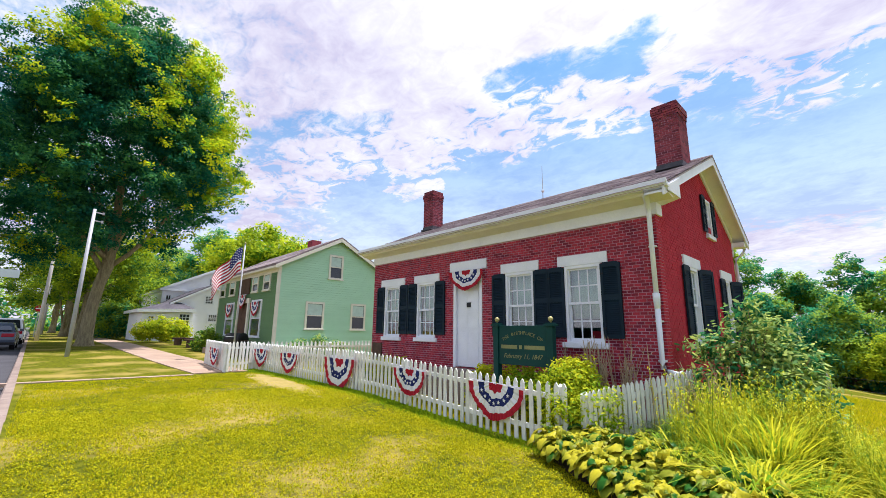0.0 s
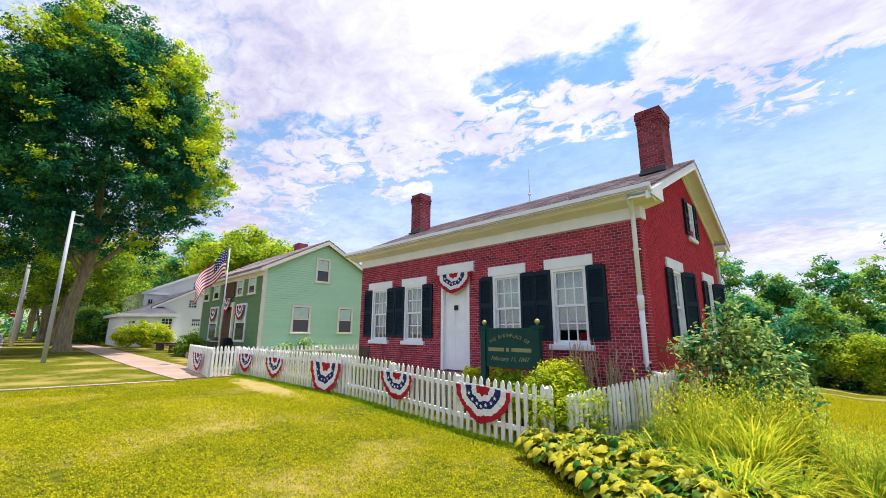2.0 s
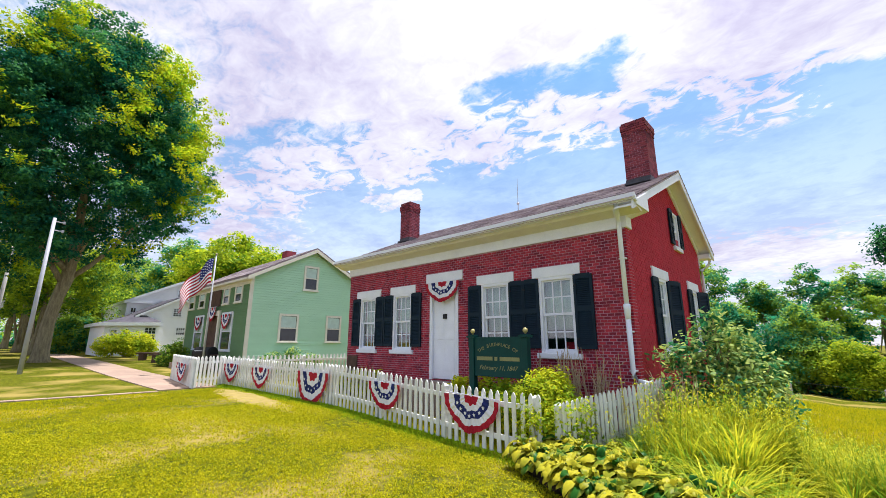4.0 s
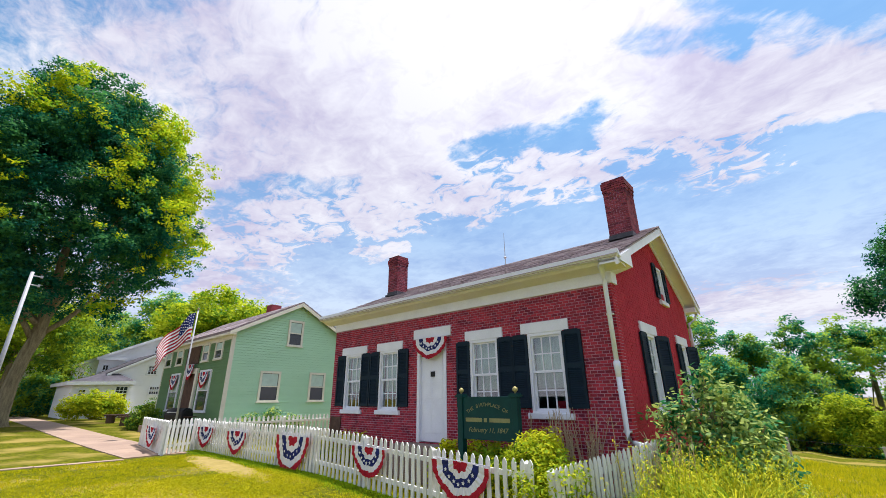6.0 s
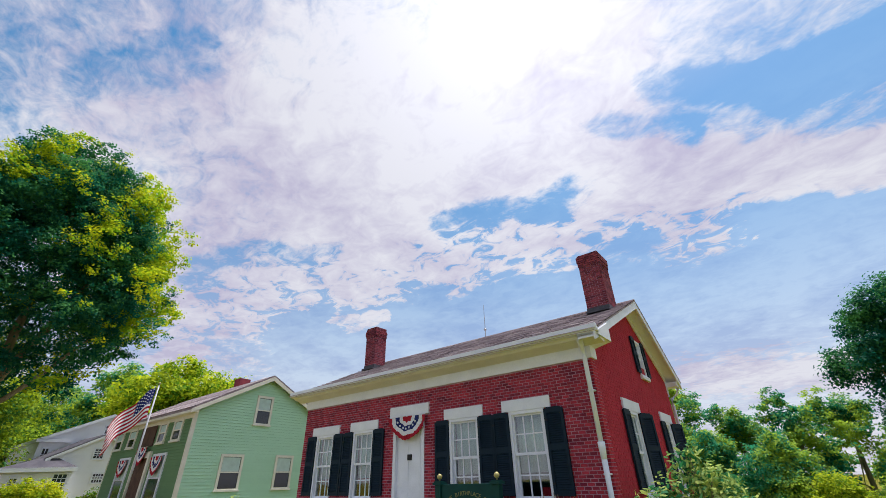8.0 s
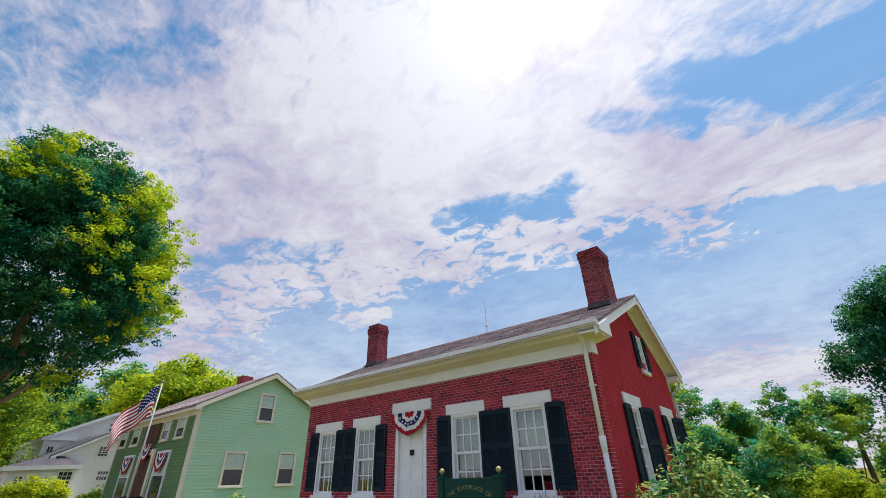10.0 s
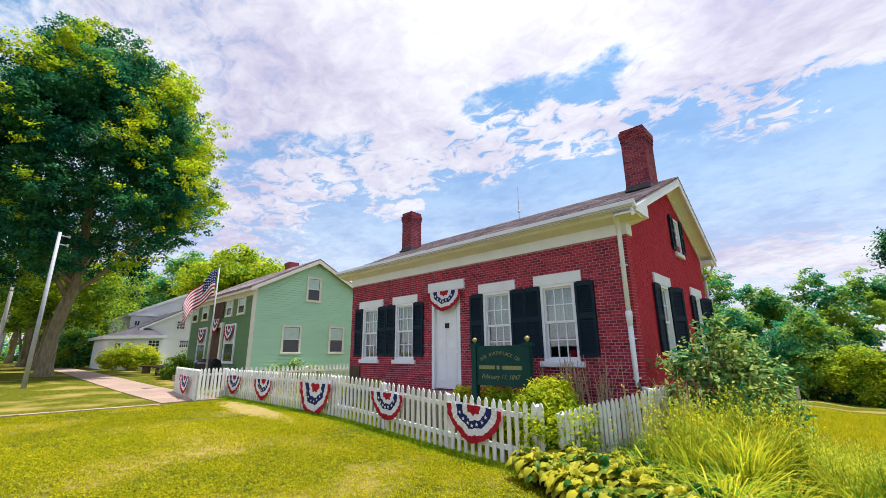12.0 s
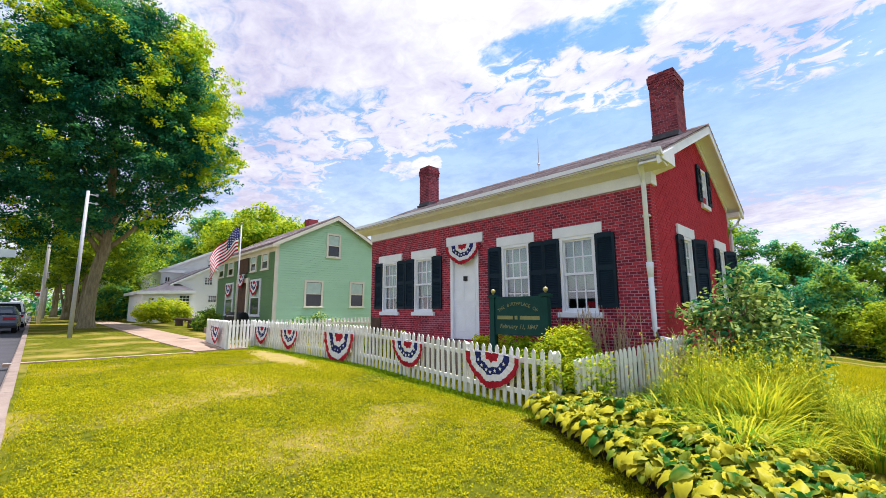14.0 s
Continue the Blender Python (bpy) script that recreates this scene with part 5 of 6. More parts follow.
def build_car(name, label, x, y, paint, tall):
    """A car that points to -x, its tail to +x."""
    z = ground_z(x, -8) - 0.13
    t = thing(name, label, "car", pose(x, y, z))
    L, W, H = (4.7, 1.82, 1.46) if not tall else (4.8, 1.9, 1.75)
    roof0, roof1 = (-0.7, 1.3) if not tall else (-0.6, 1.9)
    body = [(-L / 2, 0.35), (-L / 2 + 0.05, 0.75), (-L / 2 + 1.1, 0.92), (L / 2 - (0.75 if not tall else 0.12), 1.02), (L / 2 - 0.05, 0.95), (L / 2, 0.55), (L / 2 - 0.08, 0.28), (-L / 2 + 0.1, 0.25)]
    s = Shape()
    s.prism(body, -W / 2, W / 2, lambda u, v, d: Vector((u, d, v)))
    bevel(part("body", s, paint, t), 0.09, 3)
    s = Shape()
    tail = 1.95 if not tall else 2.25
    cabin = [(-1.35, 0.93), (roof0, H - 0.03), (roof0 + 0.5, H), (roof1 - 0.2, H), (roof1, H - 0.04), (tail, 1.0)]
    wlow, wtop = W / 2 - 0.05, W / 2 - 0.22
    v = [(u, sgn * (wlow if w < 1.1 else wtop), w) for sgn in (-1, 1) for u, w in cabin]
    n = len(cabin)
    s.add(v, [tuple(range(n)), tuple(range(n, 2 * n))[::-1]] + [(i, n + i, n + (i + 1) % n, (i + 1) % n) for i in range(n)])
    bevel(part("cabin", s, paint, t), 0.04, 2)
    s = Shape()
    s.add([(roof1 + 0.03, -wtop + 0.1, H - 0.10), (roof1 + 0.03, wtop - 0.1, H - 0.10), (tail + 0.015, wlow - 0.14, 1.06), (tail + 0.015, -wlow + 0.14, 1.06),
           (roof1 + 0.05, -wtop + 0.1, H - 0.11), (roof1 + 0.05, wtop - 0.1, H - 0.11), (tail + 0.035, wlow - 0.14, 1.07), (tail + 0.035, -wlow + 0.14, 1.07)],
          [(0, 1, 2, 3), (7, 6, 5, 4), (0, 4, 5, 1), (1, 5, 6, 2), (2, 6, 7, 3), (3, 7, 4, 0)])
    part("rear_window", s, CARGLASS, t)
    for sgn in (-1, 1):
        s = Shape()
        y0 = sgn * (wlow - 0.01)
        y1 = sgn * (wtop + 0.015)
        s.add([(-1.1, y0, 1.0), (tail - 0.35, y0, 1.03), (roof1 - 0.15, y1, H - 0.12), (roof0 + 0.1, y1, H - 0.12)] + [(-1.1, y0 + sgn * .02, 1.0), (tail - 0.35, y0 + sgn * .02, 1.03), (roof1 - 0.15, y1 + sgn * .02, H - 0.12), (roof0 + 0.1, y1 + sgn * .02, H - 0.12)],
              [(0, 1, 2, 3), (7, 6, 5, 4), (0, 4, 5, 1), (1, 5, 6, 2), (2, 6, 7, 3), (3, 7, 4, 0)])
        part("side_window", s, CARGLASS, t)
        s = Shape()
        s.box(L / 2 - 0.10, sgn * (W / 2 - 0.30) - 0.24, 0.70, L / 2 + 0.012, sgn * (W / 2 - 0.30) + 0.24, 0.88)
        bevel(part("tail_lamp", s, TAIL, t), 0.02)
        for ux in (-1.45, 1.4):
            s = Shape()
            s.tube([(ux, sgn * (W / 2 - 0.20), 0.33), (ux, sgn * (W / 2 + 0.01), 0.33)], 0.33, 20)
            wh = part("wheel", s, TYRE, t)
            s = Shape()
            s.tube([(ux, sgn * (W / 2), 0.33), (ux, sgn * (W / 2 + 0.02), 0.33)], 0.21, 14)
            part("rim", s, GALV, wh)
        s = Shape()
        s.box(-0.95, sgn * (W / 2 + 0.09) - 0.09, 0.98, -0.80, sgn * (W / 2 + 0.09) + 0.09, 1.12)
        part("mirror", s, paint, t)
    s = Shape()
    s.box(L / 2 - 0.05, -0.9, 0.30, L / 2 + 0.03, 0.9, 0.42)
    part("bumper", s, BLACK, t)


build_car("sedan", "dark blue-grey sedan parked at the kerb", -32.2, -9.05, CARPAINT, False)
build_car("suv", "white sport utility car parked at the kerb", -40.4, -9.05, CARWHITE, True)


def build_bench(x, y, w, turn, label):
    z = ground_z(x, y)
    t = thing("picnic_bench", label, "bench", pose(x, y, z, 0, 0, turn), "benches on the lawn")
    for k in range(3):
        s = Shape()
        s.box(-w / 2, -0.33 + k * 0.22, 0.42, w / 2, -0.12 + k * 0.22, 0.51)
        bevel(part("plank", s, BENCHWOOD, t), 0.01)
    for u in (-w / 2 + 0.3, w / 2 - 0.3):
        s = Shape()
        s.box(u - 0.16, -0.28, -0.02, u + 0.16, 0.28, 0.42)
        bevel(part("leg", s, BENCHWOOD, t), 0.02)


build_bench(-30.6, 0.55, 2.6, 62, "dark weathered plank bench on the lawn")
build_bench(-27.6, 0.45, 2.2, 60, "dark low plank bench on the lawn")


def build_grill(x, y, turn):
    """A barrel cooker on four legs with a hinged lid and a side shelf."""
    t = thing("barrel_grill", "black barrel grill standing beside the flagpole", "grill", pose(x, y, ground_z(x, y), 0, 0, turn))
    s = Shape()
    s.tube([(-0.55, 0, 0.78), (-0.53, 0, 0.78), (0.53, 0, 0.78), (0.55, 0, 0.78)], [0.24, 0.28, 0.28, 0.24], 16)
    part("barrel", s, BLACK, t)
    s = Shape()
    s.tube([(-0.50, 0, 0.83), (0.50, 0, 0.83)], 0.285, 16)
    part("lid", s, BLACK, t)
    s = Shape()
    s.tube([(-0.3, -0.27, 0.92), (-0.3, -0.34, 0.94), (0.3, -0.34, 0.94), (0.3, -0.27, 0.92)], 0.014, 6)
    part("handle", s, GALV, t, "bare steel handle")
    for u in (-0.42, 0.42):
        for w in (-0.2, 0.2):
            s = Shape()
            s.tube([(u, w * 0.8, 0.66), (u * 1.08, w * 1.2, -0.02)], 0.02, 6)
            part("leg", s, BLACK, t)
    s = Shape()
    s.box(0.56, -0.2, 0.74, 0.86, 0.2, 0.77)
    part("shelf", s, BENCHWOOD, t)


build_grill(-19.0, -0.35, 20)


# ---- plants ----
def leaf_mesh(name, centres, normals, size, rng, mat, aspect=0.55, spread=0.5, oval=False):
    """Many bent four-sided leaves."""
    n = len(centres)
    c = np.asarray(centres)
    sz = size * rng.uniform(0.65, 1.35, (n, 1))
    nr = np.asarray(normals) + rng.normal(0, spread, (n, 3))
    nr /= np.linalg.norm(nr, axis=1, keepdims=True) + 1e-9
    a = np.cross(nr, rng.normal(0, 1, (n, 3)))
    a /= np.linalg.norm(a, axis=1, keepdims=True) + 1e-9
    b = np.cross(nr, a)
    v = np.stack([c - a * sz, c + b * sz * aspect - nr * sz * 0.12, c + a * sz, c - b * sz * aspect - nr * sz * 0.12], 1).reshape(-1, 3)
    k = 4
    if oval:
        k, side, low = 7, b * sz * aspect, nr * sz
        v = np.stack([c - a * sz, c - a * sz * 0.45 + side * 0.85 - low * 0.06, c + a * sz * 0.2 + side * 0.8 - low * 0.12, c + a * sz * 0.65 + side * 0.4 - low * 0.22, c + a * sz - low * 0.32,
                      c + a * sz * 0.35 - side * 0.75 - low * 0.12, c - a * sz * 0.45 - side * 0.85 - low * 0.06], 1).reshape(-1, 3)
    me = bpy.data.meshes.new(name)
    me.vertices.add(k * n)
    me.vertices.foreach_set("co", v.ravel())
    me.loops.add(k * n)
    me.loops.foreach_set("vertex_index", np.arange(k * n, dtype=np.int32))
    me.polygons.add(n)
    me.polygons.foreach_set("loop_start", np.arange(0, k * n, k, dtype=np.int32))
    me.materials.append(mat)
    me.update(calc_edges=True)
    return me


def sprays(blobs, n, size, rng, inner=0.7):
    """Small leafy sprays scattered over the outside of the lobes, more on their upper sides."""
    w = np.array([b[3] ** 2 for b in blobs])
    out = []
    for k in rng.choice(len(blobs), n, p=w / w.sum()):
        d = rng.normal(0, 1, 3) + (0, 0, 0.25)
        d /= np.linalg.norm(d)
        q = np.array(blobs[k][:3]) + d * blobs[k][3] * rng.uniform(inner, 1.0)
        out.append((*q, size * rng.uniform(0.55, 1.35)))
    return out


def crown_points(blobs, clumps, per, clump_size, rng, inner=0.62):
    """Leaf places in clumps near the outside of several lobes."""
    w = np.array([b[3] ** 2 for b in blobs])
    pick = rng.choice(len(blobs), clumps, p=w / w.sum())
    d = rng.normal(0, 1, (clumps, 3))
    d /= np.linalg.norm(d, axis=1, keepdims=True)
    rad = inner + (1.06 - inner) * rng.uniform(0, 1, (clumps, 1)) ** 0.6
    b = np.array([bb[:4] for bb in blobs])[pick]
    c = b[:, :3] + d * rad * b[:, 3:4]
    pts = np.repeat(c, per, 0) + rng.normal(0, clump_size, (clumps * per, 3)) * (1, 1, 0.6)
    nrm = np.repeat(d * 0.6 + (0, 0, 0.7), per, 0)
    return pts, nrm


def tree(name, label, base, trunk_path, trunk_r, blobs, clumps, per, clump, leaf, mat, seed, limbs=6, inner=0.62, group="", core=0, spray=None):
    rng = np.random.default_rng(seed)
    rnd = random.Random(seed)
    t = thing(name, label, "tree", pose(*base), group)
    s = Shape()
    n = len(trunk_path)
    radii = [trunk_r * (1.55 if i == 0 else 1.1 if i == 1 else 1 - 0.75 * (i - 1) / (n - 1)) for i in range(n)]
    s.tube(trunk_path, radii, 12)
    part("trunk", s, BARK, t, "", True)
    for k in range(limbs):
        p = Vector(trunk_path[max(2, n // 2 + k % (n - n // 2)) - 1])
        b = Vector(blobs[k % len(blobs)][:3]) + Vector((rnd.uniform(-1, 1), rnd.uniform(-1, 1), rnd.uniform(-0.5, 0.5))) * blobs[k % len(blobs)][3] * 0.4
        mid = p.lerp(b, 0.5) + Vector((rnd.uniform(-.4, .4), rnd.uniform(-.4, .4), 0.3))
        s = Shape()
        r = trunk_r * 0.42
        s.tube([p, p.lerp(mid, 0.5), mid, mid.lerp(b, 0.5), b], [r, r * 0.8, r * 0.6, r * 0.4, r * 0.12], 7)
        part("limb", s, BARK, t, "", True)
    lobes = sprays(blobs, *spray, rng) if spray else blobs
    pts, nrm = crown_points(lobes, clumps, per, clump, rng, inner)
    if core:
        more, up = crown_points([(a, b, c, d * 0.8) for a, b, c, d in blobs], core, per, clump, rng, 0.25)
        pts, nrm = np.concatenate([pts, more]), np.concatenate([nrm, up])
    ob = new("crown", leaf_mesh("crown", pts, nrm, leaf, rng, mat))
    ob.parent = t
    return t


def build_maple(x, y, z):
    """A broad egg of foliage on forked limbs: deep green within, yellow-green outer sprays with sunlight put into their
    colour.
    """
    rng, rnd = np.random.default_rng(11), random.Random(11)
    t = thing("maple_tree", "large full maple with dense green and sunlit-coloured yellow-green leaves", "tree", pose(x, y, z))
    s = Shape()
    s.tube([(0, 0.0, -0.1), (0, 0.0, 0.15), (0, 0, 0.6), (0.02, 0.03, 2.2), (0.05, 0.2, 3.8), (0.1, 0.45, 5.0), (0.1, 0.5, 7.5), (0.0, 0.4, 12.0), (0, 0.3, 19.0)], [0.62, 0.48, 0.38, 0.32, 0.31, 0.34, 0.24, 0.16, 0.05], 14)
    part("trunk", s, BARK, t, "", True)
    forks = [((0.1, 0.3, 4.6), (0.6, -1.2, 7.2), (0.8, -3.0, 12.5)), ((0.1, 0.45, 4.9), (0.3, 2.2, 7.0), (0.4, 4.8, 11.0)), ((0, 0.4, 5.2), (-1.6, 1.2, 8.0), (-3.2, 2.4, 13)),
             ((0.1, 0.5, 6.0), (1.8, 1.2, 8.5), (3.4, 2.4, 13.0)), ((0, 0.5, 7.0), (0.4, 2.0, 10.5), (0.8, 3.2, 17.0)), ((0, 0.4, 7.5), (0.5, -1.6, 11.0), (1.0, -2.6, 18.0)),
             ((0, 0.4, 5.6), (-1.5, -2.2, 8.0), (-2.5, -5.0, 11.0)), ((0, 0.4, 9), (-1.2, 0.4, 14), (-1.5, 0.2, 21)), ((0.1, 0.4, 5.4), (1.8, -2.0, 7.6), (3.0, -4.2, 10.5))]
    for a, b, c in forks:
        a, b, c = Vector(a), Vector(b), Vector(c)
        s = Shape()
        s.tube([a, a.lerp(b, 0.5) + Vector((0, 0, -0.15)), b, b.lerp(c, 0.5) + Vector((rnd.uniform(-.3, .3), rnd.uniform(-.3, .3), 0.2)), c], [0.17, 0.14, 0.11, 0.08, 0.03], 8)
        part("limb", s, BARK, t, "", True)
    wide = lambda h: float(np.interp(h, (6, 8, 10, 12, 14, 16.5, 19, 21, 22.6), (3.6, 6.2, 7.3, 7.5, 7.2, 6.5, 5.4, 3.9, 1.8)))
    lobes = []
    for h, count in ((7.6, 9), (9.8, 12), (12.0, 13), (14.2, 13), (16.4, 12), (18.4, 10), (20.2, 8), (21.4, 3)):
        for k in range(count):
            a = 2 * math.pi * (k + rnd.uniform(0.2, 0.8)) / count + h
            r = rnd.uniform(1.35, 2.1)
            if h < 9 and math.sin(a) > 0.8:
                continue
            q = max(0.0, wide(h) - r) * rnd.uniform(0.92, 1.06)
            lobes.append((0.85 * q * math.cos(a), 0.5 + q * math.sin(a), h + rnd.uniform(-0.7, 0.7), r))
    outer = sprays(lobes, 620, 0.95, rng, 0.72)
    per = 40
    pts, nrm = crown_points(outer, 6200, per, 0.19, rng, 0.35)
    # clumps high up, outside and towards the south (young) take the sunlit leaf colour
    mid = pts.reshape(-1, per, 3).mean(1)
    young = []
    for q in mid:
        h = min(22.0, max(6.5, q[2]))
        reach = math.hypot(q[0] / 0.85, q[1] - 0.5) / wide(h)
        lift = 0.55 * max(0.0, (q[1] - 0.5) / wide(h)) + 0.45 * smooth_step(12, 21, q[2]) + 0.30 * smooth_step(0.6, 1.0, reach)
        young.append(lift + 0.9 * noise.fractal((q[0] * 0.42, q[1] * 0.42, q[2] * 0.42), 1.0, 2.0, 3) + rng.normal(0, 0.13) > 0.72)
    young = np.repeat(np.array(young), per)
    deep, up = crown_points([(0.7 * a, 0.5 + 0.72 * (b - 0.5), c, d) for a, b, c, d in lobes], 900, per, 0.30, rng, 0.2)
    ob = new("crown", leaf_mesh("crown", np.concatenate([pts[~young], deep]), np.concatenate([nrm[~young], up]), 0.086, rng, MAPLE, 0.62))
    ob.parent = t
    ob = new("young_sprays", leaf_mesh("young_sprays", pts[young], nrm[young], 0.090, rng, MAPLE_SUNLIT, 0.62))
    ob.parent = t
    tagged(ob, "yellow-green leaf sprays coloured as sunlit")


def build_trees():
    z = ground_z(-31.5, -4.9)
    build_maple(-31.5, -5.2, z)
    # street trees behind it
    for i, (x, y, h, r) in enumerate(((-47, -4.9, 11, 0.30), (-60, -5.6, 12, 0.34), (-74, -4.6, 12, 0.36), (-88, -6.4, 13, 0.4), (-62, -0.2, 9, 0.25))):
        z = ground_z(x, y)
        bl = [(0, 0, h * 0.75, 4.4), (1.0, 2.8, h * 0.55, 3.0), (-1, -2.8, h * 0.55, 3.2), (1.5, 0.5, h * 0.48, 2.4)]
        tree("street_tree", "leafy street tree standing in the verge", (x, y, z), [(0, 0, -0.1), (0, 0, 0.4), (0.1, 0.1, 2.4), (0, 0.2, h * 0.5), (0, 0, h * 0.8)], r, bl, 850, 26, 0.26, 0.14, STREET, 30 + i, 4, 0.35, "street trees", 0, (90, 1.0))
    # behind the houses
    for i, (x, y, h, r, m) in enumerate(((-49, 10.5, 13.2, 5.2, LIME), (-52, 17, 12.6, 4.8, LIME), (-66, 12, 15.5, 5.5, DEEP), (-74, 3, 14, 5, DEEP), (-80, 20, 15, 6, DEEP), (-62, -1.5, 8.5, 3.2, LIME))):
        x, y, h, r = 2.3 + (x - 2.3) * 1.5, -7 + (y + 7) * 1.5, 1 + (h - 1) * 1.5, r * 1.5
        bl = [(0, 0, h - r * 0.9, r), (r * 0.5, r * 0.6, h * 0.6, r * 0.7), (r * 0.4, -r * 0.6, h * 0.55, r * 0.75), (r * 0.6, 0, h * 0.42, r * 0.6)]
        tree("backyard_tree", "broad yellow-green tree behind the houses" if m is LIME else "tall dark green tree behind the houses", (x, y, 0), [(0, 0, -0.5), (0, 0, 0.5), (0, 0.1, 3), (0, 0, h * 0.6), (0, 0, h * 0.85)], 0.45, bl, 800, 24, 0.55, 0.31, m, 50 + i, 4, 0.35, "trees behind the houses", 150, (110, 1.5))
    # far row closing the street
    rng = np.random.default_rng(77)
    bl = [(-125 + rng.uniform(-8, 8), y, rng.uniform(1.5, 7), rng.uniform(4, 6.5)) for y in np.arange(-60, 70, 5.5)]
    pts, nrm = crown_points(bl, 1500, 16, 0.7, rng, 0.4)
    ob = new("distant_woods", leaf_mesh("distant_woods", pts, nrm, 0.5, rng, DEEP))
    tagged(ob, "distant green woods closing the street", "woods", kind="stuff")
    # valley trees
    spots = [(-9.5, 38, 9.0, 3.6), (-5.2, 33, 8.6, 3.0), (-1.6, 35, 8.1, 2.7), (2.0, 33, 8.6, 3.0), (5.0, 36, 9.2, 3.2), (-3.4, 30, 6.0, 2.4), (0.8, 29.5, 5.2, 2.2), (11.5, 33, 9.5, 3.6), (15.5, 31, 10, 4.0), (-13, 42, 10, 4)]
    for i, (x, y, h, r) in enumerate(spots):
        z = ground_z(x, y)
        lob = random.Random(300 + i)
        bl = []
        for k in range(13):
            u = k / 12
            wide = r * (0.95 - 0.62 * max(0.0, u - 0.35) / 0.65)
            a = k * 2.4 + lob.uniform(-0.4, 0.4)
            bl.append((wide * 0.62 * math.cos(a), wide * 0.62 * math.sin(a), h * (0.16 + 0.76 * u), r * lob.uniform(0.26, 0.44)))
        tree("valley_tree", "green leafy tree at the foot of the meadow", (x, y, z), [(0, 0, -0.2), (0, 0, 0.4), (0, 0.1, h * 0.3), (0.1, 0, h * 0.6), (0, 0, h * 0.85)], 0.2, bl, 780, 26, 0.16, 0.105, DEEP, 100 + i, 5, 0.3, "trees in the valley", 0, (75, 0.62))
    x, y = 7.4, 29.0
    z = ground_z(x, y)
    bl = [(1.3, 0, 10.6, 2.2), (-0.5, -0.4, 9.0, 1.7), (2.6, 0, 11.8, 2.5), (0.4, 0, 6.9, 1.7), (2.4, -0.5, 8.0, 2.6), (1.6, 0, 5.0, 2.2)]
    tree("tall_tree", "tall dark green tree rising over the meadow", (x, y, z), [(0, 0, -0.2), (0, 0, 0.5), (0.1, 0, 5), (0.3, 0, 8), (0.6, 0, 10.5)], 0.38, bl + [(1.0, 0, 3.4, 1.8)], 1900, 34, 0.26, 0.095, MAPLE, 140, 6, 0.3, "", 120, (110, 0.75))
    for i, (x, y, h) in enumerate(((-0.4, 28.3, 4.6), (3.0, 27.6, 3.4), (-3.6, 28.8, 4.0), (6.2, 28.0, 3.6))):
        bl = [(0, 0, h * 0.72, h * 0.28), (h * 0.2, -0.2, h * 0.5, h * 0.28), (-h * 0.22, 0, h * 0.48, h * 0.28), (0, -0.3, h * 0.25, h * 0.26)]
        tree("young_tree", "small yellow-green tree below the meadow", (x, y, ground_z(x, y)), [(0, 0, -0.2), (0, 0, 0.3), (0, 0, h * 0.4), (0, 0, h * 0.7)], 0.08, bl, 420, 28, 0.18, 0.08, LIME if i == 1 else DEEP, 170 + i, 3, 0.4, "young trees in the valley")
    # undergrowth along the meadow's foot
    rng = np.random.default_rng(90)
    bl = [(x, 28 + rng.uniform(-1, 2.5), ground_z(x, 29) + rng.uniform(0.0, 0.8), rng.uniform(0.9, 1.6)) for x in np.arange(-16, 20, 1.5)]
    pts, nrm = crown_points(bl, 1100, 14, 0.22, rng, 0.4)
    ob = new("undergrowth", leaf_mesh("undergrowth", pts, nrm, 0.16, rng, DEEP))
    tagged(ob, "dark green undergrowth below the valley trees", "undergrowth", kind="stuff")


build_trees()


def bush(name, label, x, y, blobs, clumps, per, clump, leaf, mat, seed, stems=8):
    rng = np.random.default_rng(seed)
    rnd = random.Random(seed)
    t = thing(name, label, "bush", pose(x, y, ground_z(x, y)))
    s = Shape()
    for k in range(stems):
        b = Vector(blobs[k % len(blobs)][:3]) + Vector((rnd.uniform(-.3, .3), rnd.uniform(-.3, .3), rnd.uniform(0, .3))) * blobs[k % len(blobs)][3]
        s.tube([(rnd.uniform(-.15, .15), rnd.uniform(-.15, .15), -0.05), b * 0.5 + Vector((rnd.uniform(-.1, .1), rnd.uniform(-.1, .1), 0)), b], [0.02, 0.014, 0.005], 5)
    part("stem", s, BARK, t)
    pts, nrm = crown_points(blobs, clumps, per, clump, rng, 0.35)
    keep = pts[:, 2] > 0.02
    ob = new("leaves", leaf_mesh("leaves", pts[keep], nrm[keep], leaf, rng, mat, 0.46, 0.5, True))
    ob.parent = t
    return t


bush("flowering_bush", "loose broad-leaved bush beside the brick gable", 1.00, 0.35, [(0, 0, 0.70, 0.50), (-0.6, -0.15, 0.35, 0.38), (0, -0.2, 0.35, 0.42), (0.42, -0.2, 0.38, 0.40), (0.38, -0.1, 0.70, 0.40), (-0.5, -0.1, 0.62, 0.42), (0.48, -0.1, 0.84, 0.26), (0.05, 0.1, 1.2, 0.36), (-0.35, 0, 1.2, 0.30), (0.34, 0.1, 1.12, 0.34), (-0.62, 0, 1.25, 0.16), (-0.1, 0.1, 1.62, 0.20), (-0.02, 0, 1.80, 0.12), (0.22, 0.05, 1.50, 0.20), (0.60, -0.1, 1.12, 0.14)], 1500, 6, 0.085, 0.046, SHRUB, 201, 40)
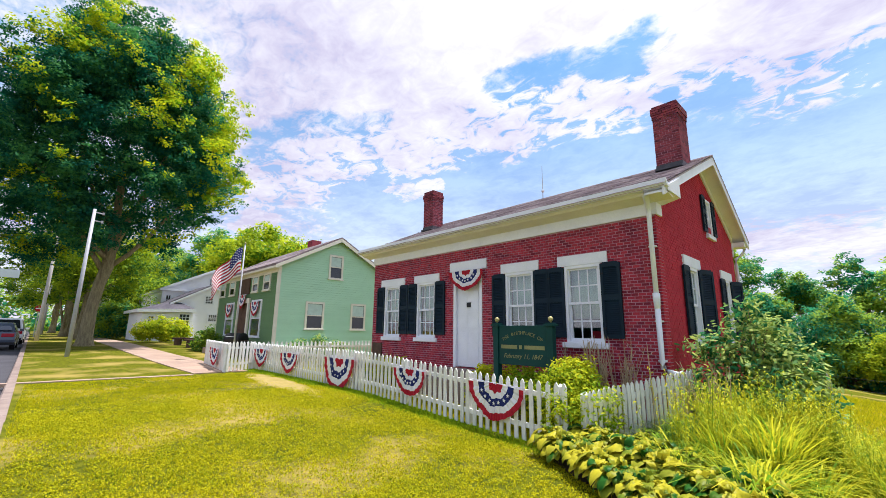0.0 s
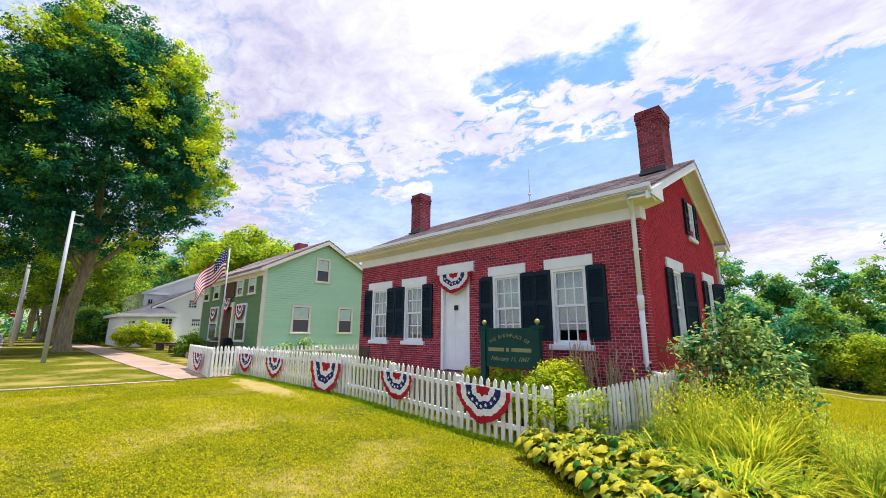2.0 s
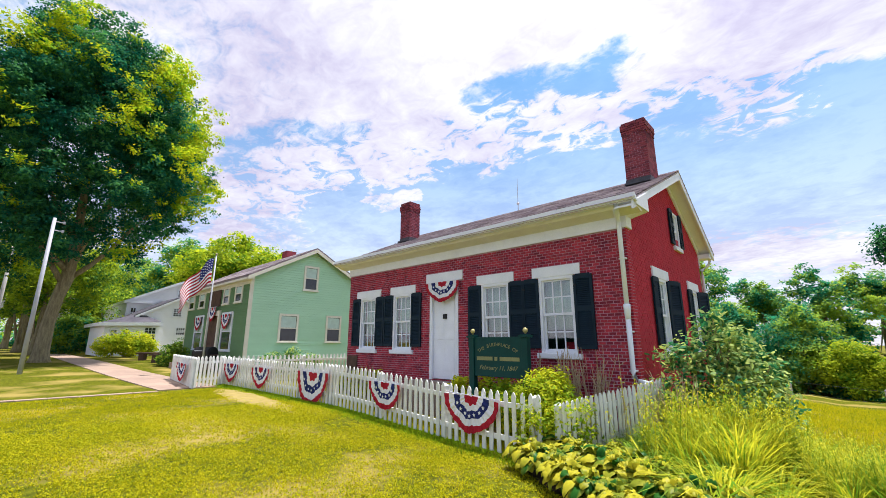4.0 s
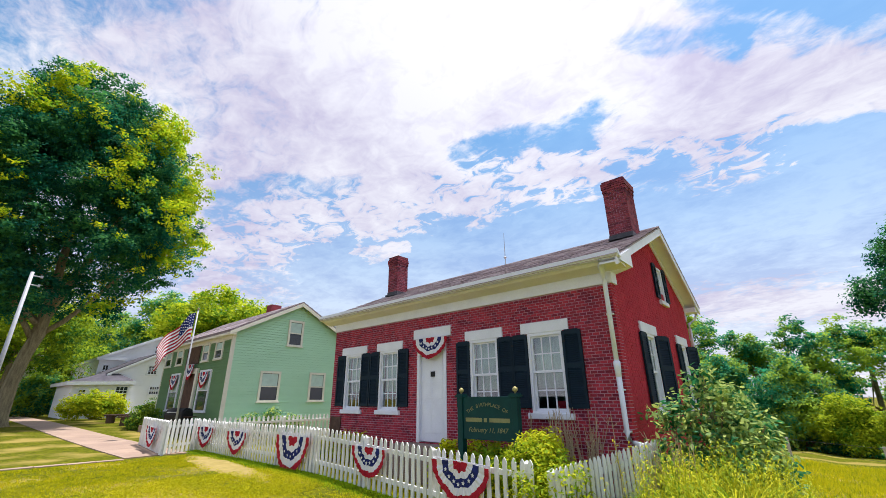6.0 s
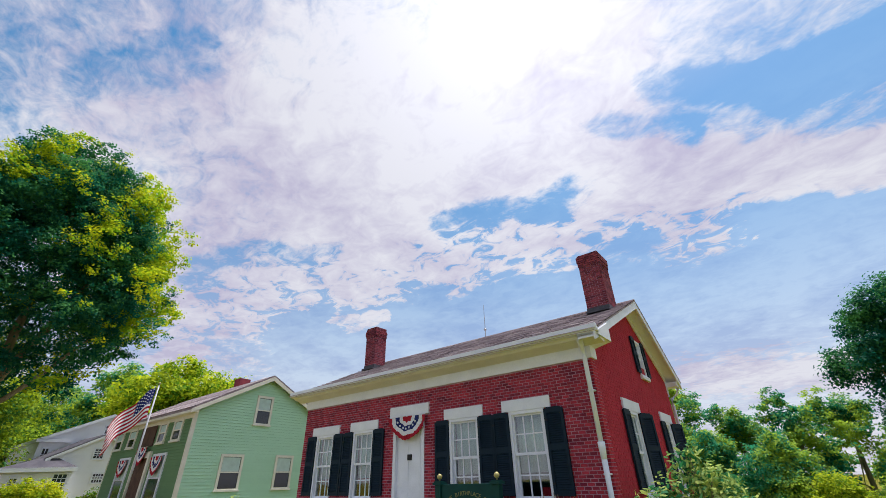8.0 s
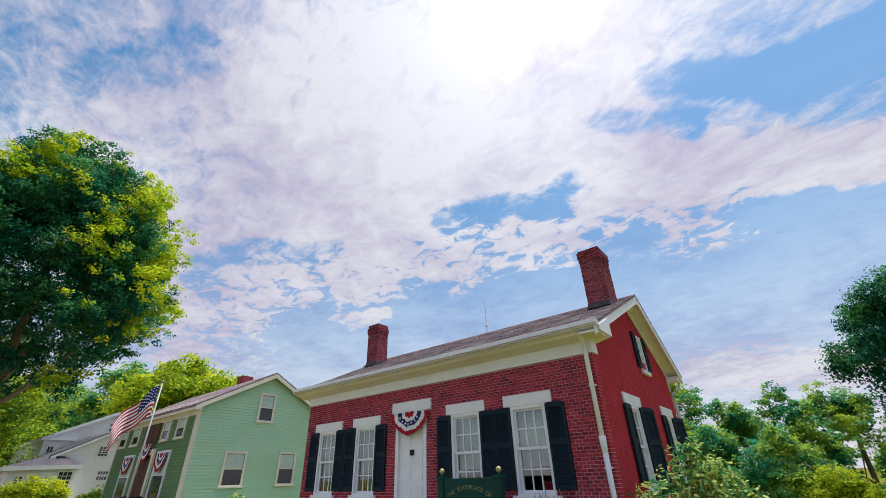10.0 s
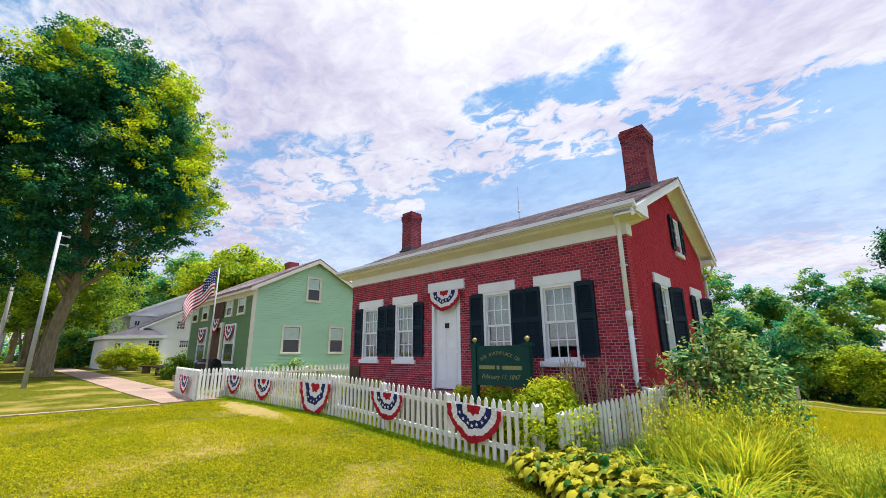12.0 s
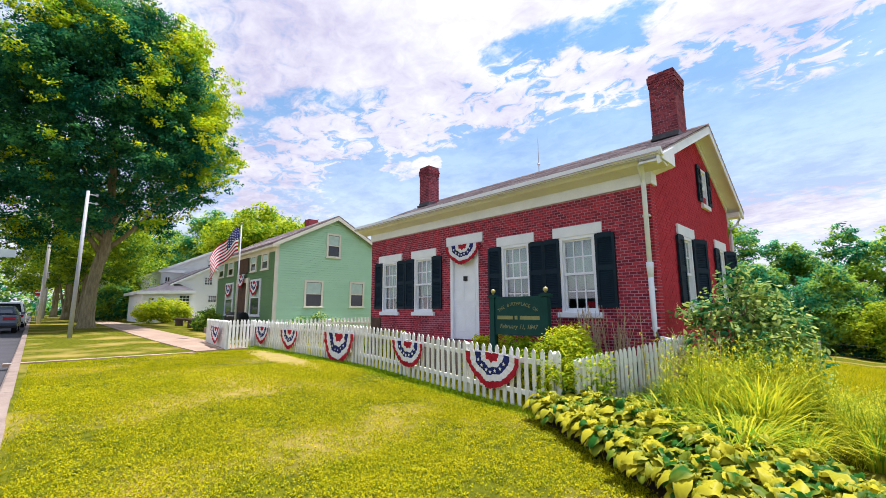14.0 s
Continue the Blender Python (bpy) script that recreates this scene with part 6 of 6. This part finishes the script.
bush("round_bush", "round yellow-green bush on the lawn", -36.6, -0.35, [(0, -1.15, 0.85, 0.75), (0.1, -0.3, 1.15, 0.85), (0, 0.75, 1.05, 0.85), (0, 1.4, 0.8, 0.6), (0.3, 0.3, 0.6, 0.6)], 560, 16, 0.13, 0.085, GARDEN, 203, 12)
bush("hedge_bush", "big deep green bush beside the pavement", -50.5, -2.6, [(0, -0.6, 1.2, 1.3), (0.2, 0.8, 1.5, 1.4), (0, 2.2, 1.2, 1.2), (0, 0.4, 2.8, 1.1), (0.5, 1.4, 2.5, 1.0)], 620, 22, 0.22, 0.13, DEEP, 210, 8)
bush("dark_bush", "clipped dark bush beside the bench", -31.5, 1.9, [(0, 0, 0.7, 0.75)], 160, 14, 0.08, 0.07, LILY, 204, 5)
bush("dark_bush", "dark bush in front of the green house", -24.3, -0.3, [(0, 0, 0.5, 0.7), (0.9, 0, 0.45, 0.6)], 220, 14, 0.08, 0.07, LILY, 205, 5)
bush("low_bush", "low green bush under the green gable wall", -16.4, 2.4, [(0, -0.8, 0.45, 0.5), (0, 0.2, 0.6, 0.5), (0, 1.2, 0.4, 0.45)], 240, 12, 0.08, 0.06, SHRUB, 206, 5)
bush("garden_bush", "yellow-green garden plants under the brick front wall", -6.9, -0.55, [(0.7, 0, 0.42, 0.34), (-0.3, 0, 0.30, 0.3), (0.2, 0.1, 0.36, 0.3)], 130, 12, 0.07, 0.05, GARDEN, 207, 5)
bush("garden_bush", "broad yellow-green garden plants below the sign", -2.2, -0.9, [(-0.6, 0, 0.55, 0.4), (0, 0.1, 0.6, 0.42), (0.5, -0.1, 0.5, 0.4)], 380, 10, 0.06, 0.055, GARDEN, 208, 6)
bush("garden_bush", "tall feathery yellow-green plant at the fence corner", -0.95, -1.25, [(0, 0, 0.75, 0.42), (0.35, -0.1, 0.5, 0.4), (-0.35, 0, 0.6, 0.36), (0.05, 0.1, 1.0, 0.25), (0.1, -0.35, 0.5, 0.28)], 900, 12, 0.06, 0.030, GARDEN, 209, 18)


def stalks(x, y, n, h, seed):
    rnd = random.Random(seed)
    s = Shape()
    for _ in range(n):
        bx, by = rnd.gauss(0, 0.22), rnd.gauss(0, 0.10)
        top = Vector((bx + rnd.gauss(0, 0.15), by + rnd.gauss(0, 0.1), h * rnd.uniform(0.6, 1.05)))
        s.tube([(bx, by, -0.02), (Vector((bx, by, 0)) + top) / 2 + Vector((0.02, 0, 0)), top], [0.008, 0.006, 0.004], 4)
        for k in range(3):
            q = Vector((bx, by, 0)).lerp(top, rnd.uniform(0.5, 0.95))
            s.tube([q, q + Vector((rnd.uniform(-.1, .1), rnd.uniform(-.05, .05), rnd.uniform(0.05, 0.16)))], [0.004, 0.002], 3)
    t = part("dry_plant", s, STALK)
    t.matrix_basis = pose(x, y, ground_z(x, y))
    tagged(t, "bare dry brown stalks against the brick wall", "stalks")


stalks(-0.75, -0.62, 80, 1.42, 31)
stalks(-1.25, -0.55, 26, 1.36, 32)
stalks(0.50, -0.30, 30, 1.05, 33)
stalks(-5.9, -0.60, 9, 0.85, 34)
stalks(-6.6, -0.60, 7, 0.80, 35)


# ---- planting bed ----
def build_bed():
    s = Shape()
    n = 40
    v = []
    for i in range(n + 1):
        x = -1.15 + 6.0 * i / n
        edge = -2.02 - 0.66 * (x + 1.0) + 0.03 * math.sin(x * 5)
        for k in range(12):
            y = edge + (1.6 + 0.25 * (x + 1)) * k / 11
            v.append((x, y, ground_z(x, y) + 0.022 + 0.012 * noise.noise((x * 6, y * 6, 2))))
    f = [(i * 12 + k, (i + 1) * 12 + k, (i + 1) * 12 + k + 1, i * 12 + k + 1) for i in range(n) for k in range(11)]
    s.add(v, f)
    ob = part("soil_bed", s, SOIL, None, "", True)
    tagged(ob, "dark bare soil of the planting bed", "planting bed", kind="structure")


build_bed()


def hosta_leaf_mesh(length, width, droop, fold):
    """A broad pointed leaf on its stalk, with a folded midrib and ribs."""
    s = Shape()
    n = 9
    v = []
    for i in range(n + 1):
        u = i / n
        w = width * 1.12 * math.sqrt(max(0.0, 1 - ((u - 0.42) / 0.60) ** 2)) * (1 if u < 0.42 else 1 - 0.25 * (u - 0.42))
        if i == n:
            w = 0.004
        xx = 0.10 + length * u
        zz = 0.26 + 0.10 * u - droop * u * u
        for q in (-1, -0.5, 0, 0.5, 1):
            v.append((xx - 0.02 * abs(q), w * q, zz + fold * abs(q) * w * 0.8 - 0.04 * (q * q) * u + 0.014 * math.sin(u * 11 + q * 5)))
    f = [(i * 5 + k, (i + 1) * 5 + k, (i + 1) * 5 + k + 1, i * 5 + k + 1) for i in range(n) for k in range(4)]
    s.add(v, f)
    s.add([(0, -0.005, 0), (0, 0.005, 0), (0.11, 0.005, 0.26), (0.11, -0.005, 0.26)], [(0, 1, 2, 3)])
    return s.mesh("leaf", HOSTA, True)


def build_hostas():
    kinds = [hosta_leaf_mesh(0.19, 0.088, 0.17, 0.4), hosta_leaf_mesh(0.22, 0.10, 0.24, 0.25), hosta_leaf_mesh(0.16, 0.078, 0.14, 0.5), hosta_leaf_mesh(0.15, 0.06, 0.06, 0.8)]
    rnd = random.Random(4)
    places = []
    for i in range(17):
        f = i / 16
        x, y = -0.86 + 3.1 * f, -2.10 - 2.05 * f
        places.append((x + 0.07, y + 0.06, 0.95))
        places.append((x + 0.34, y + 0.44, 1.1))
        if i > 1:
            places.append((x + 0.52, y + 0.74, 1.0))
    for x, y, sc in places:
        x, y = x + rnd.uniform(-.06, .06), y + rnd.uniform(-.06, .06)
        t = thing("hosta", "broad-leaved hosta with yellow-edged green leaves", "plant", pose(x, y, ground_z(x, y) + 0.01, 0, 0, rnd.uniform(0, 360)), "hostas in the bed")
        for k in range(60):
            a = k * 137.5 + rnd.uniform(-18, 18)
            r = k / 60
            me = kinds[3] if r < 0.2 else kinds[rnd.randrange(3)]
            tilt = 66 - 80 * r + rnd.uniform(-20, 20)
            g = sc * rnd.uniform(0.42, 0.72)
            m = pose(0, 0, 0.02 + 0.05 * rnd.random() + 0.10 * (1 - r), 0, 0, a) @ pose(0.05 + 0.05 * r, 0, 0, rnd.uniform(-25, 25), -tilt * 0.6, rnd.uniform(-12, 12)) @ Matrix.Diagonal((g, g, g * rnd.uniform(0.8, 1.15), 1))
            piece("leaf", me, t, m)


build_hostas()


def grass_clump(n, h, seed, droop=0.5, wide=0.0072):
    """Arching blades, each a bent narrow strip."""
    rnd = random.Random(seed)
    s = Shape()
    for _ in range(n):
        a = rnd.uniform(0, 2 * math.pi)
        d = Vector((math.cos(a), math.sin(a), 0))
        side = Vector((-d.y, d.x, 0))
        L = h * rnd.uniform(0.55, 1.15)
        out = L * rnd.uniform(0.15, droop + 0.35)
        w = wide * rnd.uniform(0.7, 1.5)
        b = d * rnd.uniform(0, 0.10) + side * rnd.uniform(-0.05, 0.05)
        pts = []
        for i in range(5):
            u = i / 4
            p = b + d * out * u ** 1.6 + Vector((0, 0, L * (u - 0.42 * droop * 1.6 * u ** 3)))
            ww = w * (1 - 0.85 * u ** 2)
            pts += [p - side * ww, p + side * ww]
        s.add(pts, [(2 * i, 2 * i + 1, 2 * i + 3, 2 * i + 2) for i in range(4)])
    return s


def weed_clump(stems, h, seed):
    """Upright stems set with many narrow leaves."""
    rnd = random.Random(seed)
    s = Shape()
    for _ in range(stems):
        b = Vector((rnd.gauss(0, 0.11), rnd.gauss(0, 0.11), 0))
        top = b + Vector((rnd.gauss(0, 0.13), rnd.gauss(0, 0.13), h * rnd.uniform(0.6, 1.1)))
        s.tube([b, b.lerp(top, 0.5) + Vector((rnd.gauss(0, 0.02), rnd.gauss(0, 0.02), 0)), top], [0.004, 0.003, 0.0015], 3, False)
        for k in range(26):
            u = 0.12 + 0.88 * k / 25
            p = b.lerp(top, u)
            a = k * 2.4 + rnd.uniform(-0.5, 0.5)
            d = Vector((math.cos(a), math.sin(a), rnd.uniform(-0.1, 0.7))).normalized()
            q = d.cross(Vector((0, 0, 1))).normalized() * rnd.uniform(0.005, 0.009)
            L = rnd.uniform(0.05, 0.12) * (1.25 - 0.6 * u)
            m = p + d * L * 0.5 + Vector((0, 0, 0.01))
            e = p + d * L - Vector((0, 0, L * rnd.uniform(0, 0.5)))
            s.add([p, m - q, e, m + q], [(0, 1, 2, 3)])
    return s.mesh("weed_clump", BLADE)


def build_grasses():
    rnd = random.Random(21)
    meshes = [grass_clump(110, 0.66, 60 + k, 0.65 + 0.1 * (k % 3)).mesh("grass_clump", BLADE) for k in range(5)]
    feathery = [grass_clump(120, 0.86, 80 + k, 0.42).mesh("grass_clump", BLADE) for k in range(4)]
    lily = [grass_clump(80, 0.70, 90 + k, 0.75, 0.009).mesh("lily_clump", LILY) for k in range(3)]
    weeds = [weed_clump(22, 0.85, 120 + k) for k in range(4)]
    # the growth is lower towards the open meadow
    low_cap = lambda x, y: 1.12 - (0.26 + 0.36 * smooth_step(-2.0, 0.6, y)) * smooth_step(1.35, 2.1, x)
    spots = []
    for i in range(320):
        x = rnd.uniform(0.55, 4.8)
        edge = -2.02 - 0.66 * (x + 1.0) + 0.95
        y = rnd.uniform(max(edge, -3.4), -0.1 + 0.3 * x)
        spots.append((x, y))
    # a thick row of lilies hides the foot of the fence return
    for k in range(34):
        f = rnd.random()
        x, y = -0.30 + 0.50 * f + rnd.uniform(0.08, 0.75), -1.75 + 2.2 * f + rnd.uniform(-0.25, 0.2)
        ob = new("lily_clump", rnd.choice(lily))
        g = rnd.uniform(0.7, 0.95)
        ob.matrix_basis = pose(x, y, ground_z(x, y) - 0.02, 0, 0, rnd.uniform(0, 360)) @ Matrix.Diagonal((g, g, g, 1))
        tagged(ob, "clump of arching green lily leaves in the bed", "plant", "lily clumps")
    for x, y in spots:
        if x > 1.45 and y < -1.8:
            continue
        near = y < -1.6
        if x < 1.25 and rnd.random() < 0.8:
            ob = new("lily_clump", rnd.choice(lily))
            g = rnd.uniform(0.75, 1.05)
            ob.matrix_basis = pose(x, y, ground_z(x, y) - 0.02, 0, 0, rnd.uniform(0, 360)) @ Matrix.Diagonal((g, g, g, 1))
            tagged(ob, "clump of arching green lily leaves in the bed", "plant", "lily clumps")
            continue
        if not near and rnd.random() < 0.5:
            ob = new("weed_clump", rnd.choice(weeds))
            g = rnd.uniform(0.8, 1.15) * low_cap(x, y)
            ob.matrix_basis = pose(x, y, ground_z(x, y) - 0.02, 0, 0, rnd.uniform(0, 360)) @ Matrix.Diagonal((g, g, g, 1))
            tagged(ob, "clump of upright leafy yellow-green weeds in the bed", "plant", "weed clumps")
            continue
        me = rnd.choice(meshes if near or rnd.random() < 0.35 else feathery)
        ob = new("grass_clump", me)
        g = rnd.uniform(0.85, 1.15) * low_cap(x, y)
        ob.matrix_basis = pose(x, y, ground_z(x, y) - 0.02, 0, 0, rnd.uniform(0, 360)) @ Matrix.Diagonal((g, g, g, 1))
        tagged(ob, "clump of tall arching yellow-green grass in the bed", "grass clump", "tall grass clumps")


build_grasses()


def build_wire_fence():
    t = thing("wire_fence", "thin wire fence on short dark posts across the meadow", "fence")
    pts = []
    for x in np.arange(1.0, 16, 2.2):
        y = 11.5 - 0.10 * x
        z = ground_z(x, y)
        s = Shape()
        s.box(x - 0.04, y - 0.04, z - 0.1, x + 0.04, y + 0.04, z + 0.85)
        part("post", s, WOODPOLE, t)
        pts.append((x, y, z))
    for up in (0.45, 0.8):
        s = Shape()
        s.tube([(x, y - 0.05, z + up) for x, y, z in pts], 0.006, 4)
        part("wire", s, LEAD, t)


build_wire_fence()


def dry_strip(x, y):
    """How far inside the worn strip beside the fence a place lies; below 1 is inside."""
    return ((x + 8.7) / 2.5) ** 2 + ((y + 2.45 + 0.07 * (x + 8.7)) / 0.40) ** 2 + 0.6 * noise.noise((x * 2.2, y * 3.5, 7.0))


def build_dry_strip():
    s = Shape()
    xs, ys = np.linspace(-11.8, -5.6, 63), np.linspace(-3.15, -1.8, 28)
    v = [(x, y, ground_z(x, y) + 0.030 - 0.03 * min(1.5, max(0.0, dry_strip(x, y)))) for y in ys for x in xs]
    n = len(xs)
    f = [(j * n + i, j * n + i + 1, (j + 1) * n + i + 1, (j + 1) * n + i) for j in range(len(ys) - 1) for i in range(n - 1) if dry_strip(xs[i], ys[j]) < 1.25]
    s.add(v, f)
    tagged(part("bare_patch", s, STRAW, None, "", True), "worn straw-coloured bare patch in the lawn", "bare patch", kind="structure")


build_dry_strip()


def build_turf():
    """Short lawn blades near the camera, and longer rough grass along the fence foot."""
    rng = np.random.default_rng(8)

    def blades(name, n, xs, ys, h, keep, mat, label):
        x, y = rng.uniform(*xs, n), rng.uniform(*ys, n)
        ok = keep(x, y)
        x, y = x[ok], y[ok]
        n = len(x)
        z = np.array([ground_z(a, b) for a, b in zip(x, y)])
        a = rng.uniform(0, 2 * np.pi, n)
        hh = h * rng.uniform(0.5, 1.4, n)
        w = 0.004 + 0.007 * rng.uniform(0, 1, n) ** 2
        lean = rng.normal(0, 0.6, (n, 2)) * hh[:, None]
        p0 = np.stack([x - np.cos(a) * w, y - np.sin(a) * w, z - 0.01], 1)
        p1 = np.stack([x + np.cos(a) * w, y + np.sin(a) * w, z - 0.01], 1)
        p2 = np.stack([x + lean[:, 0], y + lean[:, 1], z + hh], 1)
        v = np.stack([p0, p1, p2], 1).reshape(-1, 3)
        me = bpy.data.meshes.new(name)
        me.vertices.add(3 * n)
        me.vertices.foreach_set("co", v.ravel())
        me.loops.add(3 * n)
        me.loops.foreach_set("vertex_index", np.arange(3 * n, dtype=np.int32))
        me.polygons.add(n)
        me.polygons.foreach_set("loop_start", np.arange(0, 3 * n, 3, dtype=np.int32))
        me.materials.append(mat)
        me.update(calc_edges=True)
        tagged(new(name, me), label, "grass", kind="stuff")

    edge = lambda x: -2.02 - 0.66 * (x + 1.0)
    thin = np.vectorize(lambda a, b, c: noise.fractal((a * 0.8, b * 0.8, 5.0), 1.0, 2.0, 4) + 1.1 * noise.noise((a * 9, b * 9, 1.0)) > c and dry_strip(a, b) > 1.0 + c)
    blades("lawn_grass", 330000, (-11.5, 7.0), (-7.15, -1.8), 0.026, lambda x, y: (y < np.where(x > -1.1, edge(x), -1.8)) & thin(x, y, rng.uniform(-0.9, 0.25, len(x))), TURF, "short mown yellow-green lawn grass")
    # small round clover leaves between the blades
    n = 240000
    x, y = 4.6 - 12.0 * rng.uniform(0, 1, n), rng.uniform(-7.05, -2.0, n)
    ok = (y < np.where(x > -1.1, edge(x), -1.9)) & thin(x, y, rng.uniform(-0.9, 0.35, n))
    x, y = x[ok], y[ok]
    z = np.array([ground_z(a, b) for a, b in zip(x, y)]) + 0.012 + 0.022 * rng.uniform(0, 1, len(x))
    me = leaf_mesh("clover", np.stack([x, y, z], 1), np.tile((0, 0, 1.0), (len(x), 1)), 0.0095, rng, CLOVER, 0.8, 0.45)
    tagged(new("clover", me), "small clover leaves scattered through the lawn", "clover", kind="stuff")
    blades("fence_grass", 34000, (-12.4, -0.9), (-2.25, -1.62), 0.048, lambda x, y: y + 1.8 > -0.42 * rng.uniform(0, 1, len(x)), FENCE_TURF, "longer green grass along the fence foot")
    blades("yard_grass", 60000, (-12, -0.9), (-1.6, -0.05), 0.06, lambda x, y: y < 0, TURF, "grass inside the picket fence")
    blades("meadow_grass", 70000, (0.5, 9), (-0.5, 16), 0.10, lambda x, y: x > 0.3, TURF, "rough meadow grass on the slope")


build_turf()
build_bricks()
